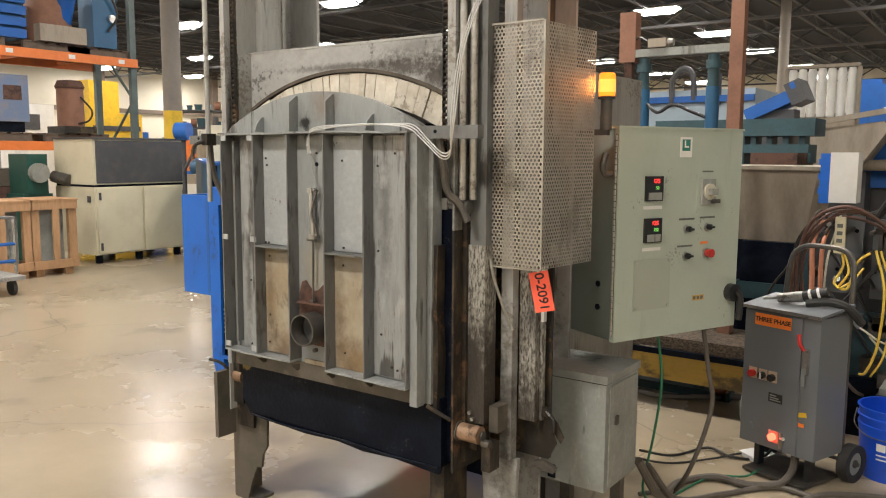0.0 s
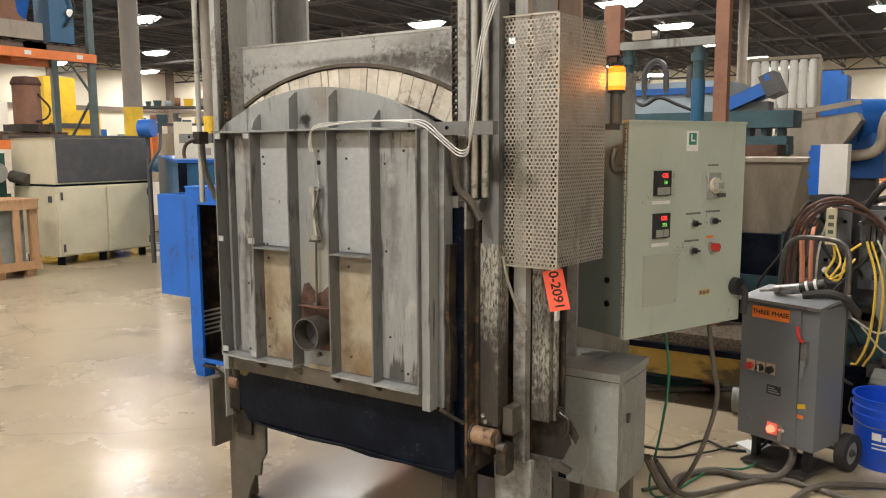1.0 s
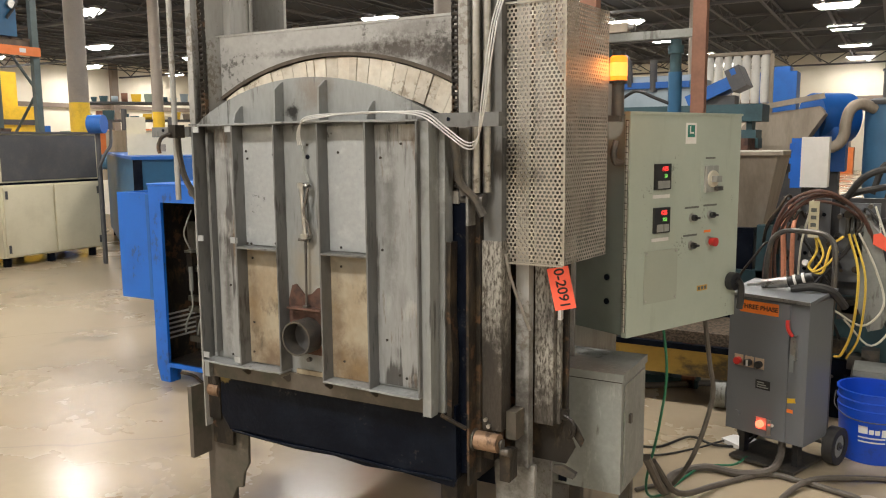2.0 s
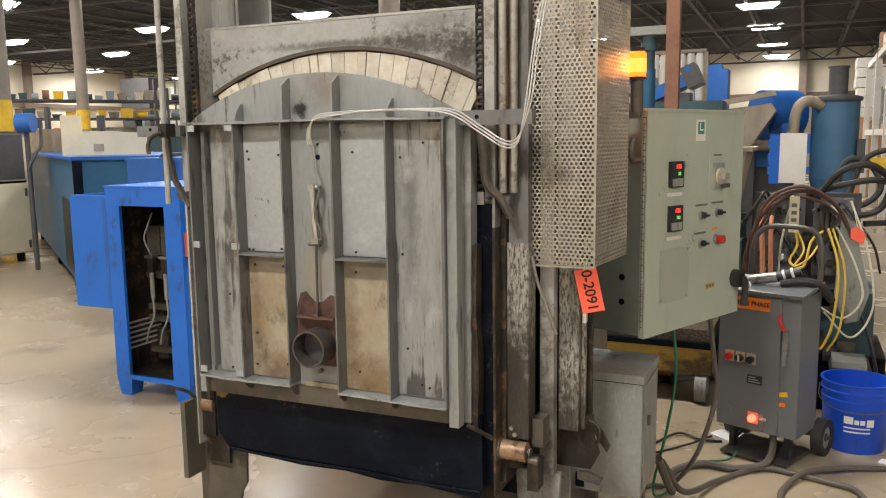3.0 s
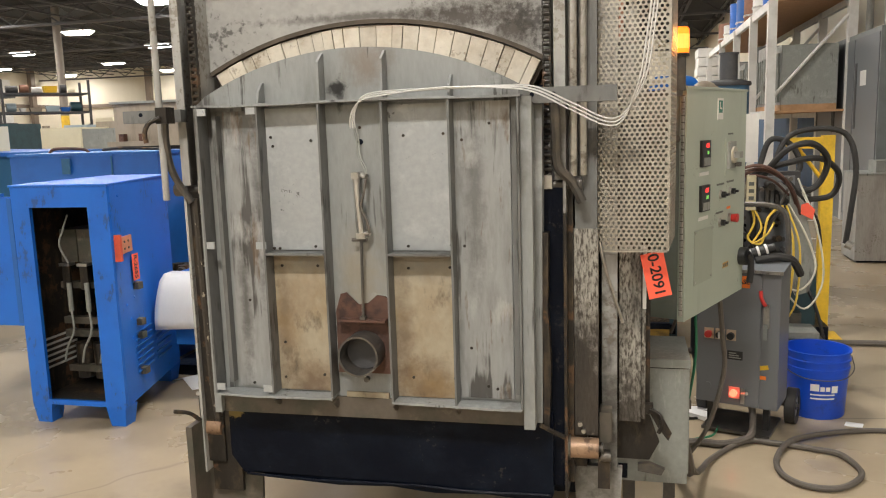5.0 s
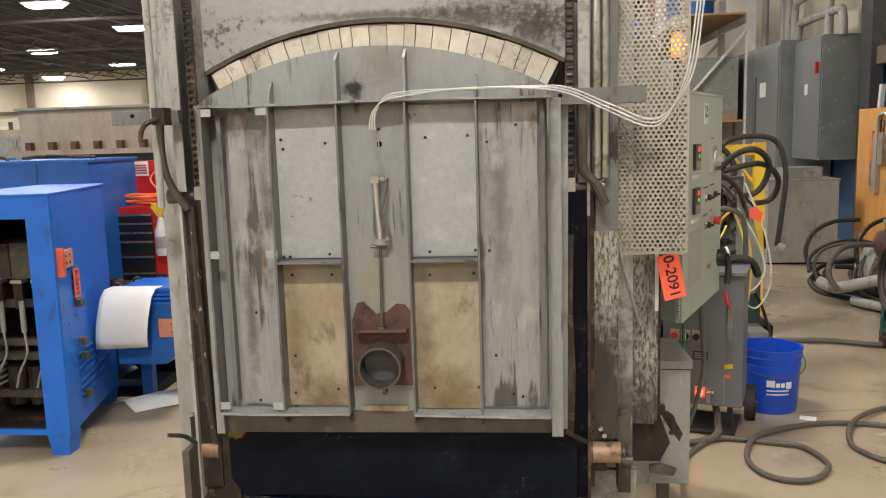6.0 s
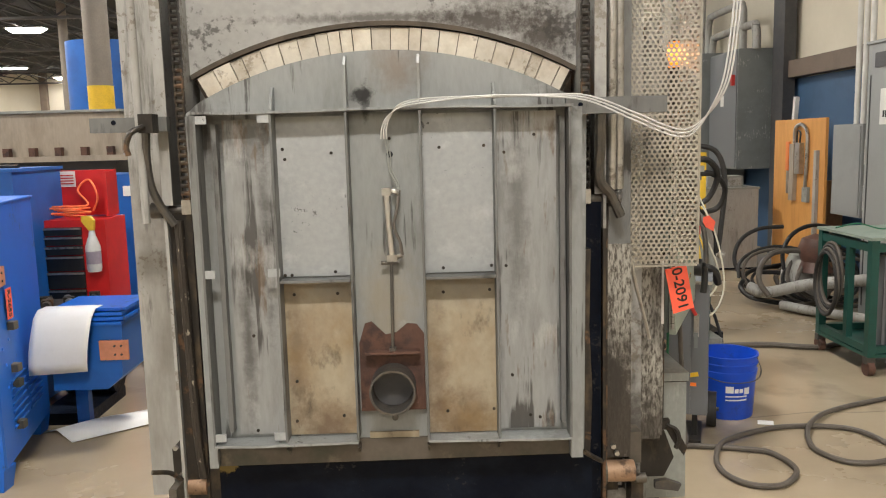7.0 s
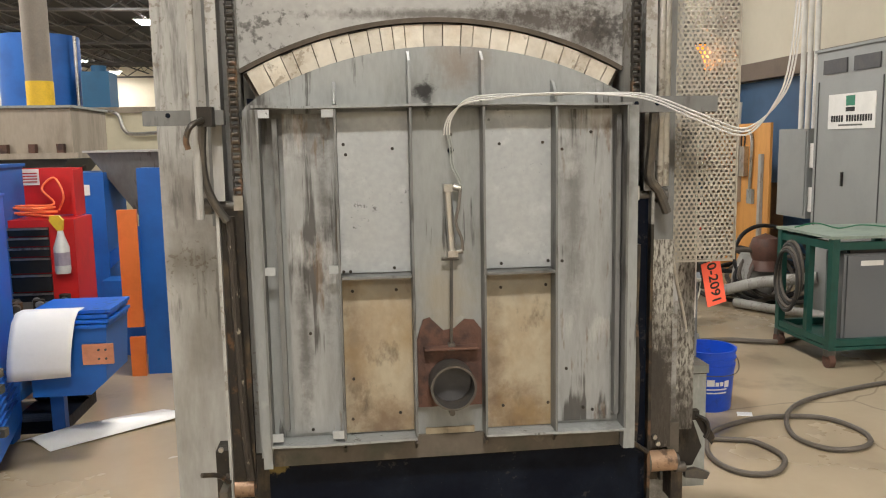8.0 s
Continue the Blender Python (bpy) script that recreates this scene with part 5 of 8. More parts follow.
for f in ((3, 2, 1, 0), (4, 5, 6, 7), (0, 1, 5, 4), (1, 2, 6, 5), (2, 3, 7, 6), (3, 0, 4, 7)):
    lid.faces.new([vs[i] for i in f])
part("sloped_lid", lid, M_DISC, dx, bevel=0.003)
part("lid_edge", box(-0.012, DW + 0.012, -0.026, -0.0225, 0.736, 0.750, m=D), M_STEEL, dx)
lb = part("phase_label", box(0.052, 0.222, -0.0140, -0.0125, 0.668, 0.720, m=D), M_ORANGE_LBL, dx, "orange label with black lettering")
letters("lettering", "THREE PHASE", 0.0275, D @ pose(0.137, -0.0145, 0.694, 90), M_INK, lb, 0.0006)
for x, m_, kind in ((0.055, M_REDPL, "push"), (0.103, M_BLACKPL, "sel"), (0.150, M_BLACKPL, "push")):
    part("operator_plate", box(x - 0.020, x + 0.020, -0.0150, -0.0125, 0.430, 0.478, m=D), mat("tan_operator_plate", (0.55, 0.42, 0.30), 0.5), dx)
    part("operator_button", rod(at(D, x, -0.015, 0.452), at(D, x, -0.034, 0.452), 0.0155, seg=18), m_, dx, smooth=True)
part("selector_stripe", box(0.099, 0.107, -0.0362, -0.0342, 0.438, 0.466, m=D), M_WHITEPL, dx)
np_ = part("name_plate", box(0.135, 0.200, -0.0140, -0.0125, 0.345, 0.385, m=D), M_BLACKPL, dx, "black rating plate")
for i in range(3):
    part("print_bar", box(0.142, 0.193 - 0.01 * i, -0.0147, -0.0142, 0.352 + 0.010 * i, 0.357 + 0.010 * i, m=D), M_GREYBOX, dx)
part("lamp_plate", box(0.145, 0.192, -0.0150, -0.0125, 0.170, 0.222, m=D), mat("pink_lamp_plate", (0.75, 0.30, 0.24), 0.5), dx)
part("pilot_lamp", rod(at(D, 0.167, -0.015, 0.196), at(D, 0.167, -0.032, 0.196), 0.016, seg=16), M_REDLIT, dx, "lit red pilot lamp", smooth=True)
part("side_toggle", rod(at(D, 0.202, -0.012, 0.196), at(D, 0.225, -0.030, 0.205), 0.008, seg=10), M_STEEL, dx)
part("toggle_plate", box(0.196, 0.212, -0.017, -0.0125, 0.15, 0.22, m=D), M_STEEL, dx)
part("round_plug", rod(at(D, 0.055, -0.012, 0.215), at(D, 0.055, -0.017, 0.215), 0.014, seg=16), M_DISC, dx)
part("yellow_sticker", box(0.262, 0.305, -0.0015, -0.0004, 0.310, 0.330, m=D @ pose(0.28, 0, 0.32) @ pose(0, 0, 0, 0, -12, 0) @ pose(-0.28, 0, -0.32)), M_YELLOW, dx)
part("orange_sticker", box(0.268, 0.296, -0.0015, -0.0004, 0.268, 0.284, m=D), M_ORANGE_LBL, dx)
hl = part("switch_lever", hose([at(D, 0.270, -0.03, 0.665), at(D, 0.276, -0.035, 0.63), at(D, 0.290, -0.025, 0.60)], 0.008, 8), M_REDPL, dx, "red-tipped switch lever", smooth=True)
part("lever_bracket", box(0.282, 0.304, -0.022, -0.0005, 0.500, 0.600, m=D), M_STEEL, dx, bevel=0.003)
part("lever_slot", box(0.284, 0.300, -0.026, -0.0222, 0.450, 0.520, m=D), M_GREYENAMEL, dx, bevel=0.002)
# hand truck
bow = [at(D, 0.02, DD + 0.03, 0.10), at(D, 0.02, DD + 0.03, 0.60), at(D, 0.025, DD + 0.05, 0.90), at(D, 0.07, DD + 0.06, 0.985), at(D, 0.17, DD + 0.062, 1.0), at(D, 0.28, DD + 0.06, 0.985), at(D, 0.32, DD + 0.05, 0.90), at(D, 0.325, DD + 0.03, 0.60), at(D, 0.325, DD + 0.03, 0.10)]
part("truck_frame", hose(bow, 0.012, 8, 5), M_DARKSTEEL, dx, smooth=True)
part("truck_toe", box(0.03, 0.32, -0.02, DD + 0.03, 0.010, 0.022, m=D), M_DARKSTEEL, dx)
for x in (0.05, 0.29):
    part("post", box(x - 0.012, x + 0.012, 0.05, 0.09, 0.022, 0.134, m=D), M_BLACKPL, dx)
part("axle", rod(at(D, -0.01, DD + 0.05, 0.082), at(D, 0.395, DD + 0.05, 0.082), 0.009, seg=8), M_DARKSTEEL, dx)
for x in (0.362, -0.028):
    w = part("wheel", ring_tube(at(D, x - 0.022, DD + 0.05, 0.082), at(D, x + 0.022, DD + 0.05, 0.082), 0.082, 0.05, 26), M_RUBBER, dx, "black rubber tyre", smooth=True)
    part("rim", rod(at(D, x - 0.016, DD + 0.05, 0.082), at(D, x + 0.016, DD + 0.05, 0.082), 0.0505, seg=22), M_GREYBOX, w, "grey steel rim")
    part("hub_cap", rod(at(D, x - 0.022, DD + 0.05, 0.082), at(D, x + 0.022, DD + 0.05, 0.082), 0.018, seg=14), M_DARKSTEEL, w)

# plug and gloves heaped on the lid
plug = thing("power_plug", at(D, 0.18, 0.10, 0.77), "grey and black industrial power plug on the disconnect box", "plug")
part("shell", rod(at(D, 0.10, 0.07, 0.782), at(D, 0.20, 0.10, 0.800), 0.020, 0.024, seg=16), M_STEEL, plug, smooth=True)
part("grip", rod(at(D, 0.20, 0.10, 0.800), at(D, 0.29, 0.13, 0.830), 0.024, 0.019, seg=16), M_BLACKPL, plug, smooth=True)
for k in (0.25, 0.6):
    p, q = at(D, 0.20, 0.10, 0.800), at(D, 0.29, 0.13, 0.830)
    part("band", rod(p.lerp(q, k), p.lerp(q, k + 0.1), 0.0255, seg=16), M_WHITEPL, plug)
part("lead", hose([at(D, 0.22, 0.09, 0.775), at(D, 0.30, 0.12, 0.790), at(D, 0.36, 0.16, 0.77), at(D, 0.38, 0.24, 0.70)], 0.018, 8), M_RUBBER, plug, smooth=True)
part("pin", rod(at(D, 0.045, 0.05, 0.775), at(D, 0.10, 0.07, 0.782), 0.007, seg=8), M_STEEL, plug)

# ---- blue bucket ----
lay_out(0.8, -2.0, 1.045)
BX, BY = 1.615, 1.930
bucket = thing("bucket", (BX, BY, 0), "blue plastic pail with white printing on the floor", "bucket")
part("shell", lathe([(0.97 * r, 0.85 * z) for r, z in [(0, 0.004), (0.128, 0.0), (0.131, 0.006), (0.143, 0.230), (0.150, 0.272), (0.150, 0.282), (0.1445, 0.285), (0.146, 0.315), (0.153, 0.317), (0.153, 0.326), (0.147, 0.330), (0.1475, 0.362), (0.155, 0.364), (0.155, 0.372), (0.144, 0.372), (0.128, 0.02), (0.0, 0.02)]], (BX, BY, 0), 40), M_BUCKET, bucket, smooth=True)


def on_bucket(a0, a1, z0, z1, r, material, name):
    bm = bmesh.new()
    n = 6
    rows = [[bm.verts.new((BX + rr * math.cos(a), BY + rr * math.sin(a), z)) for z, rr in ((0.85 * z0, 0.972 * (r + z0 * 0.049)), (0.85 * z1, 0.972 * (r + z1 * 0.049)))] for a in [radians(a0 + (a1 - a0) * i / n) for i in range(n + 1)]]
    for a, b in zip(rows, rows[1:]):
        bm.faces.new((a[0], b[0], b[1], a[1]))
    return part(name, bm, material, bucket)


for a0, a1, z0, z1 in ((-112, -96, 0.165, 0.205), (-94, -86, 0.165, 0.19), (-84, -76, 0.165, 0.19), (-73, -60, 0.155, 0.195)):
    on_bucket(a0, a1, z0, z1, 0.1318, M_WHITEPL, "print_block")
for z in (0.140, 0.118):
    on_bucket(-112, -66, z, z + 0.008, 0.1318, M_WHITEPL, "print_bar")
part("bail", hose([(BX - 0.152, BY, 0.281), (BX - 0.15, BY - 0.06, 0.230), (BX - 0.09, BY - 0.145, 0.208), (BX, BY - 0.168, 0.202), (BX + 0.09, BY - 0.145, 0.208), (BX + 0.15, BY - 0.06, 0.230), (BX + 0.152, BY, 0.281)], 0.0025, 6), M_DARKSTEEL, bucket)

# ---- floor cables ----
def floor_cable(pts, r, material, label):
    return single("floor_cable", hose(pts, r, 8, 6), material, label, "cable", smooth=True)


floor_cable([(0.93, 0.80, 0.25), (0.99, 0.95, 0.08), (1.08, 1.25, 0.014), (1.23, 1.45, 0.014), (1.36, 1.45, 0.014), (1.50, 1.41, 0.014), (1.60, 1.36, 0.014), (1.63, 1.18, 0.014), (1.52, 1.04, 0.014), (1.40, 1.04, 0.014), (1.33, 1.14, 0.014), (1.34, 1.30, 0.014), (1.44, 1.47, 0.03),
             (1.70, 1.64, 0.014), (1.90, 1.665, 0.014), (2.09, 1.605, 0.014), (2.15, 1.42, 0.014), (2.10, 1.28, 0.014), (1.98, 1.22, 0.014), (1.86, 1.25, 0.014), (1.81, 1.42, 0.014), (1.92, 1.66, 0.03), (2.19, 1.90, 0.014), (2.70, 2.08, 0.014), (3.20, 2.15, 0.014)], 0.012, M_HOSE, "dark rubber cable looped on the floor")
floor_cable([(0.93, 0.70, 0.30), (0.96, 0.85, 0.12), (0.90, 1.25, 0.02), (1.00, 1.40, 0.018), (1.14, 1.40, 0.018), (1.25, 1.46, 0.03), (1.28, 1.56, 0.06), (1.28, 1.62, 0.14)], 0.016, M_HOSE, "thick dark cable from the junction box to the disconnect")
floor_cable([(1.06, 0.96, 0.79), (1.08, 0.99, 0.60), (1.09, 1.02, 0.45), (1.03, 1.02, 0.22), (0.93, 1.10, 0.04), (0.85, 1.12, 0.012), (0.80, 1.05, 0.012)], 0.009, M_HOSE, "dark cable hanging from the control cabinet")
floor_cable([(0.96, 0.76, 0.79), (0.97, 0.80, 0.58), (0.94, 0.82, 0.36), (0.89, 0.86, 0.12), (0.90, 1.05, 0.012), (0.98, 1.40, 0.012), (1.10, 1.50, 0.012), (1.14, 1.60, 0.02)], 0.005, M_WIREG, "thin green earth wire to the floor")
floor_cable([(0.70, 1.30, 0.10), (0.76, 1.55, 0.012), (0.86, 1.75, 0.012), (0.98, 1.70, 0.012), (1.10, 1.76, 0.012), (1.17, 1.78, 0.10)], 0.006, M_BLACKPL, "thin black cable on the floor")
floor_cable([(0.70, 1.20, 0.10), (0.78, 1.45, 0.012), (0.92, 1.62, 0.012), (1.02, 1.78, 0.012), (1.12, 1.80, 0.02)], 0.005, M_BLACKPL, "thin black cable on the floor")
floor_cable([(0.20, 2.42, 0.02), (0.40, 2.40, 0.02), (0.77, 2.64, 0.02), (1.10, 2.85, 0.02), (1.50, 3.10, 0.02), (2.10, 3.14, 0.02), (2.34, 3.13, 0.02), (2.66, 3.03, 0.02), (3.0, 3.3, 0.02)], 0.018, M_HOSE, "dark rubber hose along the floor")
single("paper_scrap", prism([(1.00, 1.78), (1.10, 1.70), (1.19, 1.80), (1.12, 1.86), (1.04, 1.85)], 0.0, 0.02, m=pose(0, 0, 0.022, -90)), M_PAPER, "crumpled white paper scrap on the floor", "paper")
single("paper_scrap", prism([(1.70, 1.74), (1.77, 1.72), (1.79, 1.77), (1.72, 1.79)], 0.0, 0.003, m=pose(0, 0, 0.004, -90)), M_PAPER, "small white paper scrap on the floor", "paper")

# ---- blue power cabinet ----
lay_out(1.2, -2.05, 1.022)
pc = thing("power_cabinet", (-1.95, 1.6, 0), "bright blue steel power cabinet, front open onto dark conductors", "power cabinet")
X0, X1, Y0, Y1, ZB, ZT = -2.225, -1.684, 1.290, 2.10, 0.10, 1.205
SIDE = pose(X1, Y0 + 0.0205, 0, 0, 0, 13.3)   # the right side stands askew: x out of it, y along it


def plan(pts, z0, z1):
    bm = bmesh.new()
    a = [bm.verts.new((x, y, z0)) for x, y in pts]
    b = [bm.verts.new((x, y, z1)) for x, y in pts]
    bm.faces.new(a[::-1])
    bm.faces.new(b)
    for i in range(len(pts)):
        j = (i + 1) % len(pts)
        bm.faces.new((a[i], a[j], b[j], b[i]))
    bmesh.ops.recalc_face_normals(bm, faces=bm.faces)
    return bm



bm = box(X0, X0 + 0.10, Y0, Y0 + 0.02, ZB, ZT)
box(X1 - 0.115, X1, Y0, Y0 + 0.02, ZB, ZT, bm)
box(X0 + 0.10, X1 - 0.115, Y0, Y0 + 0.02, ZT - 0.10, ZT, bm)
box(X0 + 0.10, X1 - 0.115, Y0, Y0 + 0.02, ZB, ZB + 0.025, bm)
part("front_frame", bm, M_BLUE, pc)
part("side_panel", box(X0, X0 + 0.006, Y0 + 0.0205, Y1, ZB, ZT), M_BLUE, pc)
part("side_panel", box(-0.006, 0, 0, 0.80, ZB, ZT, m=SIDE), M_BLUE, pc)
part("top", plan([(X0 - 0.006, Y0 - 0.006), (X1 + 0.006, Y0 - 0.006), (X1 - 0.178, Y1), (X0 - 0.006, Y1)], ZT + 0.0005, ZT + 0.012), M_BLUE, pc, bevel=0.003)
# dark bottom, back and linings: the inside shade put in the colour
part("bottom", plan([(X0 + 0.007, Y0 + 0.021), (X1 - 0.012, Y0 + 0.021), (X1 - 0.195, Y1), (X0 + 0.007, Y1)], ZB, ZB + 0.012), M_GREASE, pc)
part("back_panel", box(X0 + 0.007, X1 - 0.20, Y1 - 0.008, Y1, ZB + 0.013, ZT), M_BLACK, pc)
part("shade_lining", box(X0 + 0.0065, X0 + 0.010, Y0 + 0.021, Y1 - 0.009, ZB + 0.013, ZT), M_GREASE, pc)
part("shade_lining", box(-0.010, -0.0065, 0.02, 0.77, ZB + 0.013, ZT, m=SIDE), M_GREASE, pc)
for x, y in ((X0 + 0.055, Y0 + 0.05), (X1 - 0.06, Y0 + 0.05), (X0 + 0.055, Y1 - 0.06), (X1 - 0.24, Y1 - 0.06)):
    part("foot", tapered(x - 0.04, x + 0.04, y - 0.04, y + 0.04, 0, x - 0.055, x + 0.055, y - 0.05, y + 0.05, ZB), M_BLUE, pc)
for i in range(7):
    z = 0.22 + i * 0.034
    for y in (0.16, 0.44):
        part("louvre", tapered(0.0004, 0.004, y, y + 0.22, z, 0.0004, 0.012, y, y + 0.22, z + 0.014, m=SIDE), M_BLUE2, pc)
# white strips on the lining: light through the vents put in as paint
for i in range(6):
    z = 0.245 + i * 0.03
    part("vent_light_strip", box(X0 + 0.0105, X0 + 0.0125, Y0 + 0.08, Y0 + 0.36, z, z + 0.012), M_WHITEPAINT, pc, "white strips painted as light through the vent slots")
for y, z in ((1.40, 0.60), (1.44, 0.42), (1.44, 0.52), (1.40, 1.15), (1.52, 0.75), (1.50, 0.62)):
    part("rivet", rod(at(SIDE, 0, y - 1.31, z), at(SIDE, 0.005, y - 1.31, z), 0.007, seg=8), M_BLUE, pc)
part("door", box(-2.515, X0 - 0.002, 1.300, 1.325, 0.505, 1.158), M_BLUE, pc, bevel=0.004)
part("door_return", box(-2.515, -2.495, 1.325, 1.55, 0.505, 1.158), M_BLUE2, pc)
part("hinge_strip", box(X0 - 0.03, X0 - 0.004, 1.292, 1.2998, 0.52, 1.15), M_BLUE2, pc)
# orange insulator on the side
part("terminal_bracket", box(0.0005, 0.03, 0.0, 0.025, 0.835, 0.965, m=SIDE), mat("orange_red_insulator", (0.75, 0.11, 0.05), 0.5), pc, "orange-red insulator", bevel=0.002)
part("terminal_plate", box(0.0005, 0.010, 0.0255, 0.20, 0.862, 0.945, m=SIDE), M_COPPER, pc, "pinkish insulating plate", bevel=0.002)
for y in (0.10, 0.15):
    for z in (0.885, 0.92):
        part("plate_bolt", rod(at(SIDE, 0.010, y, z), at(SIDE, 0.014, y, z), 0.006, seg=8), M_DARKSTEEL, pc)
# conductors inside
for i in range(3):
    x = -2.09 + 0.105 * i
    part("core_block", box(x - 0.048, x + 0.048, 1.50, 1.70, 0.80, 0.97), M_SKIRT, pc, bevel=0.004)
    part("terminal", box(x - 0.03, x + 0.03, 1.45, 1.50, 0.785, 0.80), M_STEEL, pc)
    part("bus_bar", box(x - 0.022, x + 0.022, 1.46, 1.475, 0.66, 0.80), M_GREASE, pc)
    part("braid", rod((x + 0.02, 1.45, 0.70), (x + 0.02, 1.45, 0.55), 0.013, seg=8), M_GREYBOX, pc)
    part("lead_wire", hose([(x + 0.02, 1.45, 0.55), (x + 0.03, 1.44, 0.45), (x - 0.01, 1.43, 0.36), (x - 0.04, 1.44, 0.28)], 0.006, 6), M_GREYBOX, pc)
    part("coil", rod((x, 1.55, 0.17), (x, 1.55, 0.36), 0.045, seg=14), M_GREASE, pc)
for z in (0.40, 0.47, 0.21, 0.66):
    part("cross_bar", box(-2.16, -1.70, 1.50, 1.54, z, z + 0.035), M_SKIRT, pc, bevel=0.003)
part("lead_wire", hose([(-2.06, 1.45, 0.80), (-2.08, 1.42, 0.90), (-2.05, 1.42, 0.98), (-2.04, 1.45, 1.05)], 0.005, 6), M_GREYBOX, pc)
part("fuse_label", box(-1.80, -1.765, 1.36, 1.365, 1.02, 1.045), M_WHITEPL, pc)

tag2 = thing("inventory_tag", (-1.625, 1.50, 0.84), "orange card tag with black marker writing on the blue cabinet", "tag")
tm2 = SIDE @ pose(0.012, 0.215, 0.775, 90, 0, 84)
part("card", box(-0.033, 0.033, -0.068, 0.068, -0.0006, 0.0006, m=tm2), M_ORANGE_TAG, tag2)
letters("writing", "R-2655", 0.042, tm2 @ pose(0, 0, 0.001, 0, 0, -90), M_INK, tag2, 0.0006)

box_top = thing("blue_machine", (-2.6, 2.7, 0), "long mid blue steel machine behind the power cabinet", "machine")
part("body", box(-3.20, -2.12, 2.42, 3.0, 0.0, 1.325), M_BLUE2, box_top, bevel=0.006)
part("lid", box(-3.21, -2.11, 2.41, 3.01, 1.3255, 1.343), M_BLUE2, box_top, bevel=0.003)
part("handle", hose([(-3.0, 2.55, 1.343), (-2.95, 2.55, 1.37), (-2.75, 2.55, 1.365), (-2.70, 2.55, 1.343)], 0.010, 6), M_RUST, box_top)
part("cable_stub", hose([(-2.7, 2.7, 1.353), (-2.5, 2.62, 1.365), (-2.35, 2.7, 1.355), (-2.2, 2.66, 1.353)], 0.011, 6), M_GREASE, box_top)
part("lock", box(-2.80, -2.74, 2.402, 2.4095, 1.21, 1.31), M_DARKBLUE, box_top)
part("seam", box(-2.45, -2.44, 2.414, 2.4195, 1.1, 1.32), M_DARKBLUE, box_top)

# ---- blue bin beside it ----
lay_out(0.2, -1.97, 1.07)
bn = thing("blue_bin", (-1.35, 1.45, 0), "blue steel bin with a stack of blue lids on it", "bin")
part("body", prism([(-1.625, 0.28), (-1.38, 0.28), (-1.31, 0.34), (-1.295, 0.58), (-1.625, 0.58)], 1.62, 1.95), M_BLUE2, bn, bevel=0.004)
for i in range(4):
    o = 0.012 * i
    part("lid_sheet", box(-1.625, -1.29 + 0.010 * (i % 2), 1.60 + o, 1.95, 0.582 + 0.020 * i, 0.596 + 0.020 * i), M_BLUE, bn, bevel=0.003)
part("stand", box(-1.66, -1.60, 1.90, 1.949, 0.0, 0.2795), M_BLUE2, bn)
part("motor", rod((-1.86, 2.30, 0.16), (-1.60, 2.30, 0.16), 0.10, seg=16), M_BLACK, bn)
part("stand_base", box(-1.88, -1.62, 1.95, 2.42, 0.0, 0.06), M_BLACK, bn)
part("end_plate", box(-1.40, -1.27, 1.606, 1.619, 0.42, 0.51), M_COPPER, bn, "copper coloured terminal plate", bevel=0.002)
for x in (-1.33, -1.30):
    for z in (0.445, 0.485):
        part("plate_bolt", rod((x, 1.606, z), (x, 1.60, z), 0.005, seg=8), M_DARKSTEEL, bn)


def draped_sheet(x0, x1, y, z0, z1, bow):
    bm = bmesh.new()
    n, k = 10, 8
    g = []
    for j in range(k + 1):
        s = j / k
        row = []
        for i in range(n + 1):
            t = i / n
            if s < 0.3:
                p = (x0 + (x1 - x0) * t, y + 0.10 * (0.3 - s) / 0.3, z1 + 0.002)
            else:
                q = (s - 0.3) / 0.7
                p = (x0 + (x1 - x0) * t - 0.03 * q + 0.012 * q * math.sin(3 * t), y - 0.012 - bow * math.sin(q * 2.2), z1 - (z1 - z0) * q + 0.012 * t * q)
            row.append(bm.verts.new(p))
        g.append(row)
    for a, b in zip(g, g[1:]):
        for i in range(n):
            bm.faces.new((a[i], a[i + 1], b[i + 1], b[i]))
    return bm


sheet = single("paper_sheet", draped_sheet(-1.665, -1.405, 1.598, 0.375, 0.655, 0.05), M_PAPER, "white paper sheet draped over the bin rim", "paper", smooth=True)
md = sheet.modifiers.new("thickness", "SOLIDIFY")
md.thickness = 0.002

fallen = bmesh.new()
pts = [[(-1.80 + 0.58 * t, 1.86 + 0.36 * t - 0.02, 0.006 + 0.015 * math.sin(3 * t)), (-1.72 + 0.58 * t, 1.80 + 0.36 * t, 0.030 + 0.02 * math.sin(5 * t)), (-1.60 + 0.50 * t, 1.69 + 0.36 * t, 0.006 + 0.01 * t)] for t in [i / 8 for i in range(9)]]
rows = [[fallen.verts.new(p) for p in r] for r in pts]
for a, b in zip(rows, rows[1:]):
    for i in range(2):
        fallen.faces.new((a[i], a[i + 1], b[i + 1], b[i]))
fs = single("paper_roll", fallen, M_PAPER, "crumpled white paper lying on the floor", "paper", smooth=True)
md = fs.modifiers.new("thickness", "SOLIDIFY")
md.thickness = 0.003

# ---- red tool chest ----
TX0, TX1, TY = -2.28, -1.70, 2.52
tc = thing("tool_chest", (-2.1, 2.8, 0), "red steel tool chest, lid open, black drawers with bright pulls", "tool chest")
part("cabinet", box(TX0, TX1, TY, TY + 0.30, 0.12, 0.985), M_TOOLRED, tc, bevel=0.006)
part("lid", box(TX0 + 0.03, TX1 - 0.03, TY + 0.25, TY + 0.30, 0.99, 1.255), M_TOOLRED, tc, "open red lid", bevel=0.006)
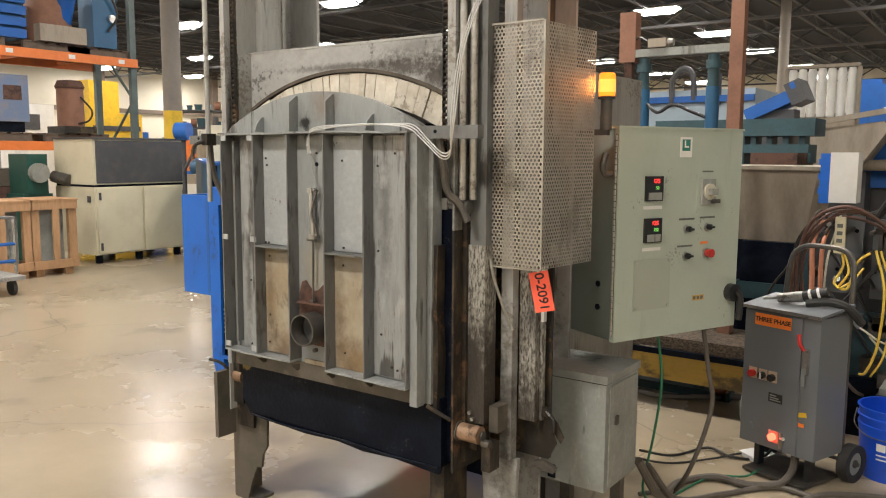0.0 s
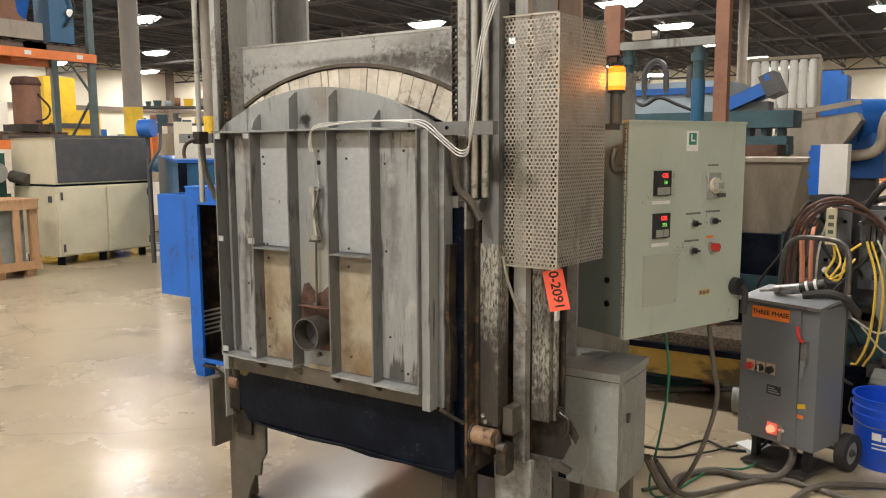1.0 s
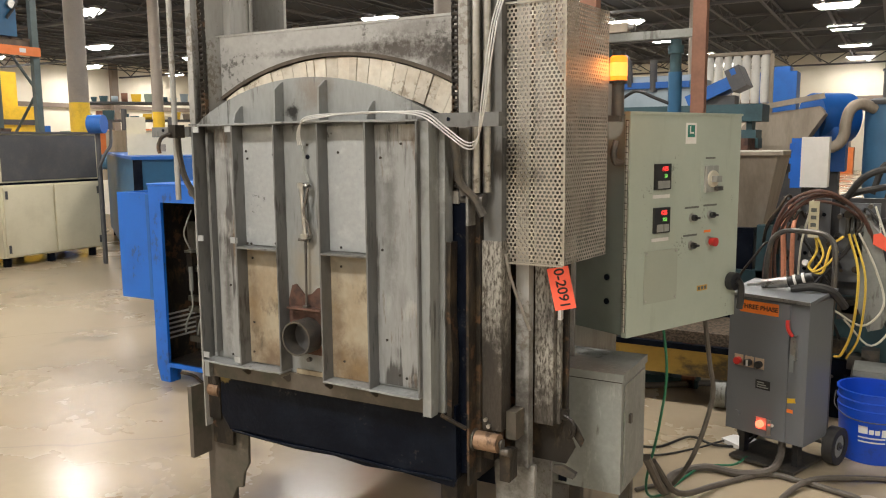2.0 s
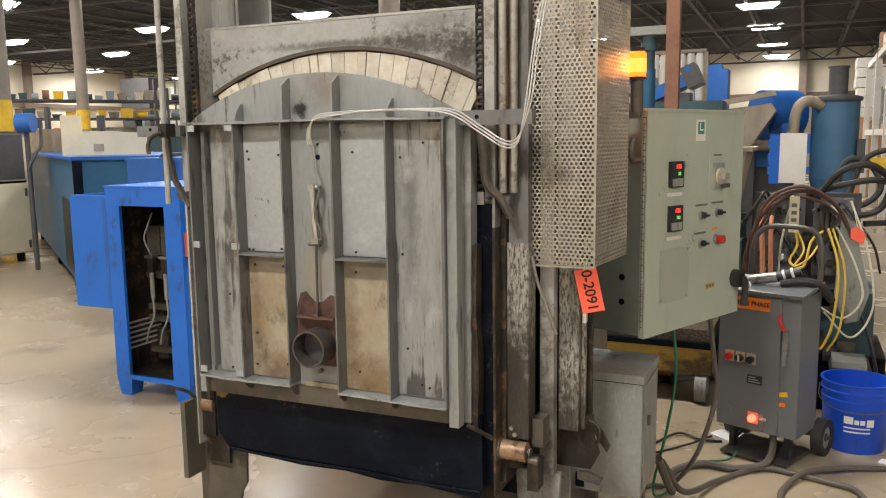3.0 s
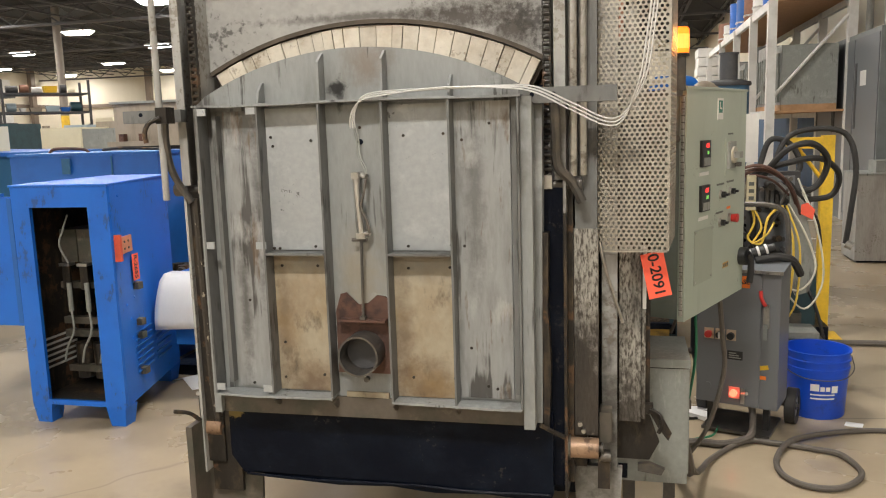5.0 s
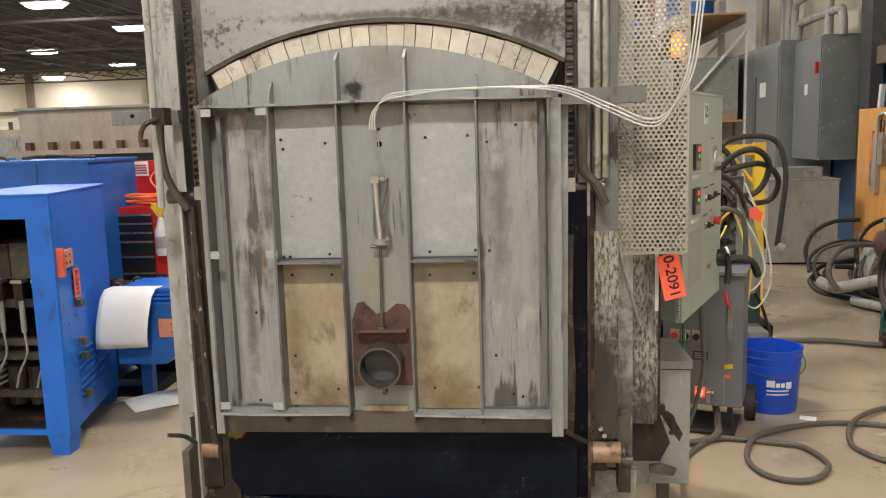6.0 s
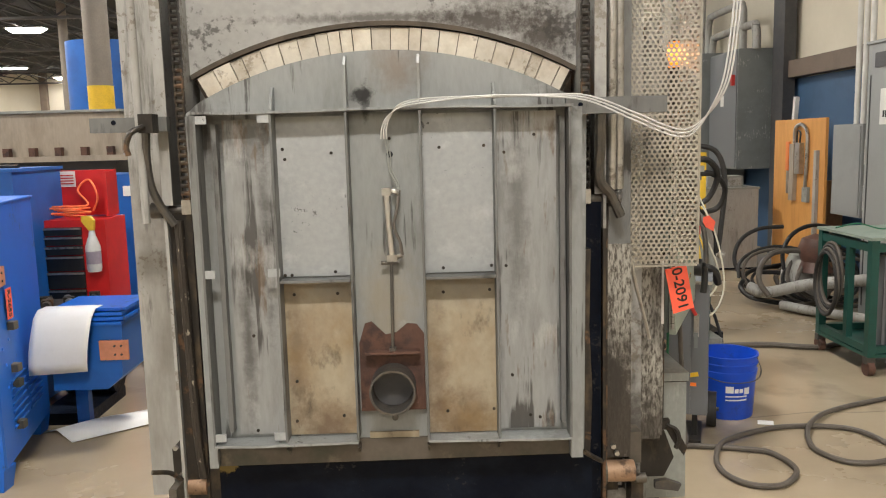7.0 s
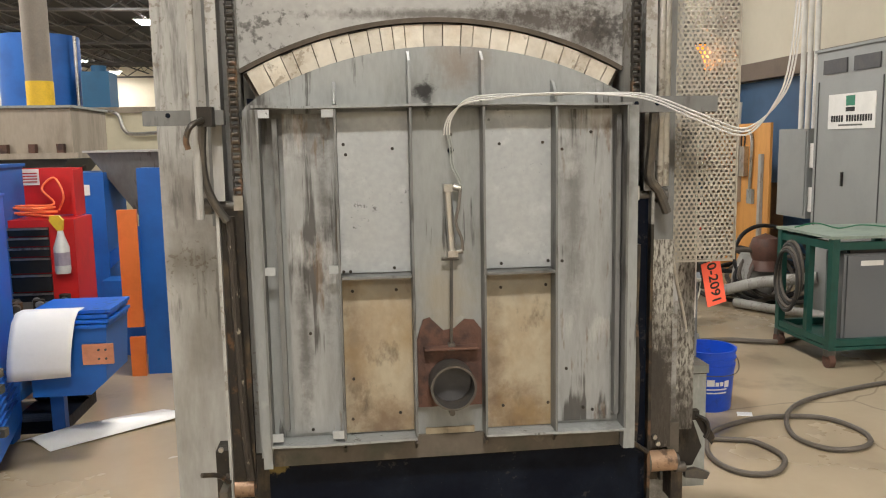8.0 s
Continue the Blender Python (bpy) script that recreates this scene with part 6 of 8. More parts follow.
part("lid_side", box(TX1 - 0.045, TX1 - 0.03, TY + 0.14, TY + 0.2495, 0.99, 1.245), M_TOOLRED, tc)
part("lid_side", box(TX0 + 0.03, TX0 + 0.045, TY + 0.14, TY + 0.2495, 0.99, 1.245), M_TOOLRED, tc)
for i, (z0, z1) in enumerate(((0.90, 0.945), (0.845, 0.893), (0.79, 0.838), (0.70, 0.783), (0.60, 0.692), (0.48, 0.592), (0.16, 0.46))):
    d = part("drawer", box(TX0 + 0.05, TX1 - 0.13, TY - 0.012, TY - 0.0005, z0, z1), M_BLACKPL, tc, "black drawer front", bevel=0.003)
    part("pull", box(TX0 + 0.05, TX1 - 0.13, TY - 0.022, TY - 0.0125, z1 - 0.012, z1 - 0.002), M_STEEL, d, "bright drawer pull")
for x in (TX0 + 0.07, TX1 - 0.07):
    for y in (TY + 0.07, TY + 0.23):
        part("caster", rod((x - 0.02, y, 0.06), (x + 0.02, y, 0.06), 0.06, seg=14), M_RUBBER, tc)
part("label", box(TX0 + 0.20, TX0 + 0.33, TY + 0.246, TY + 0.2495, 1.16, 1.25), M_WHITEPL, tc, "white label")
for i in range(4):
    part("print_bar", box(TX0 + 0.21, TX0 + 0.32, TY + 0.244, TY + 0.2455, 1.175 + 0.016 * i, 1.182 + 0.016 * i), M_REDPL, tc)
cord = single("extension_cord", hose([(TX0 + 0.05 + 0.42 * (0.5 + 0.5 * math.sin(1.9 * i)), TY + 0.04 + 0.17 * (0.5 + 0.5 * math.cos(2.7 * i)), 0.995 + 0.006 * i) for i in range(12)] + [(TX0 + 0.35, TY + 0.22, 1.14), (TX0 + 0.42, TY + 0.22, 1.20), (TX0 + 0.47, TY + 0.2, 1.10), (TX0 + 0.44, TY + 0.2, 1.02)], 0.006, 6), M_CORD, "orange extension cord coiled on the tool chest", "cord")
spray = thing("spray_bottle", (-1.755, 2.47, 0.70), "clear spray bottle with a yellow trigger head hung on the chest", "spray bottle")
part("bottle", lathe([(0, 0.70), (0.036, 0.70), (0.040, 0.72), (0.040, 0.84), (0.020, 0.90), (0.014, 0.93), (0, 0.93)], (-1.755, 2.470, 0), 18), mat("translucent_bottle", (0.62, 0.62, 0.60), 0.3), spray, smooth=True)
part("trigger_head", prism([(-0.05, 0.985), (-0.03, 0.955), (-0.012, 0.93), (0.014, 0.93), (0.02, 0.985), (0.0, 1.01), (-0.045, 1.01)], -0.013, 0.013, m=pose(-1.755, 2.470, 0)), M_YELLOW, spray, bevel=0.003)
part("bottle_label", rod((-1.755, 2.470, 0.745), (-1.755, 2.470, 0.815), 0.0405, seg=18), mat("grey_bottle_label", (0.35, 0.30, 0.36), 0.5), spray)

# tool tray with odd metal pieces in front of the chest
tray = thing("parts_bench", (-1.95, 2.3, 0), "dark bench with a clutter of oily metal parts", "bench")
part("top", box(-2.45, -1.62, 2.05, 2.42, 0.52, 0.56), M_DARKSTEEL, tray, bevel=0.004)
for x in (-2.40, -1.70):
    for y in (2.09, 2.38):
        part("leg", box(x - 0.02, x + 0.02, y - 0.02, y + 0.02, 0, 0.5195), M_DARKSTEEL, tray)
rt = random.Random(8)
for i in range(9):
    x, y = -2.35 + 0.08 * i, rt.uniform(2.12, 2.36)
    c = thing("metal_part", (x, y, 0.561), "oily machined metal part on the bench", "metal part", "oily parts on the bench")
    a = rt.uniform(0, 3)
    L = rt.uniform(0.05, 0.10)
    part("shaft", rod((x - L * math.cos(a), y - L * math.sin(a), 0.585), (x + L * math.cos(a), y + L * math.sin(a), 0.59), rt.uniform(0.015, 0.024), seg=12), (M_DARKSTEEL, M_STEEL, M_GREASE)[i % 3], c, smooth=True)
    part("collar", rod((x, y, 0.561), (x, y, 0.61), 0.028, seg=14), M_GREASE, c, smooth=True)

# ---- plant behind the control cabinet ----
lay_out(1.5, -2.0, 1.04)
hp = thing("feed_hopper", (0.8, 3.25, 0), "dusty beige steel feed hopper on a dark teal frame", "hopper")
part("bin", tapered(0.62, 1.00, 3.05, 3.50, 0.90, 0.46, 1.08, 2.95, 3.60, 1.33), M_BEIGE, hp)
part("rim", box(0.43, 1.11, 2.92, 3.63, 1.33, 1.352), M_BEIGE, hp, bevel=0.003)
for x in (0.58, 1.02):
    for y in (3.02, 3.52):
        part("leg", box(x - 0.04, x + 0.04, y - 0.04, y + 0.04, 0, 0.92), M_TEAL, hp)
part("cross_beam", box(0.58, 1.02, 2.98, 3.06, 0.55, 0.65), M_TEAL, hp)
part("drive_housing", box(0.66, 0.96, 3.0, 3.5, 0.30, 0.8995), M_BLACK, hp, bevel=0.01)
part("deck", box(0.15, 1.05, 2.95, 3.6, 0.10, 0.16), M_BLACK, hp)

tb = thing("press_machine", (0.4, 4.0, 0), "dark teal press frame with a rusty block under its beam", "press")
part("beam", box(-0.3, 0.84, 4.0, 4.35, 1.55, 1.67), M_TEAL, tb, bevel=0.006)
part("beam_lower", box(-0.1, 0.80, 4.02, 4.3, 1.43, 1.49), M_TEAL, tb, bevel=0.006)
for x in (0.42, 0.53, 0.64, 0.75):
    part("spacer", box(x - 0.02, x + 0.02, 4.05, 4.2, 1.49, 1.55), M_TEAL, tb)
part("rust_block", box(0.50, 0.80, 3.7, 4.2, 1.34, 1.43), M_RUST, tb, "rust-brown block", bevel=0.006)
part("lug", box(0.74, 0.82, 4.0, 4.2, 1.36, 1.43), M_TEAL, tb)
for x in (-0.2, 0.30):
    part("upright", box(x - 0.06, x + 0.06, 4.05, 4.25, 0, 1.55), M_TEAL, tb)
part("table", box(-0.3, 0.84, 3.7, 4.5, 1.26, 1.34), M_TEAL, tb)
part("pedestal", box(0.0, 0.7, 3.8, 4.4, 0, 1.26), M_BLACK, tb)

gy = thing("pipe_gantry", (0.4, 2.6, 0), "rust-red and teal pipe gantry with a grey cross bar", "gantry")
part("red_post", box(0.660, 0.732, 2.58, 2.65, 0, 3.0), M_REDBROWN, gy, "rust-red square post", bevel=0.005)
for x in (0.562, 0.150):
    part("teal_post", rod((x, 2.63, 0), (x, 2.63, 1.98), 0.032, seg=18), M_TEAL, gy, "dark teal pipe post", smooth=True)
    part("collar", rod((x, 2.63, 1.90), (x, 2.63, 1.945), 0.044, seg=18), M_TEAL, gy, smooth=True)
    part("sleeve", rod((x, 2.63, 1.55), (x, 2.63, 1.80), 0.038, seg=18), M_DARKBLUE, gy, smooth=True)
part("cross_bar", box(0.08, 0.658, 2.585, 2.625, 1.985, 2.03), M_GREYBOX, gy, bevel=0.004)
part("brown_block", box(0.01, 0.11, 2.58, 2.66, 1.96, 2.25), M_REDBROWN, gy, bevel=0.004)
part("brown_stem", box(0.035, 0.085, 2.60, 2.64, 0, 1.96), M_RUST, gy)
part("valve", box(0.19, 0.30, 2.57, 2.64, 2.035, 2.085), M_BEIGE, gy, bevel=0.008)
part("valve_cap", rod((0.30, 2.6, 2.06), (0.335, 2.6, 2.06), 0.022, seg=14), M_STEEL, gy)
part("cable", hose([(0.10, 2.60, 2.08), (0.13, 2.59, 2.10), (0.17, 2.59, 2.08), (0.20, 2.6, 2.07)], 0.006, 6), M_BLACKPL, gy)
part("swing_hose", hose([(0.17, 2.62, 1.72), (0.26, 2.58, 1.66), (0.36, 2.56, 1.70), (0.46, 2.58, 1.66), (0.55, 2.62, 1.62)], 0.010, 7), M_BLACKPL, gy)
part("foot_beam", box(0.0, 0.75, 2.58, 2.68, 0, 0.05), M_TEAL, gy)

cv = thing("mesh_conveyor", (0.5, 2.3, 0), "low conveyor with wire mesh belt on a scuffed yellow beam", "conveyor")
part("beam", box(-0.25, 0.98, 2.28, 2.36, 0.16, 0.30), M_YELLOWGRIME, cv, "scuffed yellow beam", bevel=0.004)
part("belt", box(-0.25, 0.98, 2.30, 2.75, 0.335, 0.40), M_MESH, cv, "rusty wire mesh belt")
part("dark_rail", box(-0.25, 0.98, 2.27, 2.29, 0.302, 0.334), M_BLACK, cv)
for x in (-0.1, 0.93):
    part("caster", rod((x - 0.03, 2.32, 0.08), (x + 0.03, 2.32, 0.08), 0.08, seg=18), M_GREYBOX, cv, smooth=True)

bt = thing("blue_chute", (0.35, 5.0, 0), "tilted bright blue steel chute on a dark stand", "chute")
m = pose(0.35, 5.0, 1.83) @ pose(0, 0, 0, 0, -24, 0)
part("trough", box(-0.24, 0.20, -0.15, 0.15, -0.05, 0.05, m=m), M_BLUE2, bt, bevel=0.005)
part("end_plate", box(0.12, 0.24, -0.16, 0.16, -0.08, 0.10, m=m), M_CHAR, bt, bevel=0.004)
part("lug", box(0.16, 0.20, -0.165, -0.161, 0.04, 0.09, m=m), M_BLUE2, bt)
part("stand", box(0.2, 0.5, 4.9, 5.1, 0, 1.78), M_CHAR, bt)

pl = thing("pale_machine", (-0.8, 6.2, 0), "pale blue-grey machine hood with pipes", "machine")
part("hood", box(-1.6, -0.1, 6.0, 7.0, 0, 2.05), M_PALEBLUE, pl, bevel=0.02)
part("rail", box(-1.6, -0.1, 5.95, 5.998, 1.93, 1.99), M_BLUE2, pl)
part("bent_pipe", hose([(-0.9, 5.97, 1.9), (-0.9, 5.96, 2.15), (-0.8, 5.96, 2.26), (-0.7, 5.96, 2.2), (-0.68, 5.97, 1.95)], 0.03, 8), M_CHAR, pl)
part("pipe_stub", rod((-0.45, 5.97, 1.9), (-0.45, 5.97, 2.2), 0.035, seg=12), M_CHAR, pl)

ft = thing("dust_filter", (-0.7, 12, 0), "white bag dust filter, seven cloth bags in a frame", "dust filter")
for i in range(7):
    x = -1.12 + 0.145 * i
    part("filter_bag", lathe([(0.0, 2.0), (0.065, 2.02), (0.07, 2.3), (0.066, 2.5), (0.071, 2.7), (0.055, 2.78), (0.0, 2.79)], (x, 12.0, 0), 14), M_WHITEPL, ft, smooth=True)
part("top_frame", box(-1.22, -0.15, 11.92, 12.08, 2.79, 2.84), M_BEIGE, ft)
part("plenum", box(-1.22, -0.15, 11.8, 12.2, 1.7, 2.0), M_BEIGE, ft)
for x in (-1.22, -0.15):
    part("post", box(x - 0.03, x + 0.03, 11.97, 12.03, 0, 2.79), M_BEIGE, ft)
bb = thing("blue_cabinet", (-0.3, 14.2, 0), "tall blue steel machine cabinet", "cabinet")
part("body", box(-0.62, 0.02, 14.0, 14.6, 0, 2.66), M_BLUE2, bb, bevel=0.02)
part("cap", box(-0.5, -0.1, 14.05, 14.5, 2.661, 2.75), M_BLUE2, bb, bevel=0.02)

tr = thing("beige_trough", (0.85, 5.2, 0), "bent beige sheet steel trough on a stand", "trough")
part("sheet", prism([(0.45, 1.42), (0.62, 1.62), (1.12, 1.68), (1.16, 1.62), (0.98, 1.34), (0.70, 1.28)], 5.05, 5.9), M_BEIGE, tr, bevel=0.01)
part("lip", prism([(0.44, 1.66), (1.15, 1.78), (1.16, 1.74), (0.46, 1.62)], 5.0, 5.06), M_BEIGE, tr)
part("stand", box(0.6, 1.0, 5.2, 5.7, 0, 1.285), M_CHAR, tr)

# ---- dust collector with blower and duct ----
dc = thing("dust_collector", (1.61, 5.55, 0), "dusty blue drum dust collector with dark lid and motor", "dust collector")
part("drum", rod((1.61, 5.55, 1.05), (1.61, 5.55, 1.70), 0.185, seg=32), M_DARKBLUE2, dc, smooth=True)
part("lid", lathe([(0.20, 0), (0.205, 0.015), (0.20, 0.035), (0.12, 0.055), (0, 0.058)], (1.61, 5.55, 1.695), 32), M_CHAR, dc, "dark grey lid", smooth=True)
part("motor", rod((1.62, 5.55, 1.75), (1.62, 5.55, 1.97), 0.075, seg=20), M_CHAR, dc, smooth=True)
part("motor_cap", rod((1.62, 5.55, 1.97), (1.62, 5.55, 1.985), 0.085, seg=20), M_CHAR, dc)
part("cone", rod((1.61, 5.55, 0.62), (1.61, 5.55, 1.05), 0.08, 0.185, seg=28), M_DARKBLUE2, dc, smooth=True)
part("bin", rod((1.61, 5.55, 0.0), (1.61, 5.55, 0.62), 0.17, seg=24), M_CHAR, dc, smooth=True)
part("clamp_box", box(1.78, 1.84, 5.42, 5.50, 1.10, 1.38), M_CHAR, dc)
part("duct", hose([(1.50, 5.42, 1.66), (1.40, 5.36, 1.70), (1.33, 5.32, 1.66), (1.30, 5.30, 1.56), (1.29, 5.30, 1.45), (1.24, 5.28, 1.37), (1.12, 5.26, 1.34), (0.95, 5.24, 1.34)], 0.045, 12), M_BEIGE, dc, smooth=True)
bl = thing("blower", (1.15, 5.6, 0), "bright blue centrifugal blower housing", "blower")
part("housing", rod((1.02, 5.55, 1.60), (1.28, 5.75, 1.60), 0.21, seg=26), M_BLUE2, bl, smooth=True)
part("outlet", box(0.95, 1.30, 5.45, 5.85, 1.15, 1.52), M_BLUE2, bl, bevel=0.01)
part("pedestal", box(1.0, 1.25, 5.5, 5.8, 0, 1.15), M_CHAR, bl)

# ---- hydraulic machine with hoses ----
hm = thing("hydraulic_machine", (1.5, 2.55, 0), "grimy grey hydraulic machine tangled in hoses and cables", "machine")
part("base", box(1.14, 1.80, 2.42, 2.95, 0.0, 0.30), M_BLACK, hm, bevel=0.01)
part("tank", box(1.18, 1.74, 2.46, 2.90, 0.30, 0.62), M_TEAL, hm, bevel=0.01)
part("back_plate", box(1.16, 1.66, 2.55, 2.60, 0.62, 1.12), M_CHAR, hm, bevel=0.006)
part("front_plate", box(1.20, 1.40, 2.46, 2.49, 0.72, 1.12), M_DISC, hm, bevel=0.006)
part("front_plate", box(1.44, 1.62, 2.48, 2.51, 0.70, 1.10), M_DISC, hm, bevel=0.006)
rh = random.Random(21)
for i in range(26):
    x, z = rh.uniform(1.20, 1.62), rh.uniform(0.68, 1.10)
    part("fitting", rod((x, 2.47, z), (x, 2.40 - rh.uniform(0, 0.05), z + rh.uniform(-0.02, 0.02)), rh.uniform(0.008, 0.02), seg=10), (M_STEEL, M_DARKSTEEL, M_GREASE)[i % 3], hm, smooth=True)
for i in range(8):
    x, z = rh.uniform(1.20, 1.66), rh.uniform(0.30, 0.60)
    part("valve_block", box(x - 0.04, x + 0.04, 2.38, 2.459, z - 0.03, z + 0.04), (M_DARKSTEEL, M_GREASE, M_GREYENAMEL)[i % 3], hm, bevel=0.005)
part("shield", prism([(1.56, 1.05), (1.62, 0.98), (1.70, 0.66), (1.66, 0.52), (1.60, 0.50), (1.545, 0.62)], 2.26, 2.285), M_GREYBOX, hm, "grey steel shield", bevel=0.003)
part("shield_arm", hose([(1.58, 2.285, 0.7), (1.58, 2.36, 0.7), (1.56, 2.46, 0.72)], 0.012, 6), M_STEEL, hm)
hoses = [([(1.16, 2.20, 0.72), (1.17, 2.14, 0.95), (1.24, 2.10, 1.12), (1.38, 2.10, 1.18), (1.52, 2.16, 1.10), (1.60, 2.25, 0.95), (1.66, 2.38, 0.70)], 0.008, M_HOSERED),
         ([(1.19, 2.24, 0.62), (1.18, 2.18, 0.90), (1.27, 2.14, 1.09), (1.40, 2.14, 1.155), (1.55, 2.22, 1.06), (1.64, 2.32, 0.82)], 0.008, M_HOSERED),
         ([(1.14, 2.26, 0.50), (1.13, 2.20, 0.80), (1.20, 2.18, 1.02), (1.32, 2.18, 1.12), (1.46, 2.24, 1.10), (1.58, 2.36, 1.0)], 0.007, M_HOSERED),
         ([(1.22, 2.42, 1.08), (1.20, 2.30, 1.00), (1.21, 2.26, 0.85), (1.22, 2.26, 0.65), (1.24, 2.32, 0.45)], 0.013, M_COPPER),
         ([(1.25, 2.42, 1.06), (1.245, 2.30, 0.98), (1.25, 2.26, 0.80), (1.26, 2.28, 0.55)], 0.011, M_COPPER),
         ([(1.45, 2.44, 1.10), (1.55, 2.36, 1.24), (1.68, 2.40, 1.27), (1.78, 2.50, 1.18), (1.74, 2.55, 1.04), (1.60, 2.52, 1.00)], 0.017, M_RUBBER),
         ([(1.42, 2.46, 1.12), (1.56, 2.42, 1.17), (1.74, 2.50, 1.19), (1.86, 2.60, 1.10), (1.84, 2.66, 0.98), (1.68, 2.60, 0.96)], 0.016, M_RUBBER),
         ([(1.35, 2.14, 1.00), (1.37, 2.12, 0.90), (1.34, 2.10, 0.82), (1.40, 2.08, 0.80), (1.43, 2.10, 0.92), (1.48, 2.12, 0.97)], 0.006, M_WIREY),
         ([(1.36, 2.13, 0.98), (1.40, 2.09, 0.88), (1.36, 2.08, 0.80), (1.42, 2.07, 0.84), (1.46, 2.10, 0.90)], 0.005, M_WIREY),
         ([(1.50, 2.14, 0.98), (1.55, 2.10, 0.80), (1.54, 2.08, 0.55), (1.50, 2.08, 0.42), (1.47, 2.10, 0.40)], 0.006, M_WIREY),
         ([(1.52, 2.14, 0.98), (1.58, 2.10, 0.78), (1.57, 2.08, 0.52), (1.52, 2.08, 0.40)], 0.005, M_WIREY),
         ([(1.54, 2.20, 0.98), (1.62, 2.14, 0.82), (1.66, 2.12, 0.66), (1.58, 2.10, 0.56), (1.46, 2.10, 0.62)], 0.005, M_WIREW),
         ([(1.60, 2.30, 1.10), (1.68, 2.22, 0.86), (1.71, 2.18, 0.60), (1.62, 2.14, 0.46), (1.50, 2.12, 0.58)], 0.005, M_WIREW),
         ([(1.34, 2.16, 1.14), (1.335, 2.14, 1.10), (1.30, 2.12, 0.92), (1.29, 2.14, 0.70)], 0.005, M_WIREW),
         ([(1.64, 2.40, 0.60), (1.72, 2.32, 0.40), (1.76, 2.28, 0.16), (1.72, 2.3, 0.03)], 0.009, M_BLACKPL)]
rk = random.Random(8)
for i in range(16):
    x, z, d = rk.uniform(1.10, 1.62), rk.uniform(0.45, 1.10), rk.uniform(0.10, 0.30)
    s = rk.choice((-1, 1))
    hoses.append(([(x, 2.45, z), (x + 0.02 * s, 2.36, z + 0.04), (x + 0.4 * s * d, 2.33, z + 0.02 - 0.3 * d), (x + 0.8 * s * d, 2.36, z - 0.8 * d), (x + s * d, 2.45, max(0.2, z - 1.5 * d))],
                  rk.uniform(0.005, 0.010), (M_RUBBER, M_GREASE, M_BLACKPL, M_HOSE)[i % 4]))
for i in range(2):
    o = 0.012 * i
    hoses.append(([(1.15 + o, 2.24, 0.60), (1.15 + o, 2.17 + o, 0.90), (1.25, 2.12 + o, 1.10 + 0.4 * o), (1.38, 2.12 + o, 1.165 - 0.5 * o), (1.53, 2.20, 1.09 - o), (1.62, 2.32, 0.90 - 2 * o)], 0.005, M_HOSERED))
for x in (1.225, 1.29, 1.37, 1.46, 1.53, 1.60):
    for z in (0.76, 0.84, 1.04):
        part("plate_bolt", rod((x, 2.462, z), (x, 2.452, z), 0.010, seg=10), (M_BLACK, M_DARKSTEEL)[int(1000 * (x + z)) % 2], hm)
for k in range(6):
    part("spool_valve", box(1.47 + 0.024 * k, 1.488 + 0.024 * k, 2.44, 2.4795, 0.93, 1.05), (M_DARKSTEEL, M_GREYENAMEL)[k % 2], hm, bevel=0.003)
for pts, r, mt in hoses:
    part("hose", hose(pts, r, 8, 6), mt, hm, smooth=True)
ps = part("power_strip", box(1.328, 1.372, 2.10, 2.128, 0.96, 1.13), mat("cream_power_strip", (0.68, 0.62, 0.42), 0.45), hm, "cream power strip", bevel=0.003)
for z in (0.985, 1.02, 1.055, 1.09):
    part("socket", box(1.338, 1.362, 2.0965, 2.0995, z - 0.009, z + 0.009), M_LEGEND, ps)
part("strip_bracket", box(1.34, 1.36, 2.1285, 2.46, 1.04, 1.06), M_DARKSTEEL, hm)
part("red_label", prism([(1.60, 0.93), (1.655, 0.90), (1.665, 0.95), (1.63, 0.985), (1.60, 0.975)], 2.20, 2.203), M_ORANGE_TAG, hm, "orange-red label")
part("label_tie", rod((1.63, 2.203, 0.975), (1.62, 2.30, 1.03), 0.002, seg=5), M_WIREW, hm)
part("ram", rod((1.52, 2.40, 1.06), (1.66, 2.30, 0.93), 0.022, seg=14), M_STEEL, hm, smooth=True)
part("red_base_box", box(1.62, 1.78, 2.18, 2.32, 0.02, 0.13), M_TOOLRED, hm, "small red box", bevel=0.006)
part("black_pump", rod((1.68, 2.25, 0.13), (1.68, 2.25, 0.24), 0.05, seg=16), M_BLACKPL, hm)
part("scrap_plate", box(1.55, 1.70, 2.16, 2.36, 0.30, 0.33), M_GREYBOX, hm, bevel=0.004)
part("scrap_shelf", box(1.54, 1.72, 2.16, 2.42, 0.265, 0.299), M_DARKSTEEL, hm)
wb = thing("white_control_box", (1.33, 2.28, 1.18), "white control box with a blue side cover on a bracket", "control box")
part("box", box(1.272, 1.392, 2.21, 2.34, 1.19, 1.43), M_WHITEPL, wb, bevel=0.004)
part("side_cover", box(1.226, 1.271, 2.225, 2.34, 1.185, 1.425), M_BLUE, wb, "bright blue ribbed cover", bevel=0.003)
for z in (1.23, 1.30, 1.37):
    part("rib", box(1.218, 1.2255, 2.23, 2.33, z, z + 0.03), M_BLUE, wb)
part("bracket", box(1.30, 1.34, 2.30, 2.56, 1.10, 1.1895), M_DARKSTEEL, wb)

# ---- yellow stand with hoses ----
ys = thing("hose_stand", (1.98, 3.37, 0), "safety yellow steel stand with black hoses hung over it", "stand")
part("post", box(1.935, 2.005, 3.33, 3.40, 0, 1.29), M_YELLOW, ys, bevel=0.004)
